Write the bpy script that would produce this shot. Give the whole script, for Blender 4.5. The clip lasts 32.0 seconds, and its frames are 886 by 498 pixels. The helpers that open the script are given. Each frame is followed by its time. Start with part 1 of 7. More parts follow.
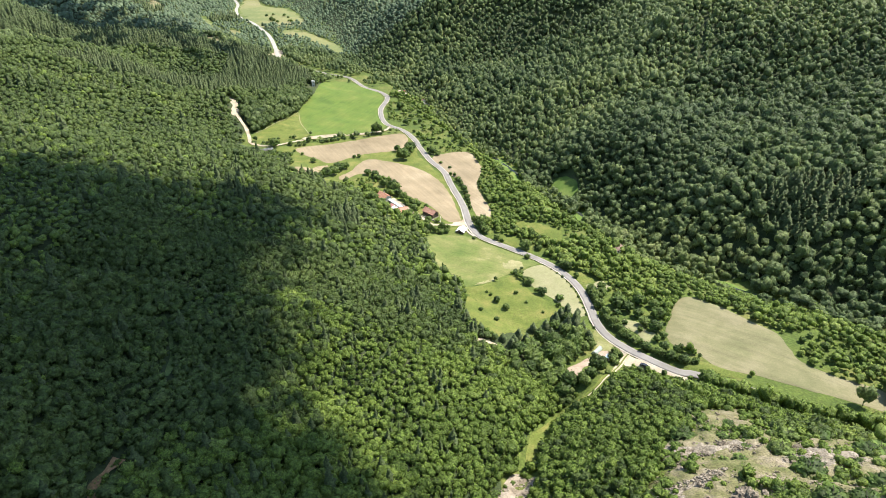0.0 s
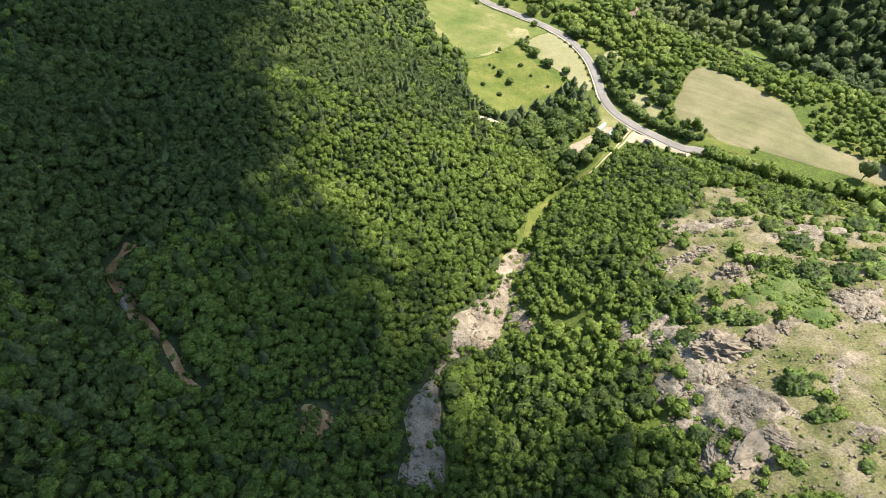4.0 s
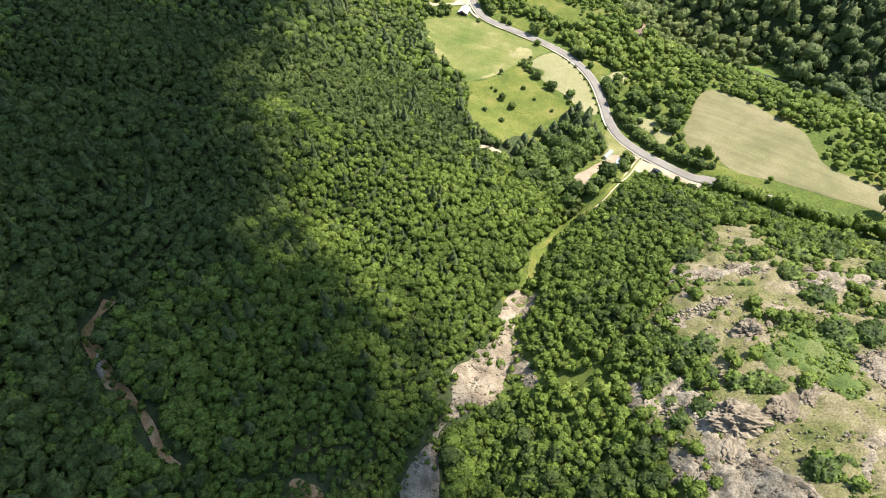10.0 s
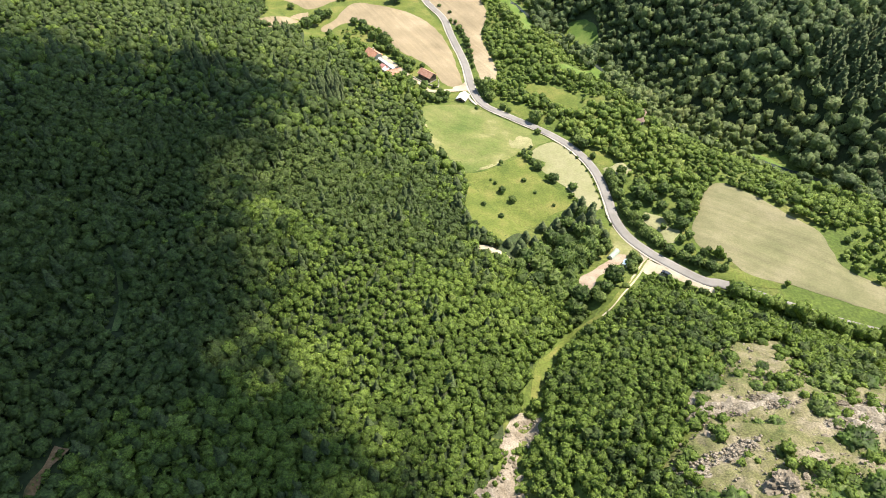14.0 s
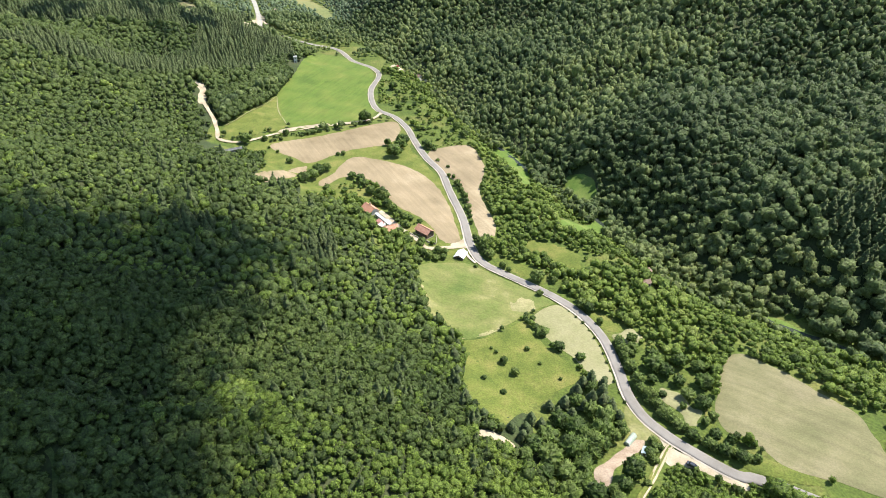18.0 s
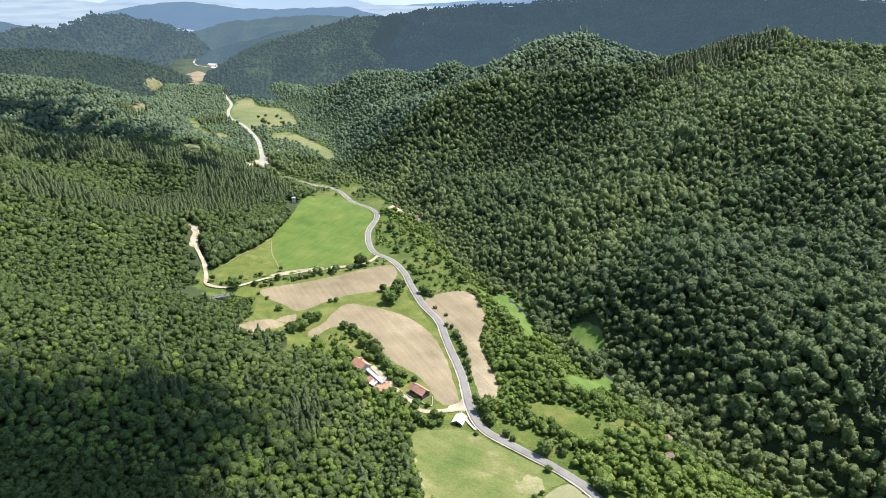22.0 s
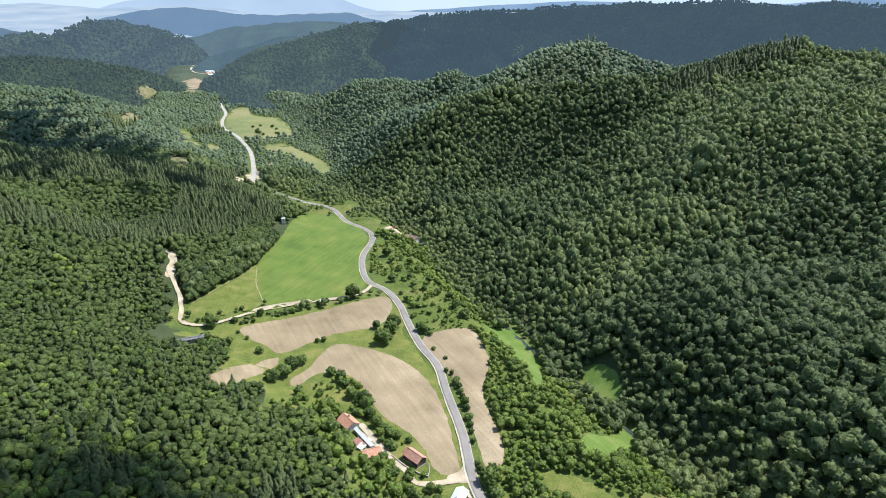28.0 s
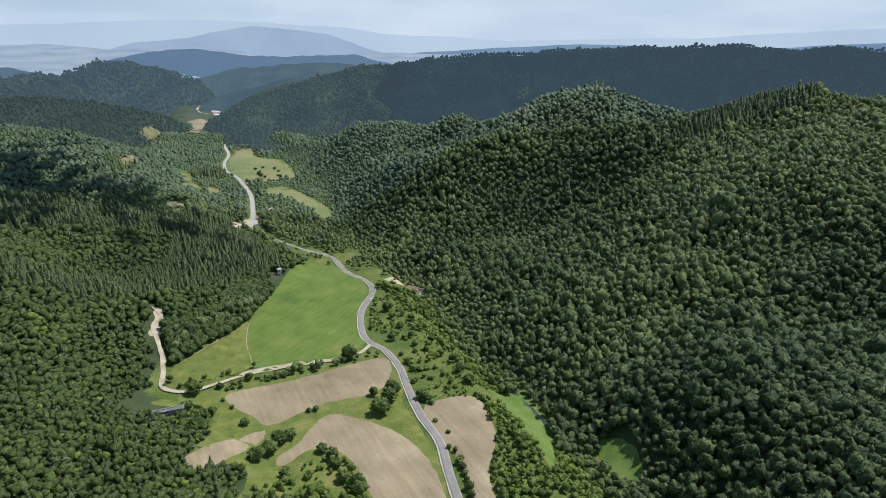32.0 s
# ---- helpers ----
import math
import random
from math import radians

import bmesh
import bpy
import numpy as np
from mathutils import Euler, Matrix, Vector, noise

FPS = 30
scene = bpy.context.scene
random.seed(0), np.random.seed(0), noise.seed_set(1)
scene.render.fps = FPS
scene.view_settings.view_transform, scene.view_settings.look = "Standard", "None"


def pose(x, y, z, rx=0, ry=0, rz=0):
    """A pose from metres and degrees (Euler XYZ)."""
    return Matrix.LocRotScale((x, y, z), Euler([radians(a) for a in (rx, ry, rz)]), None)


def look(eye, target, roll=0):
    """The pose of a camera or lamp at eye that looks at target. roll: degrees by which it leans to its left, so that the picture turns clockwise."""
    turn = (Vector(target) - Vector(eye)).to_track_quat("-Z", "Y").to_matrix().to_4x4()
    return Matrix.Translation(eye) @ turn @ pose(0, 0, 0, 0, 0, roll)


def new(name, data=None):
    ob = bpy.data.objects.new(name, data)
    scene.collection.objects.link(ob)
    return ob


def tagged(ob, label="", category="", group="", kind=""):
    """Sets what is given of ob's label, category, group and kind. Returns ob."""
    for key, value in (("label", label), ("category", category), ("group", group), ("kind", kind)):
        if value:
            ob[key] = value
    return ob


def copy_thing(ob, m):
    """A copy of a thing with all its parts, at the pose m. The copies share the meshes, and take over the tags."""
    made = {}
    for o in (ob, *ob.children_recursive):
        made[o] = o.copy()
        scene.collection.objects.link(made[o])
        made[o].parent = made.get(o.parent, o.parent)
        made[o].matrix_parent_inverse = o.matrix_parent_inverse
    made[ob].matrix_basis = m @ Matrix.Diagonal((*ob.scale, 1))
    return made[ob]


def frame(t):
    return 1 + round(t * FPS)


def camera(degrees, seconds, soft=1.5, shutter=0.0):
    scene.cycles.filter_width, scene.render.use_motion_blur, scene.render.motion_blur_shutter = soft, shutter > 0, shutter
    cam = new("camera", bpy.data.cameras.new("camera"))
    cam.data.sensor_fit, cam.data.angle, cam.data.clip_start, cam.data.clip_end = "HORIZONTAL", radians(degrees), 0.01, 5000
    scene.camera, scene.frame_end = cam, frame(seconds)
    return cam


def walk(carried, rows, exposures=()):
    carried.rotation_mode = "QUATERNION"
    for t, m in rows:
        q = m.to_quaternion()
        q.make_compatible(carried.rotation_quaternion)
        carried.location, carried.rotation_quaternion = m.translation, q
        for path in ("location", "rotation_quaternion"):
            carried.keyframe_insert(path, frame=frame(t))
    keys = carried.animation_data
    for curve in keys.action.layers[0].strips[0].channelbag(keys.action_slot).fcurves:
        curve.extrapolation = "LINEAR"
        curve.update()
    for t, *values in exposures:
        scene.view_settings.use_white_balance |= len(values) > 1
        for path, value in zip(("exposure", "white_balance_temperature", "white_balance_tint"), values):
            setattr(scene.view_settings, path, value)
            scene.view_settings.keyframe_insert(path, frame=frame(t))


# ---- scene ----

# camera: seconds, place, tilt, turn, lean
cam = camera(70.57, 32.0, soft=0.9)
PATH = [
    (0, -6.64, -123.76, 271.54, -30.067, -0.328, 0.287),
    (0.5, -6.30, -123.58, 271.42, -33.956, -0.253, 0.118),
    (1, -5.76, -123.12, 271.48, -37.900, -0.175, -0.034),
    (1.5, -5.70, -122.24, 271.63, -40.870, -0.132, -0.131),
    (2, -5.60, -121.18, 271.76, -44.446, -0.067, -0.304),
    (2.5, -5.26, -120.08, 271.83, -47.969, 0.064, -0.472),
    (3, -5.11, -118.87, 272.11, -50.557, 0.166, -0.604),
    (3.5, -4.93, -117.90, 272.33, -51.059, 0.272, -0.759),
    (5.5, -4.23, -114.06, 272.70, -51.023, 0.510, -0.980),
    (6, -4.12, -112.97, 273.04, -51.058, 0.575, -1.141),
    (6.5, -3.90, -111.85, 273.45, -51.098, 0.700, -1.252),
    (7, -3.80, -110.51, 273.84, -51.127, 0.769, -1.334),
    (7.5, -3.80, -108.73, 274.04, -51.162, 0.799, -1.422),
    (8, -3.57, -106.78, 274.05, -51.112, 0.866, -1.547),
    (8.5, -3.23, -104.72, 273.81, -51.089, 0.932, -1.577),
    (9, -2.95, -102.18, 273.70, -51.105, 0.990, -1.552),
    (9.5, -2.84, -99.58, 273.68, -51.145, 0.968, -1.537),
    (10, -2.87, -96.72, 273.58, -51.138, 0.921, -1.497),
    (10.5, -2.84, -93.76, 273.66, -51.180, 0.838, -1.420),
    (11, -2.76, -90.57, 273.67, -51.193, 0.792, -1.376),
    (11.5, -2.60, -87.47, 273.79, -51.243, 0.803, -1.364),
    (12, -2.37, -83.92, 273.89, -50.953, 0.806, -1.385),
    (12.5, -2.16, -80.32, 274.10, -49.879, 0.762, -1.271),
    (13, -2.19, -76.59, 274.28, -48.589, 0.672, -1.193),
    (13.5, -2.24, -73.06, 274.47, -47.398, 0.582, -1.108),
    (14, -2.05, -69.36, 274.38, -46.010, 0.531, -1.011),
    (14.5, -1.91, -65.82, 274.22, -44.625, 0.487, -0.944),
    (16.5, -1.60, -51.23, 273.49, -38.654, 0.266, -0.529),
    (17, -1.62, -47.57, 273.39, -37.098, 0.186, -0.426),
    (17.5, -1.58, -43.86, 273.38, -35.681, 0.123, -0.330),
    (18, -1.38, -39.74, 273.47, -34.185, 0.114, -0.349),
    (18.5, -1.08, -36.00, 273.67, -32.801, 0.102, -0.339),
    (19, -0.69, -32.33, 274.06, -31.282, 0.104, -0.265),
    (19.5, -0.52, -28.69, 274.40, -29.867, 0.090, -0.235),
    (20, -0.55, -24.69, 274.55, -28.350, 0.071, -0.203),
    (20.5, -0.44, -20.78, 274.70, -26.920, 0.039, -0.205),
    (21, -0.23, -16.58, 274.85, -25.402, 0.033, -0.109),
    (21.5, -0.18, -12.32, 274.98, -23.989, 0.017, -0.089),
    (22, -0.10, -8.14, 275.08, -22.643, 0.008, -0.016),
    (22.5, -0.08, -4.13, 275.14, -22.184, 0.001, -0.029),
    (23, 0.00, 0.00, 275.00, -22.152, 0.000, 0.000),
    (23.5, 0.14, 4.10, 274.82, -22.151, 0.022, -0.034),
    (24, 0.38, 8.31, 274.78, -22.119, 0.037, 0.010),
    (24.5, 0.58, 12.53, 274.95, -22.166, 0.052, 0.008),
    (25, 0.79, 16.77, 275.30, -22.187, 0.070, -0.026),
    (25.5, 0.96, 20.96, 275.57, -22.214, 0.089, 0.013),
    (27.5, 1.22, 37.35, 275.95, -22.238, 0.153, 0.050),
    (28, 1.32, 41.45, 275.99, -22.204, 0.164, 0.041),
    (28.5, 1.47, 45.78, 276.05, -22.007, 0.194, 0.106),
    (29, 1.62, 50.01, 276.13, -21.742, 0.235, 0.146),
    (29.5, 1.58, 54.10, 276.33, -21.495, 0.230, 0.113),
    (30, 1.41, 58.26, 276.76, -20.981, 0.252, 0.180),
    (30.5, 1.29, 62.41, 277.31, -20.460, 0.250, 0.173),
    (31, 1.37, 66.62, 277.87, -19.894, 0.290, 0.222),
    (31.5, 1.48, 70.83, 278.42, -19.367, 0.404, 0.261),
    (32, 1.74, 75.17, 278.92, -18.815, 0.611, 0.260),
]
walk(cam, [(t, pose(x, y, z, 90 + tilt, 0, turn) @ pose(0, 0, 0, 0, 0, lean)) for t, x, y, z, tilt, turn, lean in PATH],
     exposures=[(0, 1.17, 6400, 10), (3, 1.19, 6750, 10), (14, 1.22, 6700, 10), (17, 1.12, 6480, 10), (20, 1.04, 6230, 10), (25, 0.85, 5960, 10), (28, 0.82, 5950, 10), (30, 0.56, 5920, 10), (32, 0.28, 5900, 10)])

# ---- sky, sun ------------------------------------------------------------
SUN_TO = Vector((0.66, 0.28, 1.2)).normalized()   # towards the sun
world = bpy.data.worlds.new("sky")
scene.world = world
world.use_nodes = True
wn = world.node_tree
sky = wn.nodes.new("ShaderNodeTexSky")
sky.sky_type = "NISHITA"
sky.sun_disc = False
sky.sun_elevation = math.asin(SUN_TO.z)
sky.sun_rotation = math.atan2(SUN_TO.x, SUN_TO.y)
sky.altitude = 600
sky.dust_density = 0.4
sky.air_density = 1.6
sky.ozone_density = 1.5
wn.links.new(sky.outputs[0], wn.nodes["Background"].inputs[0])
wn.nodes["Background"].inputs[1].default_value = 0.108
lamp = bpy.data.lights.new("sun", "SUN")
lamp.energy, lamp.angle, lamp.color = 5.0, radians(0.6), (1.0, 0.95, 0.86)
sun = new("sun", lamp)
sun.matrix_world = look(SUN_TO * 3000, (0, 0, 0))

# ---- materials -----------------------------------------------------------


def surface(name, colours, size=8.0, fine=0.6, rough=0.9, bump=0.0, contrast=0.35, metal=0.0, tint=False, spread=0.0, streak=None, leaf=0.0, spec=0.3):
    """A procedural material: colours blended by patches of that size, with fine grain, both in metres."""
    m = bpy.data.materials.new(name)
    m.use_nodes = True
    n, l = m.node_tree.nodes, m.node_tree.links
    bsdf = n["Principled BSDF"]
    bsdf.inputs["Roughness"].default_value = rough
    bsdf.inputs["Metallic"].default_value = metal
    bsdf.inputs["Specular IOR Level"].default_value = spec
    co = n.new("ShaderNodeTexCoord")
    big = n.new("ShaderNodeTexNoise")
    big.inputs["Scale"].default_value = 1 / size
    big.inputs["Detail"].default_value = 6
    big.inputs["Roughness"].default_value = 0.6
    l.new(co.outputs["Object"], big.inputs["Vector"])
    factor = big.outputs["Fac"]
    ramp = n.new("ShaderNodeValToRGB")
    while len(ramp.color_ramp.elements) < len(colours):
        ramp.color_ramp.elements.new(0.5)
    for i, c in enumerate(colours):
        e = ramp.color_ramp.elements[i]
        e.position = 0.3 + 0.4 * i / max(1, len(colours) - 1)
        e.color = (*c, 1)
    if tint:
        at = n.new("ShaderNodeAttribute")
        at.attribute_name = "tint"
        island = n.new("ShaderNodeNewGeometry")
        mix = n.new("ShaderNodeMath")
        mix.operation = "MULTIPLY_ADD"
        mix.inputs[1].default_value = 0.22
        l.new(island.outputs["Random Per Island"], mix.inputs[0])
        low = n.new("ShaderNodeMath")
        low.operation = "MULTIPLY_ADD"
        low.inputs[1].default_value, low.inputs[2].default_value = 0.78, 0.0
        l.new(at.outputs["Fac"], low.inputs[0])
        l.new(low.outputs[0], mix.inputs[2])
        factor = mix.outputs[0]
        for i, e in enumerate(ramp.color_ramp.elements):
            e.position = i / max(1, len(colours) - 1)
    elif spread:
        info = n.new("ShaderNodeObjectInfo")
        mix = n.new("ShaderNodeMath")
        mix.operation = "MULTIPLY_ADD"
        mix.inputs[1].default_value = spread
        l.new(info.outputs["Random"], mix.inputs[0])
        sub = n.new("ShaderNodeMath")
        sub.operation = "SUBTRACT"
        sub.inputs[1].default_value = spread / 2
        l.new(factor, sub.inputs[0])
        l.new(sub.outputs[0], mix.inputs[2])
        factor = mix.outputs[0]
    l.new(factor, ramp.inputs["Fac"])
    colour = ramp.outputs["Color"]
    small = n.new("ShaderNodeTexNoise")
    small.inputs["Scale"].default_value = 1 / fine
    small.inputs["Detail"].default_value = 4
    l.new(co.outputs["Object"], small.inputs["Vector"])
    value = n.new("ShaderNodeMapRange")
    value.inputs["From Min"].default_value, value.inputs["From Max"].default_value = 0.3, 0.7
    value.inputs["To Min"].default_value, value.inputs["To Max"].default_value = 1 - contrast, 1 + contrast
    l.new(small.outputs["Fac"], value.inputs["Value"])
    amount = value.outputs[0]
    # random darker clumps paint the shaded gaps between leaves into the colour
    if leaf:
        clump = n.new("ShaderNodeTexNoise")
        clump.inputs["Scale"].default_value = 0.36 / fine
        clump.inputs["Detail"].default_value = 2
        l.new(co.outputs["Object"], clump.inputs["Vector"])
        wide = n.new("ShaderNodeMapRange")
        wide.inputs["From Min"].default_value, wide.inputs["From Max"].default_value = 0.32, 0.68
        wide.inputs["To Min"].default_value, wide.inputs["To Max"].default_value = 0.62, 1.38
        l.new(clump.outputs["Fac"], wide.inputs["Value"])
        both_sizes = n.new("ShaderNodeMath")
        both_sizes.operation = "MULTIPLY"
        l.new(amount, both_sizes.inputs[0])
        l.new(wide.outputs[0], both_sizes.inputs[1])
        amount = both_sizes.outputs[0]
    times = n.new("ShaderNodeVectorMath")
    times.operation = "SCALE"
    l.new(colour, times.inputs[0])
    l.new(amount, times.inputs["Scale"])
    colour = times.outputs[0]
    if streak:
        turn, gap, depth = streak
        spin = n.new("ShaderNodeMapping")
        spin.inputs["Rotation"].default_value = (0, 0, radians(turn))
        spin.vector_type = "POINT"
        long = n.new("ShaderNodeVectorMath")
        long.operation = "MULTIPLY"
        long.inputs[1].default_value = (0.05 / gap, 1 / gap, 1 / gap)
        wave = n.new("ShaderNodeTexNoise")
        wave.inputs["Scale"].default_value = 1.0
        wave.inputs["Detail"].default_value = 3
        l.new(co.outputs["Object"], spin.inputs["Vector"])
        l.new(spin.outputs[0], long.inputs[0])
        l.new(long.outputs[0], wave.inputs["Vector"])
        fit = n.new("ShaderNodeMapRange")
        fit.inputs["From Min"].default_value, fit.inputs["From Max"].default_value = 0.3, 0.7
        fit.inputs["To Min"].default_value, fit.inputs["To Max"].default_value = 1 - depth, 1 + depth
        l.new(wave.outputs["Fac"], fit.inputs["Value"])
        more = n.new("ShaderNodeVectorMath")
        more.operation = "SCALE"
        l.new(colour, more.inputs[0])
        l.new(fit.outputs[0], more.inputs["Scale"])
        colour = more.outputs[0]
    l.new(colour, bsdf.inputs["Base Color"])
    if bump:
        b = n.new("ShaderNodeBump")
        b.inputs["Strength"].default_value = min(1.0, bump)
        b.inputs["Distance"].default_value = fine * (1.0 if tint else 0.5)
        l.new(small.outputs["Fac"], b.inputs["Height"])
        l.new(b.outputs[0], bsdf.inputs["Normal"])
    if leaf:
        trans = n.new("ShaderNodeBsdfTranslucent")
        l.new(colour, trans.inputs["Color"])
        both = n.new("ShaderNodeMixShader")
        both.inputs[0].default_value = leaf
        l.new(bsdf.outputs[0], both.inputs[1])
        l.new(trans.outputs[0], both.inputs[2])
        l.new(both.outputs[0], n["Material Output"].inputs["Surface"])
    return m


GRASS = surface("grass", [(0.046, 0.071, 0.01), (0.073, 0.099, 0.015), (0.122, 0.122, 0.031)], 20, 1.3, bump=0.5)
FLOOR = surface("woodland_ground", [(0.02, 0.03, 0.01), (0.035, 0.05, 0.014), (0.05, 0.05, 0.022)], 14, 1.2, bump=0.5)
MEADOW = surface("mown_meadow", [(0.068, 0.098, 0.019), (0.099, 0.122, 0.028), (0.144, 0.147, 0.046), (0.225, 0.208, 0.094)], 20, 1.1, bump=0.3, contrast=0.16, streak=(30, 4, 0.08))
PASTURE = surface("rough_pasture", [(0.063, 0.086, 0.012), (0.096, 0.115, 0.019), (0.154, 0.145, 0.038)], 11, 0.8, bump=0.5, contrast=0.25)
DRYPATCH = surface("thin_dry_grass", [(0.15, 0.15, 0.06), (0.215, 0.2, 0.09), (0.28, 0.245, 0.13)], 5, 0.7, bump=0.3, contrast=0.2)
FARMEADOW = surface("muted_far_meadow", [(0.1, 0.118, 0.038), (0.128, 0.143, 0.048), (0.165, 0.16, 0.062), (0.19, 0.172, 0.08)], 90, 6, bump=0.2, contrast=0.12)
PALE = surface("dry_grass", [(0.155, 0.16, 0.065), (0.202, 0.191, 0.095), (0.245, 0.225, 0.125)], 18, 0.9, bump=0.3, contrast=0.14)
SOIL = surface("tilled_soil", [(0.15, 0.115, 0.064), (0.2, 0.155, 0.092), (0.235, 0.182, 0.11), (0.29, 0.232, 0.147)], 34, 0.7, bump=0.5, contrast=0.13, streak=(62, 2.2, 0.12))
SOIL_GREEN = surface("sprouting_soil", [(0.107, 0.107, 0.046), (0.153, 0.14, 0.069), (0.195, 0.17, 0.096)], 20, 0.7, bump=0.4, contrast=0.12, streak=(40, 2.6, 0.12))
CROP = surface("green_crop", [(0.055, 0.091, 0.011), (0.074, 0.114, 0.015), (0.091, 0.124, 0.019), (0.123, 0.139, 0.029)], 30, 0.7, bump=0.35, contrast=0.16, streak=(-75, 2.6, 0.12))
BRIGHT = surface("lush_grass", [(0.067, 0.115, 0.016), (0.095, 0.143, 0.024), (0.133, 0.16, 0.04)], 14, 0.9, bump=0.4, contrast=0.2)
ASPHALT = surface("worn_asphalt", [(0.15, 0.136, 0.12), (0.185, 0.168, 0.15), (0.22, 0.2, 0.178)], 9, 0.35, rough=0.85, contrast=0.08)
CONCRETE = surface("pale_concrete_edge", [(0.3, 0.26, 0.205), (0.39, 0.345, 0.28)], 5, 0.4, rough=0.9, contrast=0.15)
DIRT = surface("pale_dirt", [(0.25, 0.2, 0.135), (0.34, 0.28, 0.195), (0.41, 0.35, 0.255)], 6, 0.5, rough=0.95, bump=0.3, contrast=0.15)
REDDIRT = surface("reddish_bare_earth", [(0.07, 0.07, 0.025), (0.2, 0.115, 0.05), (0.3, 0.18, 0.09), (0.36, 0.26, 0.15)], 5, 0.6, rough=0.95, bump=0.4, contrast=0.25)
PINKDIRT = surface("pinkish_beaten_earth", [(0.22, 0.16, 0.11), (0.29, 0.22, 0.16), (0.35, 0.28, 0.21)], 4, 0.5, rough=0.95, bump=0.3, contrast=0.15)
GRAVEL = surface("gully_gravel", [(0.113, 0.087, 0.057), (0.218, 0.178, 0.13), (0.297, 0.249, 0.189)], 5, 0.45, rough=0.95, bump=0.9, contrast=0.4)
ROCK = surface("weathered_rock", [(0.104, 0.083, 0.057), (0.187, 0.152, 0.11), (0.27, 0.225, 0.167)], 2.2, 0.4, rough=0.95, bump=0.9, contrast=0.35, spread=0.2)
SCREE = surface("dry_stony_slope", [(0.06, 0.074, 0.02), (0.1, 0.104, 0.036), (0.135, 0.124, 0.055), (0.175, 0.15, 0.088), (0.24, 0.196, 0.142)], 9, 0.55, rough=0.95, bump=0.9, contrast=0.4)
BARE = surface("bare_pale_rock", [(0.114, 0.094, 0.065), (0.196, 0.165, 0.123), (0.261, 0.223, 0.173)], 4, 0.5, rough=0.95, bump=1.0, contrast=0.45)
LEAF = surface("broad_leaves", [(0.068, 0.102, 0.018), (0.112, 0.164, 0.026), (0.16, 0.216, 0.037), (0.222, 0.264, 0.062)], 3, 0.42, rough=0.6, bump=1.0, contrast=0.52, tint=True, leaf=0.42, spec=0.3)
OAK = surface("oak_leaves", [(0.039, 0.062, 0.016), (0.067, 0.099, 0.023), (0.099, 0.136, 0.032), (0.141, 0.172, 0.048)], 3, 0.55, rough=0.6, bump=1.0, contrast=0.48, tint=True, leaf=0.42, spec=0.3)
# bluer than the other leaves, partly distance haze put into the colour
BEECH = surface("beech_leaves", [(0.067, 0.1, 0.039), (0.116, 0.158, 0.057), (0.173, 0.216, 0.073), (0.25, 0.275, 0.1)], 5, 1.0, rough=0.6, bump=0.9, contrast=0.3, tint=True, leaf=0.5, spec=0.3)
# far leaves: distance haze painted into the base colour, bluer and washed out
FARLEAF = surface("far_hazed_leaves", [(0.066, 0.1, 0.053), (0.098, 0.14, 0.072), (0.134, 0.176, 0.09), (0.172, 0.203, 0.112)], 9, 3, rough=0.6, contrast=0.15, tint=True, leaf=0.42, spec=0.3)
NEEDLE = surface("pine_needles", [(0.054, 0.078, 0.024), (0.075, 0.1, 0.031), (0.099, 0.12, 0.044)], 3, 0.5, rough=0.65, bump=1.0, contrast=0.45, tint=True, leaf=0.25, spec=0.3)
BUSHLEAF = surface("shrub_leaves", [(0.062, 0.1, 0.02), (0.104, 0.156, 0.03), (0.155, 0.208, 0.048)], 2, 0.45, rough=0.6, bump=1.0, contrast=0.45, spread=0.5, leaf=0.42, spec=0.3)
FARWOOD = surface("distant_woodland", [(0.03, 0.045, 0.026), (0.045, 0.06, 0.034), (0.06, 0.075, 0.045)], 60, 9, rough=1.0)
OLDROAD = surface("dusty_far_road", [(0.26, 0.24, 0.21), (0.33, 0.31, 0.275)], 12, 2, rough=0.9, contrast=0.1)
BARK = surface("bark", [(0.12, 0.095, 0.07), (0.2, 0.165, 0.13)], 0.6, 0.1, bump=0.5)
WATER = surface("shallow_stream_water", [(0.03, 0.04, 0.03), (0.06, 0.07, 0.055)], 5, 0.8, rough=0.12, bump=0.25, contrast=0.2, spec=0.6)
TURF = surface("dry_turf", [(0.05, 0.082, 0.018), (0.078, 0.112, 0.027), (0.13, 0.135, 0.05)], 5, 0.5, bump=0.7, contrast=0.4)

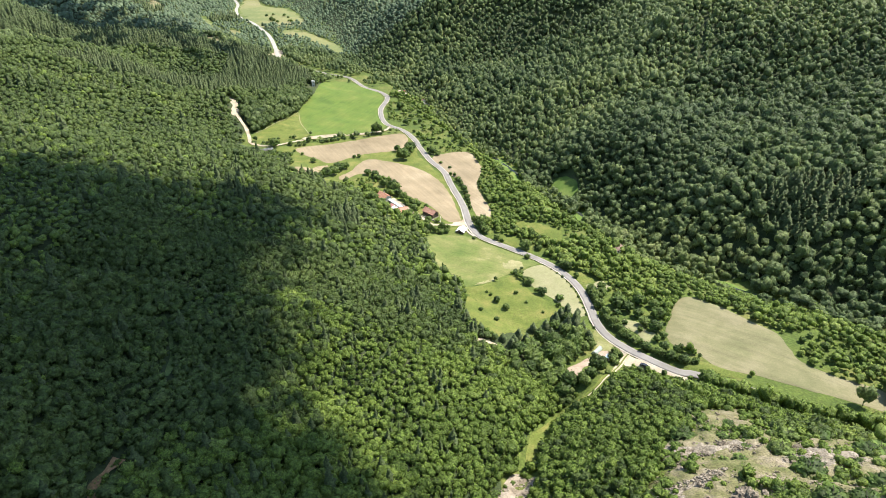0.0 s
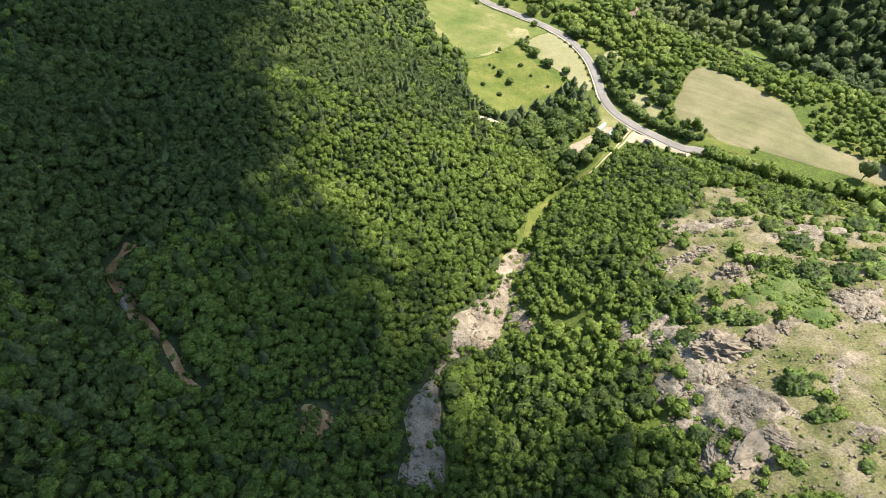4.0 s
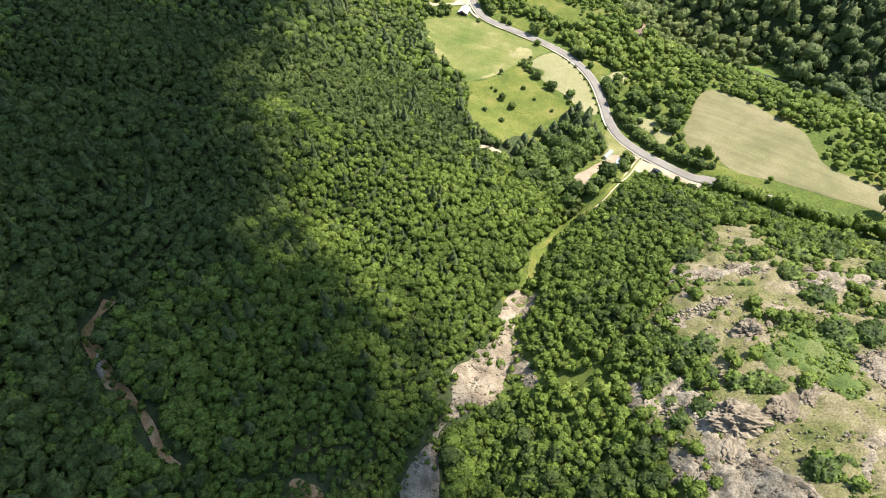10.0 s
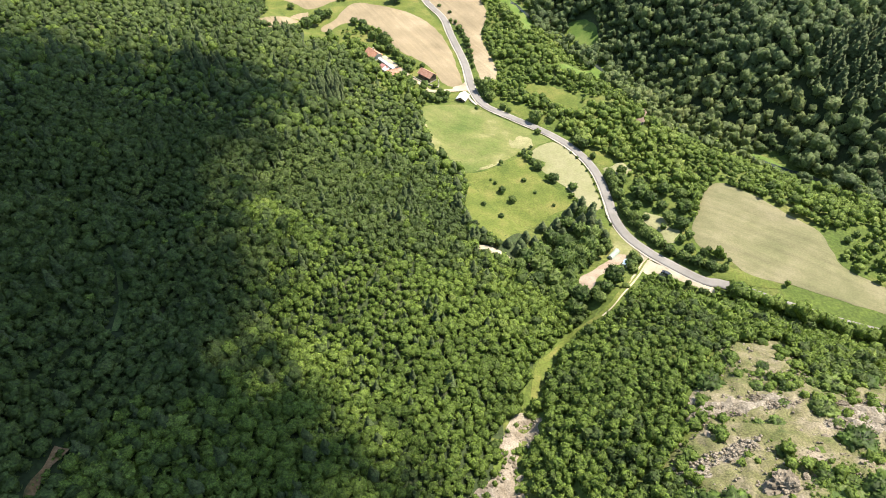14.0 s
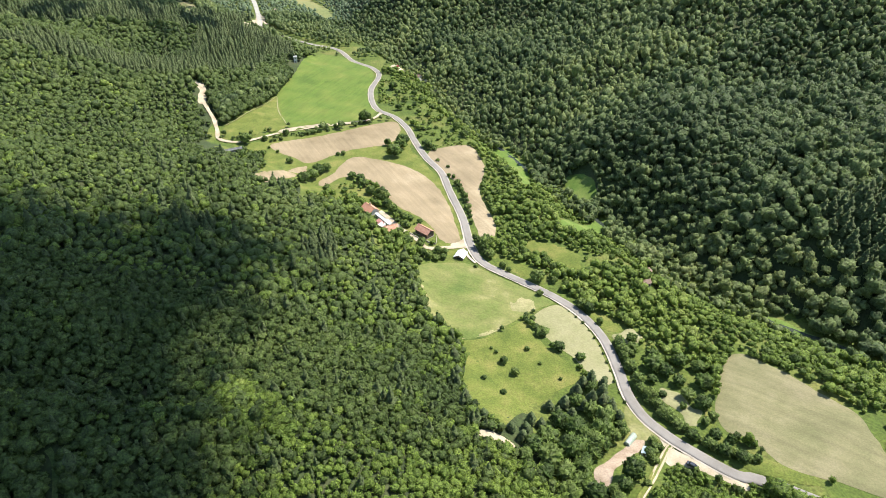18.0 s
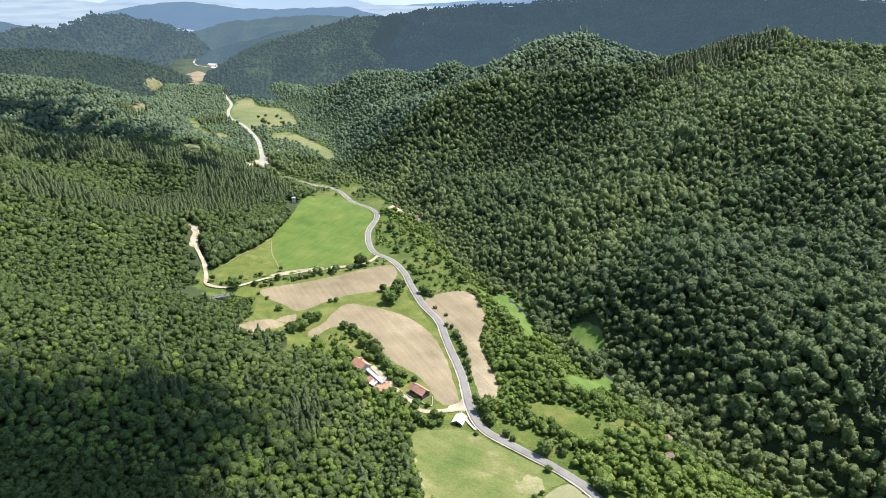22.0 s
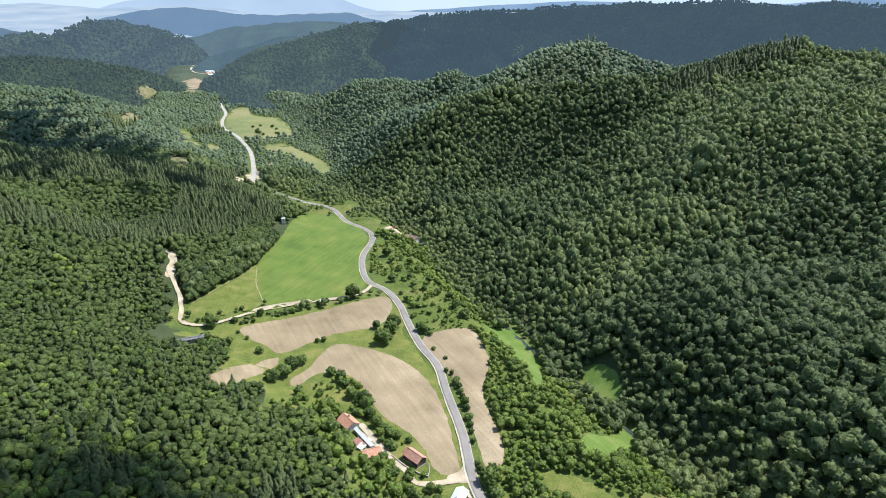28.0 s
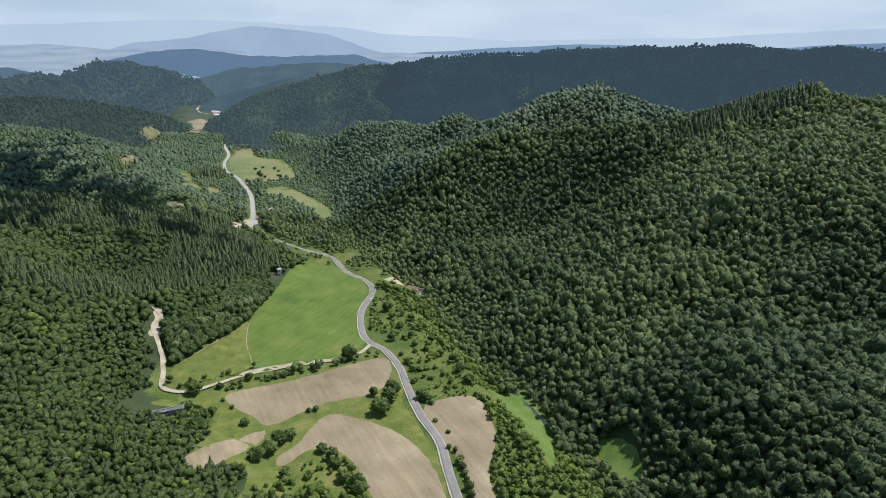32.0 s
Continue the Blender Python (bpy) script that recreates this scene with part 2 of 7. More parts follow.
# ---- the lie of the land -------------------------------------------------
# lines across the plan: x, y, level
RIVER = [(700, -60, 62), (520, 20, 56), (330, 120, 50), (216, 197, 45), (150, 262, 37), (116, 345, 31), (66, 445, 30), (15, 555, 30),
         (-22, 660, 31), (-75, 760, 33), (-135, 860, 34), (-165, 930, 34), (-265, 1240, 33), (-450, 1570, 31), (-560, 1810, 29), (-770, 2300, 25), (-970, 2850, 20), (-1500, 4800, 8)]
ROAD = [(420, -10, 78), (260, 45, 74), (167, 78, 71.5), (120, 104, 69.3), (109, 108, 68.6), (96, 119.5, 68), (88, 129, 67), (82.3, 138.5, 66.2), (79.2, 151, 65.3), (78.8, 167, 64.4), (77.8, 186, 63), (73.2, 203, 62),
        (65, 218, 61.2), (52.5, 232, 60.4), (37.5, 245.5, 59.5), (22.5, 260, 58.6), (15.5, 278, 58), (11, 315, 57), (3, 353, 56), (-3, 383, 55.4), (-15, 410, 55), (-24, 438, 54.6), (-33, 470, 54.2), (-45, 495, 54), (-62, 514, 53.5), (-70, 540, 52), (-74, 575, 51),
        (-70, 620, 50), (-80, 650, 48.5), (-105, 680, 47), (-130, 728, 46), (-165, 752, 45.5), (-205, 790, 44), (-254, 850, 42.5),
        (-268, 900, 42), (-308, 1022, 40), (-352, 1118, 38.5), (-380, 1170, 38), (-418, 1227, 37), (-450, 1314, 36), (-473, 1407, 35), (-539, 1567, 34), (-562, 1720, 32.5), (-600, 1868, 31), (-741, 2138, 28), (-949, 2497, 24), (-1500, 4820, 10)]
FOOT = [(-60, -700, 190), (-30, -250, 140), (-14, -120, 112), (2, -40, 92), (22, 36, 75), (48, 90, 67), (40, 140, 66), (8, 180, 66), (-12, 250, 63), (-45, 290, 63), (-70, 330, 62), (-110, 370, 62), (-182, 415, 68),
        (-190, 480, 70), (-160, 560, 62), (-135, 640, 54), (-150, 690, 50), (-228, 790, 46), (-300, 900, 44), (-409, 1050, 42), (-511, 1234, 42), (-598, 1418, 40), (-687, 1667, 37), (-812, 2018, 34), (-1013, 2552, 28), (-1600, 4800, 14)]


def along(line, x, y):
    """Distance to a line, positive on its right when it runs away from the camera, and its level there."""
    p = np.array(line, float)
    best = np.full(x.shape, 1e18)
    side, level = np.zeros(x.shape), np.zeros(x.shape)
    for a, b in zip(p[:-1], p[1:]):
        d = b[:2] - a[:2]
        s = np.clip(((x - a[0]) * d[0] + (y - a[1]) * d[1]) / (d @ d), 0, 1)
        ex, ey = x - a[0] - s * d[0], y - a[1] - s * d[1]
        q = ex * ex + ey * ey
        near = q < best
        best = np.where(near, q, best)
        side = np.where(near, np.sign(d[1] * ex - d[0] * ey), side)
        level = np.where(near, a[2] + s * (b[2] - a[2]), level)
    return np.sqrt(best) * side, level


def blended(line, x, y):
    """The level of a line, blended smoothly over its pieces."""
    p = np.array(line, float)
    total, weight = np.zeros(x.shape), np.zeros(x.shape)
    for a, b in zip(p[:-1], p[1:]):
        d = b[:2] - a[:2]
        s = np.clip(((x - a[0]) * d[0] + (y - a[1]) * d[1]) / (d @ d), 0, 1)
        q = (x - a[0] - s * d[0]) ** 2 + (y - a[1] - s * d[1]) ** 2
        w = np.hypot(*d) / (q + 1) ** 3
        total, weight = total + w * (a[2] + s * (b[2] - a[2])), weight + w
    return total / weight


def ease(a, b, v):
    s = np.clip((v - a) / (b - a), 0, 1)
    return s * s * (3 - 2 * s)


def lattice(ix, iy, seed):
    v = np.sin(ix * 127.1 + iy * 311.7 + seed * 74.7) * 43758.5453
    return v - np.floor(v)


def swell(x, y, size, seed):
    """Smooth noise between -1 and 1."""
    u, v = x / size, y / size
    iu, iv = np.floor(u), np.floor(v)
    fu, fv = u - iu, v - iv
    fu, fv = fu * fu * (3 - 2 * fu), fv * fv * (3 - 2 * fv)
    low = lattice(iu, iv, seed) * (1 - fu) + lattice(iu + 1, iv, seed) * fu
    high = lattice(iu, iv + 1, seed) * (1 - fu) + lattice(iu + 1, iv + 1, seed) * fu
    return 2 * (low * (1 - fv) + high * fv) - 1


def height(x, y):
    x, y = np.asarray(x, float), np.asarray(y, float)
    river, z_river = along(RIVER, x, y)
    road, z_road = along(ROAD, x, y)
    z_road = z_road + (blended(ROAD, x, y) - z_road) * ease(8, 25, np.abs(road)) * ease(900, 700, y)
    foot, z_foot = along(FOOT, x, y)
    left, right = np.maximum(-foot, 0), np.maximum(river - 8, 0)
    far = ease(900, 2200, y)
    # valley floor: foot of the left slope, road, river
    a, b = np.maximum(foot, 0), np.maximum(-road, 0)
    upper = (z_foot * b + z_road * a) / (a + b + 1e-6)
    c, d = np.maximum(road, 0), np.maximum(-river - 6, 0)
    lower = z_road + (z_river - z_road) * ease(0.5, 1.0, c / (c + d + 1e-6))
    floor = np.where(road < 0, upper, lower)
    floor = np.where(river > -6, z_river, floor)
    # spur between the gully and the road
    d1, d2 = np.maximum(-road - 14, 0), np.maximum(foot - 3, 0)
    spur = 1.06 * d1 * d2 / (d1 + d2 + 1e-6) * ease(125, 85, y)
    spur = 120 * np.tanh(spur / 120)
    z = np.where(foot < 0, z_foot, np.where(road < 0, floor + spur, floor))
    # left slope
    steep = 1.06 + 0.16 * np.exp(-((y - 350) / 80) ** 2) - 0.42 * np.exp(-((y - 590) / 70) ** 2) + 0.1 * ease(660, 800, y)
    z = z + 80 * steep * np.tanh(left / 200) + 52 * ease(260, 1100, left) - 55 * far * ease(0, 300, left)
    # right slope
    z = z + 166 * np.tanh(right / 430) * (1 - 0.24 * ease(800, 1300, y) - 0.25 * ease(1500, 3200, y)) + 24 * ease(0, 60, right) * ease(500, 400, y) + 48 * ease(0, 130, right) * ease(780, 900, y) * ease(1500, 1250, y)
    # unevenness of the slopes
    slope = ease(0, 160, left) + ease(0, 180, right)
    z = z + slope * (10 * swell(x + 0.5 * y, 0.55 * y, 95, 3) + 3.2 * swell(x, y, 33, 5))
    u = 0.83 * y - 0.55 * x
    z = z + ease(20, 220, right) * (30 * swell(u, 0.22 * (x + y), 120, 13) + 26 * (0.45 - np.abs(swell(u + 0.2 * x, 0.3 * (x + y), 74, 14))))
    z = z + far * slope * (20 * swell(x, y, 520, 8) + 8 * swell(x, y, 190, 9)) + ease(300, 1200, left) * 22 * swell(x, y, 420, 11)
    z = z + 0.5 * swell(x, y, 24, 6) * ease(6, 16, np.abs(road))
    # a hollow behind the conifer spur
    z = z - 42 * np.exp(-((y - 845 + 0.25 * (x + 400)) / 98) ** 2) * ease(15, 170, left)
    # behind the last crests the slopes fall away
    z = z - 150 * ease(1190, 1500, y - 0.2 * (x + 700)) * ease(15, 160, left) - 150 * ease(1180, 1560, y + 0.5 * x) * ease(20, 240, right)
    z = z - 42 * ease(1108, 1195, y + 0.57 * x) * ease(120, 260, right) * ease(400, 600, y)
    return z


# ---- mesh helpers --------------------------------------------------------
def mesh_of(name, verts, faces, materials, smooth=False, tint=None, index=None, normals=None):
    """A mesh from arrays: verts n x 3, faces m x 3 or m x 4."""
    verts, faces = np.asarray(verts, np.float32), np.asarray(faces, np.int32)
    k = faces.shape[1]
    me = bpy.data.meshes.new(name)
    me.vertices.add(len(verts))
    me.vertices.foreach_set("co", verts.ravel())
    me.loops.add(faces.size)
    me.loops.foreach_set("vertex_index", faces.ravel())
    me.polygons.add(len(faces))
    me.polygons.foreach_set("loop_start", np.arange(0, faces.size, k, dtype=np.int32))
    if smooth:
        me.polygons.foreach_set("use_smooth", np.ones(len(faces), bool))
    for m in materials:
        me.materials.append(m)
    if index is not None:
        me.polygons.foreach_set("material_index", np.asarray(index, np.int32))
    if tint is not None:
        me.attributes.new("tint", "FLOAT", "POINT").data.foreach_set("value", np.asarray(tint, np.float32))
    if normals is not None:
        me.attributes.new("custom_normal", "FLOAT_VECTOR", "POINT").data.foreach_set("vector", np.asarray(normals, np.float32).ravel())
    me.update(calc_edges=True)
    me.validate()
    return me


def part(name, bm, material, parent=None, label=""):
    me = bpy.data.meshes.new(name)
    bm.to_mesh(me)
    bm.free()
    me.materials.append(material)
    ob = new(name, me)
    if parent is not None:
        ob.parent = parent
    return tagged(ob, label) if label else ob


def inside(poly, x, y):
    p = np.array(poly, float)
    res = np.zeros(x.shape, bool)
    for (ax, ay), (bx, by) in zip(p, np.roll(p, -1, 0)):
        if ay == by:
            continue
        cross = ((ay > y) != (by > y)) & (x < (bx - ax) * (y - ay) / (by - ay) + ax)
        res ^= cross
    return res


def edge_distance(poly, x, y, closed=True):
    p = np.array(poly, float)[:, :2]
    q = np.roll(p, -1, 0) if closed else p[1:]
    best = np.full(x.shape, 1e18)
    for a, b in zip(p, q):
        d = b - a
        s = np.clip(((x - a[0]) * d[0] + (y - a[1]) * d[1]) / (d @ d + 1e-9), 0, 1)
        best = np.minimum(best, (x - a[0] - s * d[0]) ** 2 + (y - a[1] - s * d[1]) ** 2)
    return np.sqrt(best)


def smooth_line(points, step, closed=False):
    """A rounded line through the points, resampled at even steps (Catmull-Rom)."""
    p = np.array(points, float)
    n = len(p)
    out = []
    for i in range(n if closed else n - 1):
        if closed:
            a, b, c, d = p[(i - 1) % n], p[i], p[(i + 1) % n], p[(i + 2) % n]
        else:
            a, b, c, d = p[max(i - 1, 0)], p[i], p[i + 1], p[min(i + 2, n - 1)]
        k = max(1, int(np.linalg.norm(c[:2] - b[:2]) / step))
        for j in range(k):
            s = j / k
            out.append(0.5 * (2 * b + (c - a) * s + (2 * a - 5 * b + 4 * c - d) * s * s + (3 * b - a - 3 * c + d) * s ** 3))
    if not closed:
        out.append(p[-1])
    return np.array(out)


from mathutils import geometry


def broken(x, y, size, seed):
    """Heights of broken rock: tilted blocks with their own level and cracks between them."""
    u, v = (0.8 * x + 0.6 * y) / size, (0.8 * y - 0.6 * x) / (0.6 * size)
    u, v = u + 0.5 * swell(x, y, 2.5 * size, seed), v + 0.5 * swell(x, y, 2.2 * size, seed + 1)
    iu, iv = np.floor(u), np.floor(v)
    return lattice(iu, iv, seed) + 0.5 * (lattice(iu, iv, seed + 2) - 0.5) * (u - iu) + 0.5 * (lattice(iu, iv, seed + 3) - 0.5) * (v - iv)


def draped(name, poly, material, lift, cell=5.0, ragged=1.0, rough=0.0, blocks=0.0, label="", category="field", kind="structure", land=height):
    """A sheet of ground cover that lies on the land inside an outline."""
    line = smooth_line(poly, cell * 0.6, True)
    line = line + ragged * np.stack([swell(line[:, 0], line[:, 1], 5, 21), swell(line[:, 0], line[:, 1], 5, 22)], 1)
    lo, hi = line.min(0), line.max(0)
    gx, gy = np.meshgrid(np.arange(lo[0], hi[0], cell), np.arange(lo[1], hi[1], cell))
    gx, gy = gx.ravel() + 0.5 * cell * swell(gx.ravel(), gy.ravel(), 3.1, 2), gy.ravel() + 0.5 * cell * swell(gx.ravel(), gy.ravel(), 3.3, 4)
    keep = inside(line, gx, gy) & (edge_distance(line, gx, gy) > cell * 0.4)
    pts = [Vector(p) for p in line] + [Vector(p) for p in zip(gx[keep], gy[keep])]
    loop = [(i, (i + 1) % len(line)) for i in range(len(line))]
    v, _, f, *_ = geometry.delaunay_2d_cdt(pts, loop, [], 1, 0.01)
    v = np.array([(p[0], p[1]) for p in v])
    f = np.array([t for t in f if len(t) == 3])
    z = land(v[:, 0], v[:, 1]) + lift
    if rough:
        deep = np.clip(edge_distance(line, v[:, 0], v[:, 1]) / 3, 0, 1)
        z = z + deep * rough * (np.abs(swell(v[:, 0], v[:, 1], 6, 31)) + 0.6 * np.abs(swell(v[:, 0], v[:, 1], 2.6, 32)) + 0.35 * swell(v[:, 0], v[:, 1], 1.3, 33))
    if blocks:
        z = z + deep * blocks * (broken(v[:, 0], v[:, 1], 2.8, 61) + 0.5 * broken(v[:, 0], v[:, 1], 1.3, 66) - 0.5)
    z = np.where(edge_distance(line, v[:, 0], v[:, 1]) < 0.02, z - 0.8 * lift, z)
    ob = new(name, mesh_of(name, np.column_stack([v, z]), f, [material], smooth=not blocks))
    return tagged(ob, label, category, kind=kind)


def strip(name, line, width, material, lift, step=3.0, offset=0.0, wobble=0.0, thick=0.0, label="", category="road", across=3, parent=None):
    """A road, track or edge along a line, lying on the land."""
    c = smooth_line(np.array(line, float)[:, :2], step)
    d = np.gradient(c, axis=0)
    d /= np.linalg.norm(d, axis=1)[:, None] + 1e-9
    side = np.stack([d[:, 1], -d[:, 0]], 1)
    rows = []
    for u in np.linspace(-0.5, 0.5, across):
        w = width * u * (1 + wobble * swell(c[:, 0], c[:, 1], 7, 41 + (u > 0)))
        rows.append(c + side * (offset + w)[:, None] if wobble else c + side * (offset + width * u))
    z = height(c[:, 0] + side[:, 0] * offset, c[:, 1] + side[:, 1] * offset) + lift
    v = np.concatenate([np.column_stack([r, np.maximum(z, height(r[:, 0], r[:, 1]) + lift)]) for r in rows])
    n = len(c)
    f = [(k * n + i, (k + 1) * n + i, (k + 1) * n + i + 1, k * n + i + 1) for k in range(across - 1) for i in range(n - 1)]
    if thick:
        m = len(v)
        v = np.concatenate([v, v[:n] - (0, 0, thick), v[-n:] - (0, 0, thick)])
        f += [(i, i + 1, m + i + 1, m + i) for i in range(n - 1)]
        f += [((across - 1) * n + i + 1, (across - 1) * n + i, m + n + i, m + n + i + 1) for i in range(n - 1)]
    ob = new(name, mesh_of(name, v, f, [material], smooth=not thick))
    if parent is not None:
        ob.parent = parent
        return ob
    return tagged(ob, label, category, kind="structure")


# ---- ground: one sheet to the horizon -----------------------------------
def steps_out(lo, hi, fine, start, stop, growth, largest):
    a = list(np.arange(lo, hi + fine, fine))
    d = fine
    while a[-1] < stop:
        d = min(d * growth, largest)
        a.append(a[-1] + d)
    d = fine
    while a[0] > start:
        d = min(d * growth, largest)
        a.insert(0, a[0] - d)
    return np.array(a)


XS = steps_out(-240, 300, 4.5, -3600, 3600, 1.07, 80)
YS = steps_out(-100, 540, 4.5, -1500, 4750, 1.07, 80)
GX, GY = np.meshgrid(XS, YS)
GZ = height(GX, GY)
nx, ny = len(XS), len(YS)
quad = np.arange((ny - 1) * nx).reshape(ny - 1, nx)[:, :-1].ravel()
quad = np.column_stack([quad, quad + 1, quad + nx + 1, quad + nx])
mid = GX.ravel()[quad].mean(1), GY.ravel()[quad].mean(1)
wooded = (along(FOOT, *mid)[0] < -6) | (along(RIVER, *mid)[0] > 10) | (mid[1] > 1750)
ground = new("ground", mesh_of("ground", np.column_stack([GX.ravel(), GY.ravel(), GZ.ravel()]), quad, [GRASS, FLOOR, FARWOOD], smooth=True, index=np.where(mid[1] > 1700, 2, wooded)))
tagged(ground, "green valley land with grass and woodland floor", "ground", kind="structure")

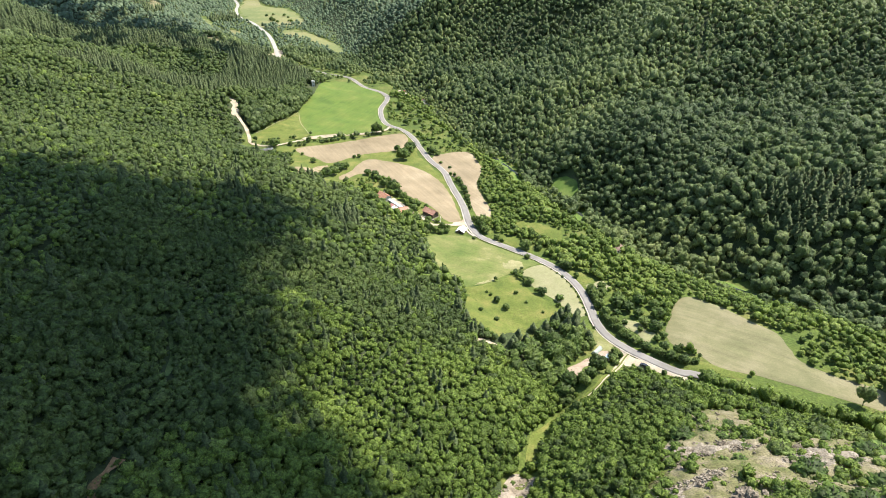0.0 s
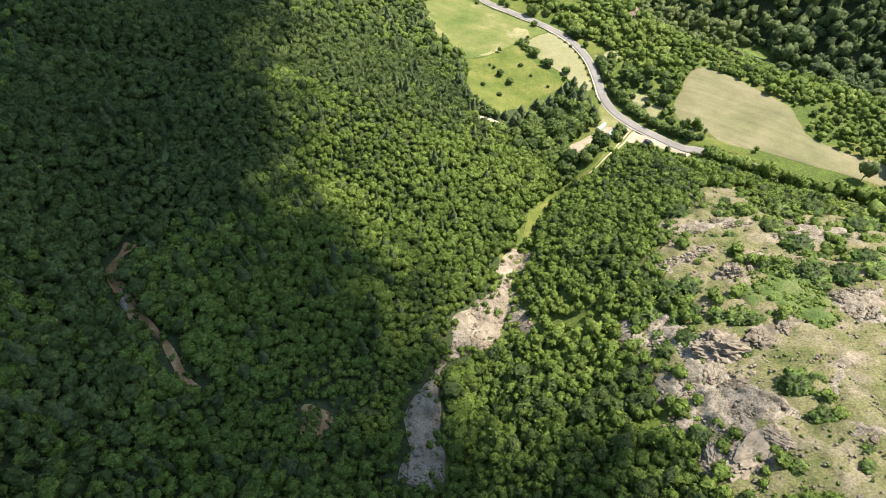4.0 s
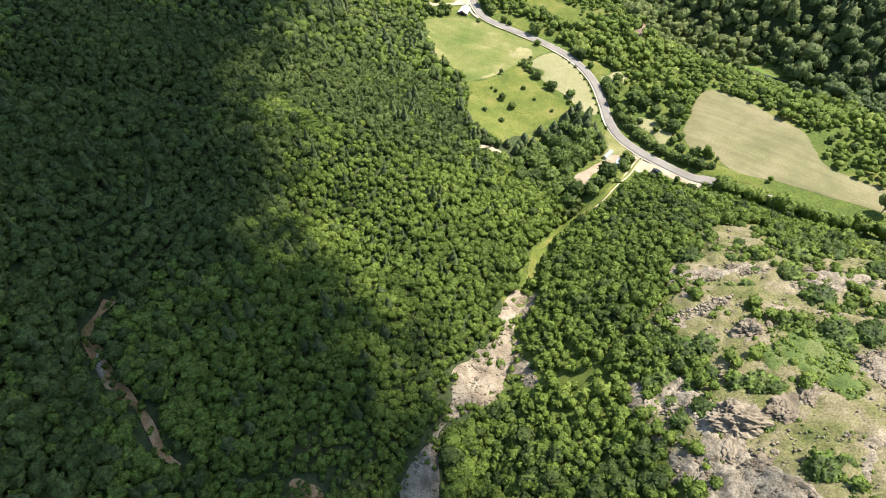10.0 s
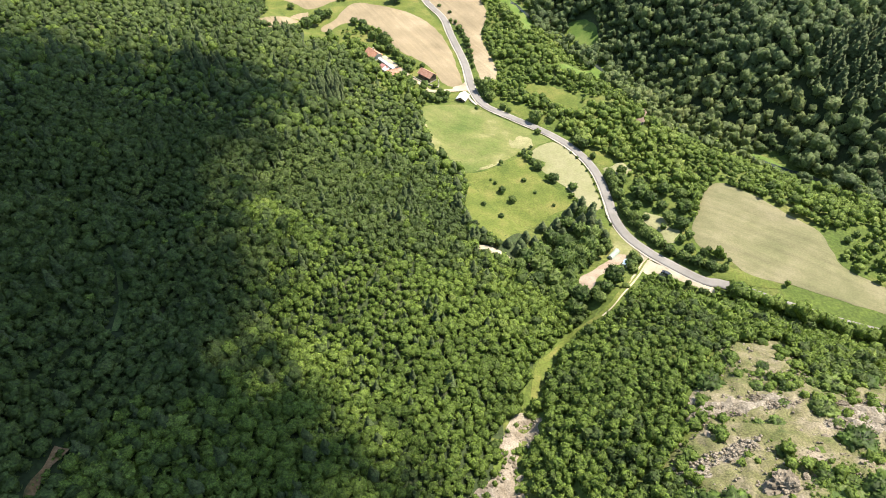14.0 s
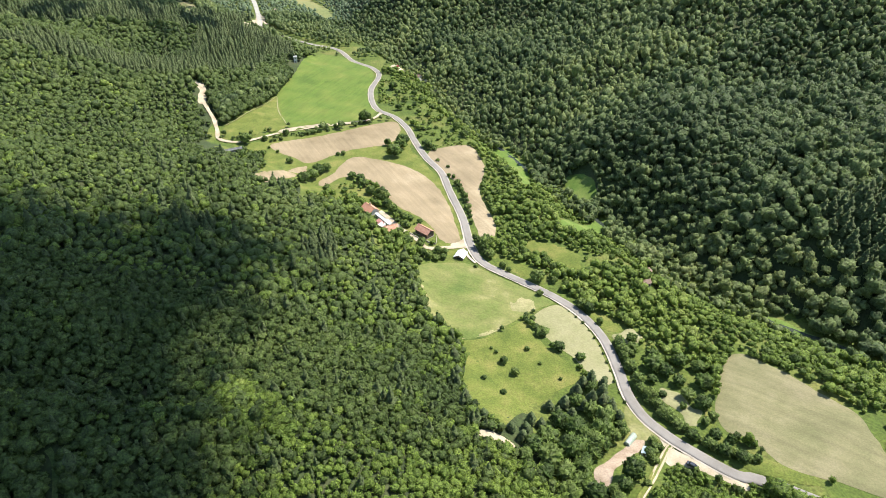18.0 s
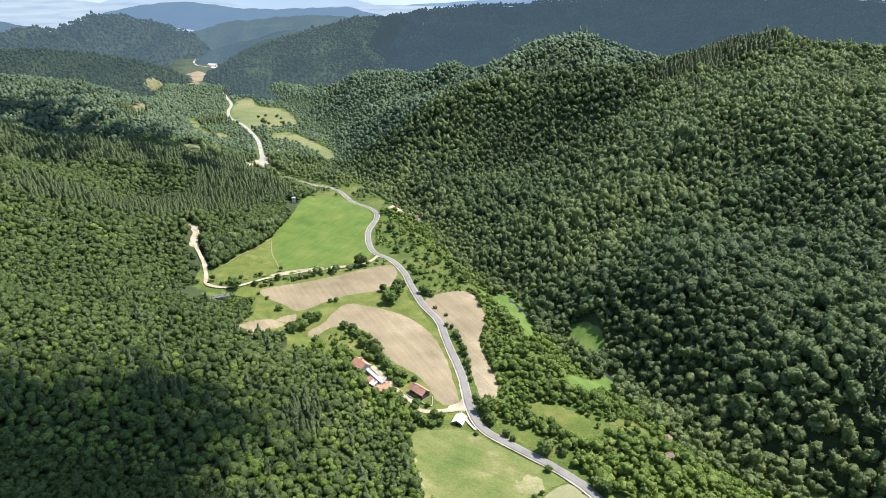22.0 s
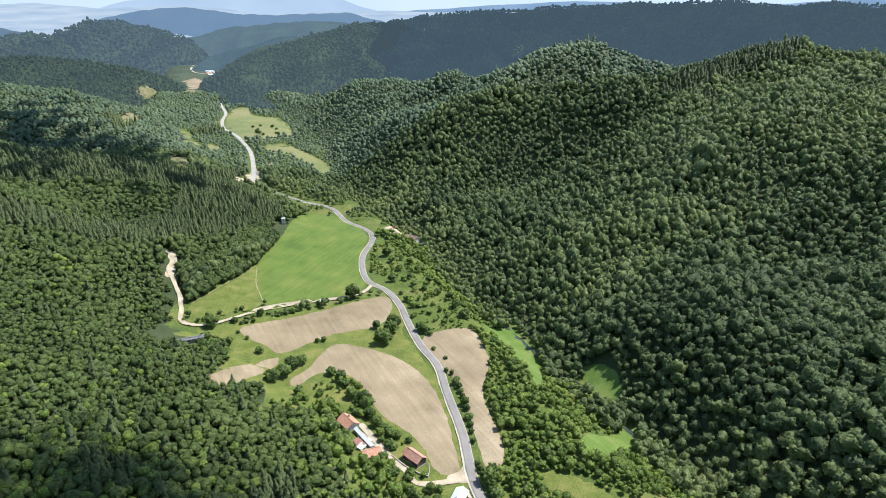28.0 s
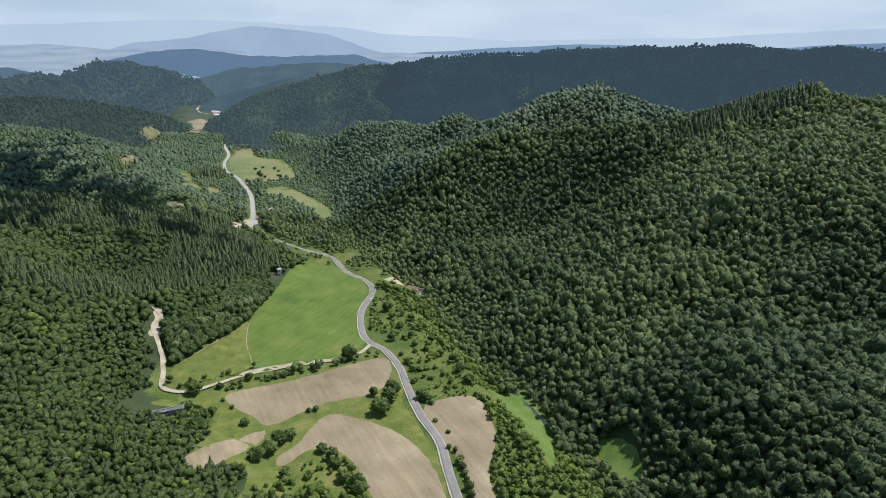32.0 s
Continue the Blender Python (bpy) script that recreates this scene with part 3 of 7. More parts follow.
# ---- fields, clearings, bare ground --------------------------------------
FIELDS = {
    "meadow": [(-18, 251), (2, 259), (14, 259), (31, 245), (44, 234), (57, 222), (47, 215), (39, 209), (28, 198), (16, 190), (7, 189), (-7, 201), (-12, 217)],
    "pasture": [(7, 187), (16, 188), (28, 195), (39, 205), (43, 196), (46, 188), (52, 179), (58, 170), (61, 162), (45, 151), (28, 136), (21, 128), (11, 137), (7, 151), (9, 173)],
    "pale_wedge": [(44, 207), (48, 213), (58, 219), (66, 211), (71.5, 197), (74, 180), (75, 160), (70, 157), (63, 168), (59, 177), (54, 184), (49, 191), (45, 200)],
    "brown_right": [(129, 171), (138, 177), (149, 166), (163, 145), (169, 136), (169, 124), (170, 113), (181, 102), (197, 91), (192, 78), (177, 86), (160, 95), (144, 104), (129, 111), (122, 122), (113, 129), (113, 140), (120, 156)],
    "brown_big": [(-73, 405), (-51, 403), (-28, 390), (-11, 370), (1, 338), (6, 307), (9, 286), (2, 281), (-4, 285), (-15, 310), (-33, 327), (-55, 365), (-74, 368), (-87, 351), (-91, 360), (-83, 375)],
    "brown_up": [(-139, 418), (-100, 445), (-59, 478), (-44, 484), (-38, 463), (-46, 435), (-78, 416), (-101, 390), (-115, 396)],
    "brown_small": [(-129, 337), (-120, 371), (-100, 386), (-109, 359), (-117, 326), (-122, 324)],
    "brown_east": [(-14, 418), (-2, 430), (20, 432), (29, 399), (29, 382), (24, 356), (27, 331), (32, 307), (30, 290), (22, 290), (18, 313), (13, 346), (6, 371), (-6, 391)],
    "crop": [(-154, 688), (-128, 699), (-96, 675), (-77, 626), (-77, 564), (-70, 526), (-63, 510), (-78, 482), (-133, 455), (-156, 522), (-156, 572), (-155, 615)],
    "crop_side": [(-156, 522), (-133, 455), (-172, 424), (-177, 428), (-181, 445), (-163, 498)],
    "grass": [(-172, 391), (-157, 416), (-40, 486), (-28, 427), (-16, 399), (6, 346), (11, 285), (17, 271), (-1, 268), (-20, 278), (-27, 303), (-51, 338), (-69, 360), (-82, 351), (-91, 304), (-93, 298), (-100, 337), (-124, 339), (-128, 335), (-134, 382), (-149, 404)],
    "orchard": [(-66, 334), (-50, 322), (-22, 282), (-18, 262), (-36, 256), (-52, 280), (-68, 308)],
    "forecourt": [(-66, 662), (-44, 678), (-24, 668), (-28, 652), (-44, 638), (-60, 636)],
    "river_slope": [(-62, 600), (-56, 560), (-47, 520), (-30, 500), (-18, 450), (-10, 425), (8, 440), (22, 456), (5, 490), (-10, 520), (-25, 560), (-42, 600)],
    "tail_margin": [(126, 111), (150, 100), (178, 83), (196, 74), (190, 64), (165, 75), (140, 90), (122, 102)],
    "barn_place": [(-184, 393), (-148, 395), (-147, 374), (-184, 374)],
    "hairpin": [(-206, 474), (-209, 492), (-215, 504), (-218, 511), (-222, 508), (-219, 500), (-213.5, 488), (-210.5, 472)],
    "garden": [(-92, 318), (-69, 364), (-54, 362), (-28, 315), (-18, 304), (-7, 277), (-19, 263), (-38, 281), (-47, 307), (-63, 324), (-82, 318)],
    "clear1": [(78, 320), (115, 357), (118, 348), (109, 334), (76, 297)],
    "clear2": [(97, 413), (110, 410), (118, 389), (112, 377), (100, 386)],
    "clear3": [(31, 469), (56, 475), (68, 441), (70, 418), (60, 367), (53, 395), (41, 422)],
    "far_green": [(-477, 1154), (-481, 1202), (-439, 1132), (-436, 1089)],
    "far_green2": [(-433, 1057), (-440, 1110), (-401, 1070), (-388, 1014)],
    "far_green3": [(-395, 1079), (-368, 1060), (-358, 1015), (-372, 1022)],
    "clear4": [(183, 234), (203, 209), (216, 194), (214, 191), (196, 207), (180, 226)],
    "clear5": [(49, 285), (69, 279), (81, 264), (73, 251), (61, 265), (49, 276)],
    "clear6": [(72, 212), (79, 211), (90, 199), (82, 196), (77, 203)],
    "clear7": [(29, 270), (44, 259), (56, 243), (54, 238), (40, 250), (30, 260)],
    "pale_bank": [(81, 193), (93, 198), (96, 190), (87, 184)],
    "scar_low": [(-545, 1091), (-564, 1179), (-529, 1136), (-505, 1076), (-514, 1052)],
    "scar_near": [(-372, 865), (-373, 887), (-342, 872), (-325, 822), (-340, 818)],
    "far_yard": [(-270, 825), (-268, 870), (-279, 939), (-253, 876), (-250, 850), (-239, 798), (-243, 798), (-259, 850), (-262, 818)],
    "far_meadow": [(-420, 1228), (-451, 1339), (-472, 1450), (-455, 1500), (-409, 1384), (-346, 1361), (-295, 1247), (-273, 1169), (-312, 1115), (-362, 1130)],
    "far_meadow2": [(-302, 1054), (-278, 1094), (-207, 1027), (-166, 945), (-171, 907), (-216, 985)],
    "far_meadow3": [(-502, 1500), (-533, 1606), (-515, 1681), (-454, 1526)],
    "far_brown": [(-694, 1705), (-796, 1995), (-741, 1998), (-656, 1700)],
    "yard": [(77.5, 127), (79.7, 124.7), (72.4, 118.4), (63.4, 110.1), (59.3, 102), (55, 102.5), (55.5, 110.1), (63, 116.7), (71.5, 123.5)],
    "apron": [(84.6, 130), (88.4, 124.4), (91.3, 119.8), (100, 114.8), (105.5, 110.2), (111.8, 103.6), (110, 101), (103, 106.5), (96, 111.2), (91.9, 112.2), (89, 114.2), (85.7, 113), (84.3, 116.8), (86, 121)],
    "gravel": [(24, 43), (30, 40), (27, 30), (20, 24), (22, 8), (25, -4), (22, -5), (17, 2), (15, -6), (7, -11), (-3, -18), (-7, -27), (-7, -38), (-7, -47), (-5, -59), (-18, -61), (-16, -54), (-16, -36), (-10, -25), (-4, -16), (-2, -1), (5, 8), (16, 22), (14, 30)],
    "scree": [(95, 58), (117, 62), (113, 42), (120, 35), (150, 40), (160, -10), (120, -95), (70, -95), (51, -69), (54, -63), (51, -47), (51, -39), (46, -21), (52, -18), (60, -22), (68, -20), (67, -13), (59, 7), (61, 13), (67, 17), (74, 35), (87, 42)],
    "rock_a": [(50, -44), (58, -38), (61, -47), (69, -52), (69, -58), (74, -62), (67, -67), (60, -71), (51, -70), (53, -63), (58, -59), (51, -53)],
    "rock_b": [(59, 7), (72, 11), (86, 15), (81, 9), (70, 6), (61, 0)],
    "rock_c": [(71, 29), (79, 32), (96, 31), (104, 27), (89, 24), (72, 21)],
    "rock_d": [(104, 18), (122, 28), (134, 27), (137, 18), (113, 14)],
    "rock_e": [(105, -15), (114, -12), (122, -11), (112, -27), (104, -26)],
    "rock_f": [(46, -19), (53, -23), (58, -23), (51, -29), (48, -27)],
    "rock_g": [(83, -25), (93, -25), (93, -29), (84, -32), (81, -31)],
    "rock_h": [(81, -60), (88, -58), (92, -59), (89, -63), (82, -63)],
    "rock_i": [(94, -37), (98, -39), (90, -49), (86, -51)],
    "rock_j": [(48, -15), (61, -16), (64, -27), (66, -39), (76, -47), (76, -59), (62, -60), (47, -55), (53, -50), (52, -39), (59, -36), (51, -26)],
    "spur_grass": [(88, -2), (102, 2), (104, -12), (102, -26), (95, -31), (90, -22), (84, -17)],
    "lp3": [(-99, -11), (-97, -11.5), (-94, -17.5), (-94.5, -20.5), (-97, -17)],
    "bp": [(-45, -43), (-42.5, -41.5), (-40, -42.5), (-37.5, -43), (-35.5, -46.5), (-37.5, -49), (-37, -52), (-41, -50.5), (-43.5, -52), (-43.8, -47.5)],
    "lp_line": [(-101.6, 6), (-102.7, -3.3), (-101, -9.5), (-96.2, -15.3), (-90.9, -21.5), (-83, -27.4), (-79, -31.9), (-74.4, -38.6), (-70, -41.5)],
    "lp_upper": [(-117, 78), (-113.8, 74.7), (-108.9, 65.6), (-104, 52), (-102.2, 44)],
    "dirt_track": [(-58, 505), (-69, 482), (-103, 464), (-131, 447), (-148, 430), (-161, 417), (-173, 416), (-180, 421), (-186, 438), (-193, 453), (-205, 471), (-212, 483), (-213, 499), (-223, 508)],
    "farm_track": [(13, 281), (-1, 275), (-12, 274), (-15, 279), (-23, 289), (-30, 298), (-37, 308), (-44, 318)],
    "gully_track": [(90, 124), (87, 121), (82, 114), (74, 102), (65, 90), (59, 85), (49, 80), (44, 76), (33, 63), (28, 48)],
    "clump": [(22, 118), (38, 106), (50, 96), (58, 88), (66, 93), (84, 114), (88, 128), (80, 150), (75, 168), (66, 165), (58, 160), (45, 151), (28, 136), (21, 128)],
    "roadside": [(76, 192), (92, 192), (100, 172), (118, 172), (115, 144), (111, 128), (128, 112), (112, 106), (98, 119), (90, 135), (82, 150), (76, 170)],
    "stony_bank": [(94, 154), (100, 152), (106, 143), (104, 133), (100, 135), (95, 146)],
    "field_margin": [(114, 150), (110, 134), (111, 122), (125, 114), (140, 104), (132, 103), (118, 109), (109, 117), (106, 130), (110, 146)],
    "grass_corner": [(77, 146), (81, 138), (86, 128), (82, 126), (76, 127), (74, 134)],
    "worn_path": [(11, 122), (18, 123), (26, 119), (24, 116), (18, 119), (14, 118)],
    "worn_corner": [(3, 280), (9, 286), (13, 292), (14, 282), (12, 277), (4, 276)],
    "quarry": [(-285, 850), (-264, 905), (-257, 960), (-246, 900), (-248, 835), (-258, 840)],
}
F = FIELDS
draped("field", F["meadow"], MEADOW, 0.35, ragged=0.55, label="mown green meadow with pale dry patches")
draped("dry_grass", [(32.7, 220.2), (38.7, 226.8), (47.6, 225.1), (49.7, 220.6), (42.5, 212.9), (36.2, 211.2)], DRYPATCH, 0.42, 2, 2.2, label="pale dry patch in the mown meadow", category="grass")
draped("dry_grass", [(-17.5, 246.5), (-13.5, 226.5), (-8.7, 206.2), (-7, 207.7), (-11.2, 225.8), (-15, 244.6)], DRYPATCH, 0.42, 2, 0.5, label="pale dry rim of the mown meadow", category="grass")
draped("dry_grass", [(4.6, 191), (7, 188.4), (18.4, 190.6), (28.9, 198.4), (27.6, 199.4), (17, 192.3), (7.8, 190.6)], DRYPATCH, 0.42, 2, 0.5, label="pale dry rim of the mown meadow", category="grass")
draped("pasture", F["pasture"], PASTURE, 0.3, label="rough green pasture with scattered bushes")
draped("field", F["pale_wedge"], PALE, 0.36, ragged=0.55, label="pale dry hay field beside the road")
draped("field", F["brown_right"], SOIL_GREEN, 0.5, ragged=0.55, label="bare brown field with a thin green flush")
draped("field", F["brown_big"], SOIL, 0.38, ragged=0.55, label="bare tilled brown field beside the road")
draped("field", F["brown_up"], SOIL, 0.36, ragged=0.55, label="bare tilled brown field below the dirt track")
draped("field", F["brown_small"], SOIL, 0.38, ragged=0.55, label="small bare brown field at the wood's edge")
draped("field", F["brown_east"], SOIL, 0.5, ragged=0.55, label="narrow bare brown field below the road")
draped("field", F["crop"], CROP, 0.38, ragged=0.55, label="bright green crop field with faint tractor lines")
draped("field", F["crop_side"], PASTURE, 0.33, label="rough grass strip beside the green crop")
draped("lawn", F["grass"], PASTURE, 0.1, label="green grass margins between the brown fields", category="grass")
draped("garden", F["orchard"], GRASS, 0.11, label="rough grass orchard below the farm", category="garden")
draped("garden", F["garden"], PASTURE, 0.12, label="farm garden of rough green grass", category="garden")
for key in ("clear1", "clear2", "clear3", "clear4"):
    draped("clearing", F[key], BRIGHT, 0.3, label="lush bright green clearing by the river", category="clearing")
for key in ("clear5", "clear6", "clear7"):
    draped("clearing", F[key], PASTURE, 0.35, ragged=2.5, label="dry green grass clearing below the road", category="clearing")
for key in ("far_meadow", "far_meadow2", "far_meadow3", "far_green", "far_green2", "far_green3"):
    draped("meadow", F[key], FARMEADOW, 0.6, 25, 3, label="distant yellow-green meadow in the valley", category="meadow")
draped("field", F["far_brown"], SOIL, 0.8, 30, 3, label="distant pale brown field in the valley")
draped("yard", F["yard"], PINKDIRT, 0.24, 2, 0.5, label="bare reddish earth yard beside the sheds", category="yard")
draped("stony_bank", F["stony_bank"], PALE, 0.4, 1.5, 2.0, label="bare pale stony bank below the road", category="bank")
draped("grass_strip", F["field_margin"], PASTURE, 0.8, 3, 1.2, label="lush grass margin around the bare field", category="grass")
draped("grass_corner", F["grass_corner"], MEADOW, 0.35, 2, 0.4, label="short yellow-green grass corner beside the road", category="grass")
draped("worn_path", F["worn_path"], DIRT, 0.4, 1.5, 0.5, label="pale worn path below the pasture", category="path")
draped("worn_corner", F["worn_corner"], DIRT, 0.47, 2, 0.8, label="pale worn dirt at the farm track junction", category="track")
draped("lay_by", F["apron"], DIRT, 0.42, 2, 0.5, label="pale gravel lay-by at the track junction", category="lay-by")
draped("gravel_bed", F["gravel"], GRAVEL, 0.15, 0.8, 1.4, 1.0, 0.6, label="dry stony gully bed of pale gravel", category="gully")
draped("stony_slope", F["scree"], SCREE, 0.15, 1.2, 2.0, 1.5, 0.45, label="dry stony slope with bare rock and thin grass", category="slope")
for key in ("rock_a", "rock_b", "rock_c", "rock_d", "rock_e", "rock_f", "rock_g", "rock_h", "rock_i", "rock_j"):
    draped("bare_rock", F[key], BARE, 0.75, 0.55, 2.6, 1.3, 1.2, label="bare pale broken rock on the dry slope", category="rock")
draped("grass_patch", F["spur_grass"], TURF, 1.1, 1.3, 5.0, 1.2, label="green grass patch among the rocks", category="grass")
strip("bare_track", F["lp_line"], 3.0, REDDIRT, 0.35, 1.2, wobble=0.75, label="eroded reddish track through the wood", category="track", across=5)
strip("grass_track", F["lp_upper"], 1.8, TURF, 0.35, 1.5, wobble=0.7, label="overgrown grassy track through the wood", category="track")
draped("bare_rock", F["lp3"], BARE, 0.5, 0.7, 0.7, 0.8, label="pale bare rock beside the eroded track", category="rock")
draped("bare_patch", F["bp"], REDDIRT, 0.2, 2, 0.6, 0.4, label="bare reddish earth patch in the wood", category="earth")
draped("bare_bend", F["hairpin"], DIRT, 0.4, 2.5, 1.0, label="wide pale dirt bend of the track in the wood", category="track")
draped("bank", F["pale_bank"], PALE, 0.4, 1.5, 1.6, label="pale dry bank below the road", category="bank")
for key in ("scar_low", "scar_near"):
    draped("bare_slope", F[key], SCREE, 0.8, 6, 13, 1.0, label="eroded reddish bare slope above the valley", category="slope")
draped("yard", F["far_yard"], DIRT, 0.9, 6, 1.5, label="pale dirt yard beside the far road", category="yard")
draped("gravel_pit", F["quarry"], DIRT, 0.5, 9, 2, label="pale gravel works beside the road", category="gravel pit")

# ---- road and tracks -----------------------------------------------------
road = strip("road", ROAD[:36], 4.8, ASPHALT, 0.5, 3, label="winding grey asphalt country road with pale edges", across=5, thick=0.3)
strip("road_edge", ROAD[4:32], 0.8, CONCRETE, 0.5, 3, offset=-2.75, wobble=0.6, label="pale gravel verge along the road", category="verge")
strip("road_edge", ROAD[12:32], 0.4, CONCRETE, 0.47, 3, offset=2.5, wobble=0.9, label="thin dusty verge along the road", category="verge")
strip("road", ROAD[33:], 6.5, OLDROAD, 1.0, 20, label="distant pale road winding down the valley")
strip("dirt_track", F["dirt_track"], 3.0, DIRT, 0.75, 2.5, wobble=0.3, label="pale dirt track past the green crop", category="track")
strip("farm_track", F["farm_track"], 3.2, DIRT, 0.46, 2, wobble=0.3, label="pale dirt track up to the farm", category="track")
strip("gully_track", F["gully_track"][4:], 2.4, PASTURE, 0.3, 2, wobble=0.5, label="overgrown grass track down to the gully", category="track")
strip("track_grass", F["gully_track"][:6], 2.8, PASTURE, 0.3, 2, wobble=0.3, label="grass strip between the wheel lines of the track", category="track")
for off in (-0.8, 0.8):
    strip("wheel_line", F["gully_track"][:6], 0.8, DIRT, 0.4, 1.5, offset=off, wobble=0.5, label="pale bare wheel line of the dirt track", category="track")

strip("field_edge", [(-156, 522), (-148, 490), (-133, 456)], 0.7, PALE, 0.5, 2, wobble=0.5, label="pale bare line along the crop", category="verge")
strip("field_edge", [(-181, 446), (-172, 470), (-163, 498), (-157, 524)], 0.8, PALE, 0.5, 2, wobble=0.7, label="pale bare line at the wood's edge", category="verge")
strip("river", RIVER[3:12], 3.2, WATER, 0.25, 4, wobble=0.5, label="shallow stream between wooded banks", category="river")
# ---- woods ---------------------------------------------------------------
rng = np.random.default_rng(7)
OPEN = [k for k in FIELDS if k not in ("lp_line", "lp_upper", "tail_margin", "river_slope", "clump", "roadside", "worn_corner", "dirt_track", "farm_track", "gully_track", "quarry", "garden", "grass", "orchard", "forecourt", "barn_place", "hairpin")]
GLADES = [(8.6, 266, 9), (12, 258, 6), (111, 236, 5), (112, 229, 4), (120, 258, 7), (-264, 845, 16), (-262, 870, 16), (-262, 815, 12), (-250, 800, 12), (-248, 780, 10), (-150, 745, 9), (-128, 715, 9), (-156, 612, 13), (-160, 628, 9), (-32, 650, 11), (-48, 650, 10), (-38, 636, 10), (-27, 640, 8), (-176, 405, 13), (-165, 404, 11), (-196, 446, 6), (-190, 430, 6), (-163, 380, 7), (-153, 385, 8), (-172, 377, 6)]
LINES = [(ROAD, 6.5), (F["dirt_track"], 5.0), (F["farm_track"], 4), (F["gully_track"], 3.2), (F["lp_line"], 2.9), (F["lp_upper"], 1.9)]


def octa(r, c, g):
    v = np.array([(1, 0, 0), (-1, 0, 0), (0, 1, 0), (0, -1, 0), (0, 0, 1), (0, 0, -0.7)]) * r * g.uniform(0.8, 1.15, (6, 1)) + c
    f = np.array([(0, 2, 4), (2, 1, 4), (1, 3, 4), (3, 0, 4), (2, 0, 5), (1, 2, 5), (3, 1, 5), (0, 3, 5)])
    return v, f


def gather(pieces):
    """Joins pieces of (verts, faces, centre): the normals point away from each clump's centre."""
    v, f, n, k = [], [], [], 0
    for a, b, c in pieces:
        v.append(a)
        f.append(b + k)
        d = a - c
        n.append(d / (np.linalg.norm(d, axis=1)[:, None] + 1e-6))
        k += len(a)
    return np.concatenate(v), np.concatenate(f), np.concatenate(n)


def leaf_card(c, n, size, g):
    n = n / np.linalg.norm(n)
    t = np.cross(n, g.normal(size=3))
    t /= np.linalg.norm(t)
    b = np.cross(n, t)
    s = size * g.uniform(0.7, 1.3)
    w = s * g.uniform(0.6, 1.0)
    v = np.array([c - t * s, c - b * w + n * 0.25 * s, c + t * s, c + b * w + n * 0.25 * s])
    return v, np.array([(0, 1, 2), (0, 2, 3)])


def dome_crown(g, n, lobes, cards, tall=1.0, card=0.13, trunk=True, deep=0.36):
    """A rounded crown with leafy bulges and an uneven skin: radius 1, base at 0."""
    i = np.arange(n)
    z = 1 - (i + 0.5) / n * 1.4
    a = i * 2.39996 + g.uniform(-0.12, 0.12, n)
    flat = np.sqrt(1 - z * z)
    d = np.column_stack([flat * np.cos(a), flat * np.sin(a), z])
    bm = bmesh.new()
    for p in d:
        bm.verts.new(p)
    bm.verts.index_update()
    bmesh.ops.convex_hull(bm, input=bm.verts[:], use_existing_faces=False)
    bm.normal_update()
    f = np.array([[v.index for v in q.verts] for q in bm.faces if q.normal.z > -0.85])
    bm.free()
    q = np.arange(lobes)
    up = np.where(q == 0, g.uniform(0.75, 0.95), g.uniform(-0.1, 0.8, lobes))
    az = q * 2.39996 + g.uniform(-0.5, 0.5, lobes)
    far_out = np.sqrt(np.maximum(0, 1 - up * up))
    bulge = np.column_stack([far_out * np.cos(az), far_out * np.sin(az), up])
    dot = d @ bulge.T
    best = dot.argmax(1)
    r = (1 - deep) + 0.06 + deep * np.exp(-(np.arccos(np.clip(dot.max(1), -1, 1)) / 0.48) ** 2) * g.uniform(0.8, 1.15, lobes)[best]
    r = r * np.where(g.random(n) < 0.5, g.uniform(0.7, 0.9, n), g.uniform(0.95, 1.15, n))
    r = np.where(z > 0.8, np.minimum(r, 0.97), r)
    shape = np.array([1, 1, 1.05 * tall])
    v = d * r[:, None] * shape + (0, 0, 0.95 * tall)
    nrm = 0.75 * d + 0.8 * (d - bulge[best]) + 0.4 * g.normal(size=(n, 3))
    nrm /= np.linalg.norm(nrm, axis=1)[:, None] + 1e-6
    out = [(v, f, v - nrm)]
    for k in g.choice(n, min(cards, n), replace=False):
        c = v[k] + g.uniform(0.0, 0.09) * d[k]
        w, q4 = leaf_card(c, d[k] + 0.75 * g.normal(size=3), card, g)
        lean_out = nrm[k] + 0.55 * g.normal(size=3)
        out.append((w, q4, w - lean_out))
    if trunk:
        w = 0.07
        t = np.array([(w, 0, -0.4), (-w / 2, w, -0.4), (-w / 2, -w, -0.4), (w / 2, 0, tall), (-w / 4, w / 2, tall), (-w / 4, -w / 2, tall)])
        out.append((t, np.array([(0, 1, 4), (0, 4, 3), (1, 2, 5), (1, 5, 4), (2, 0, 3), (2, 3, 5)]), np.array([0, 0, 0.3])))
    return gather(out)


def pine_crown(g, tiers, sides, ragged=0.55):
    out = []
    for i in range(tiers):
        q = i / tiers
        r, z0, z1 = 0.85 * (1 - q) ** 0.8 + 0.1, 0.5 + 3.2 * q, 0.5 + 3.2 * q + 3.2 / tiers * 1.7
        a = np.linspace(0, 2 * math.pi, sides, endpoint=False) + g.uniform(0, 6)
        rr = r * g.uniform(1 - ragged, 1 + ragged, sides)
        v = np.column_stack([rr * np.cos(a), rr * np.sin(a), z0 + g.uniform(-0.15, 0.1, sides)])
        v = np.concatenate([v, [(0, 0, z1)]])
        out.append((v, np.array([(k, (k + 1) % sides, sides) for k in range(sides)]), np.array([0, 0, z0 - 0.4])))
    return gather(out)


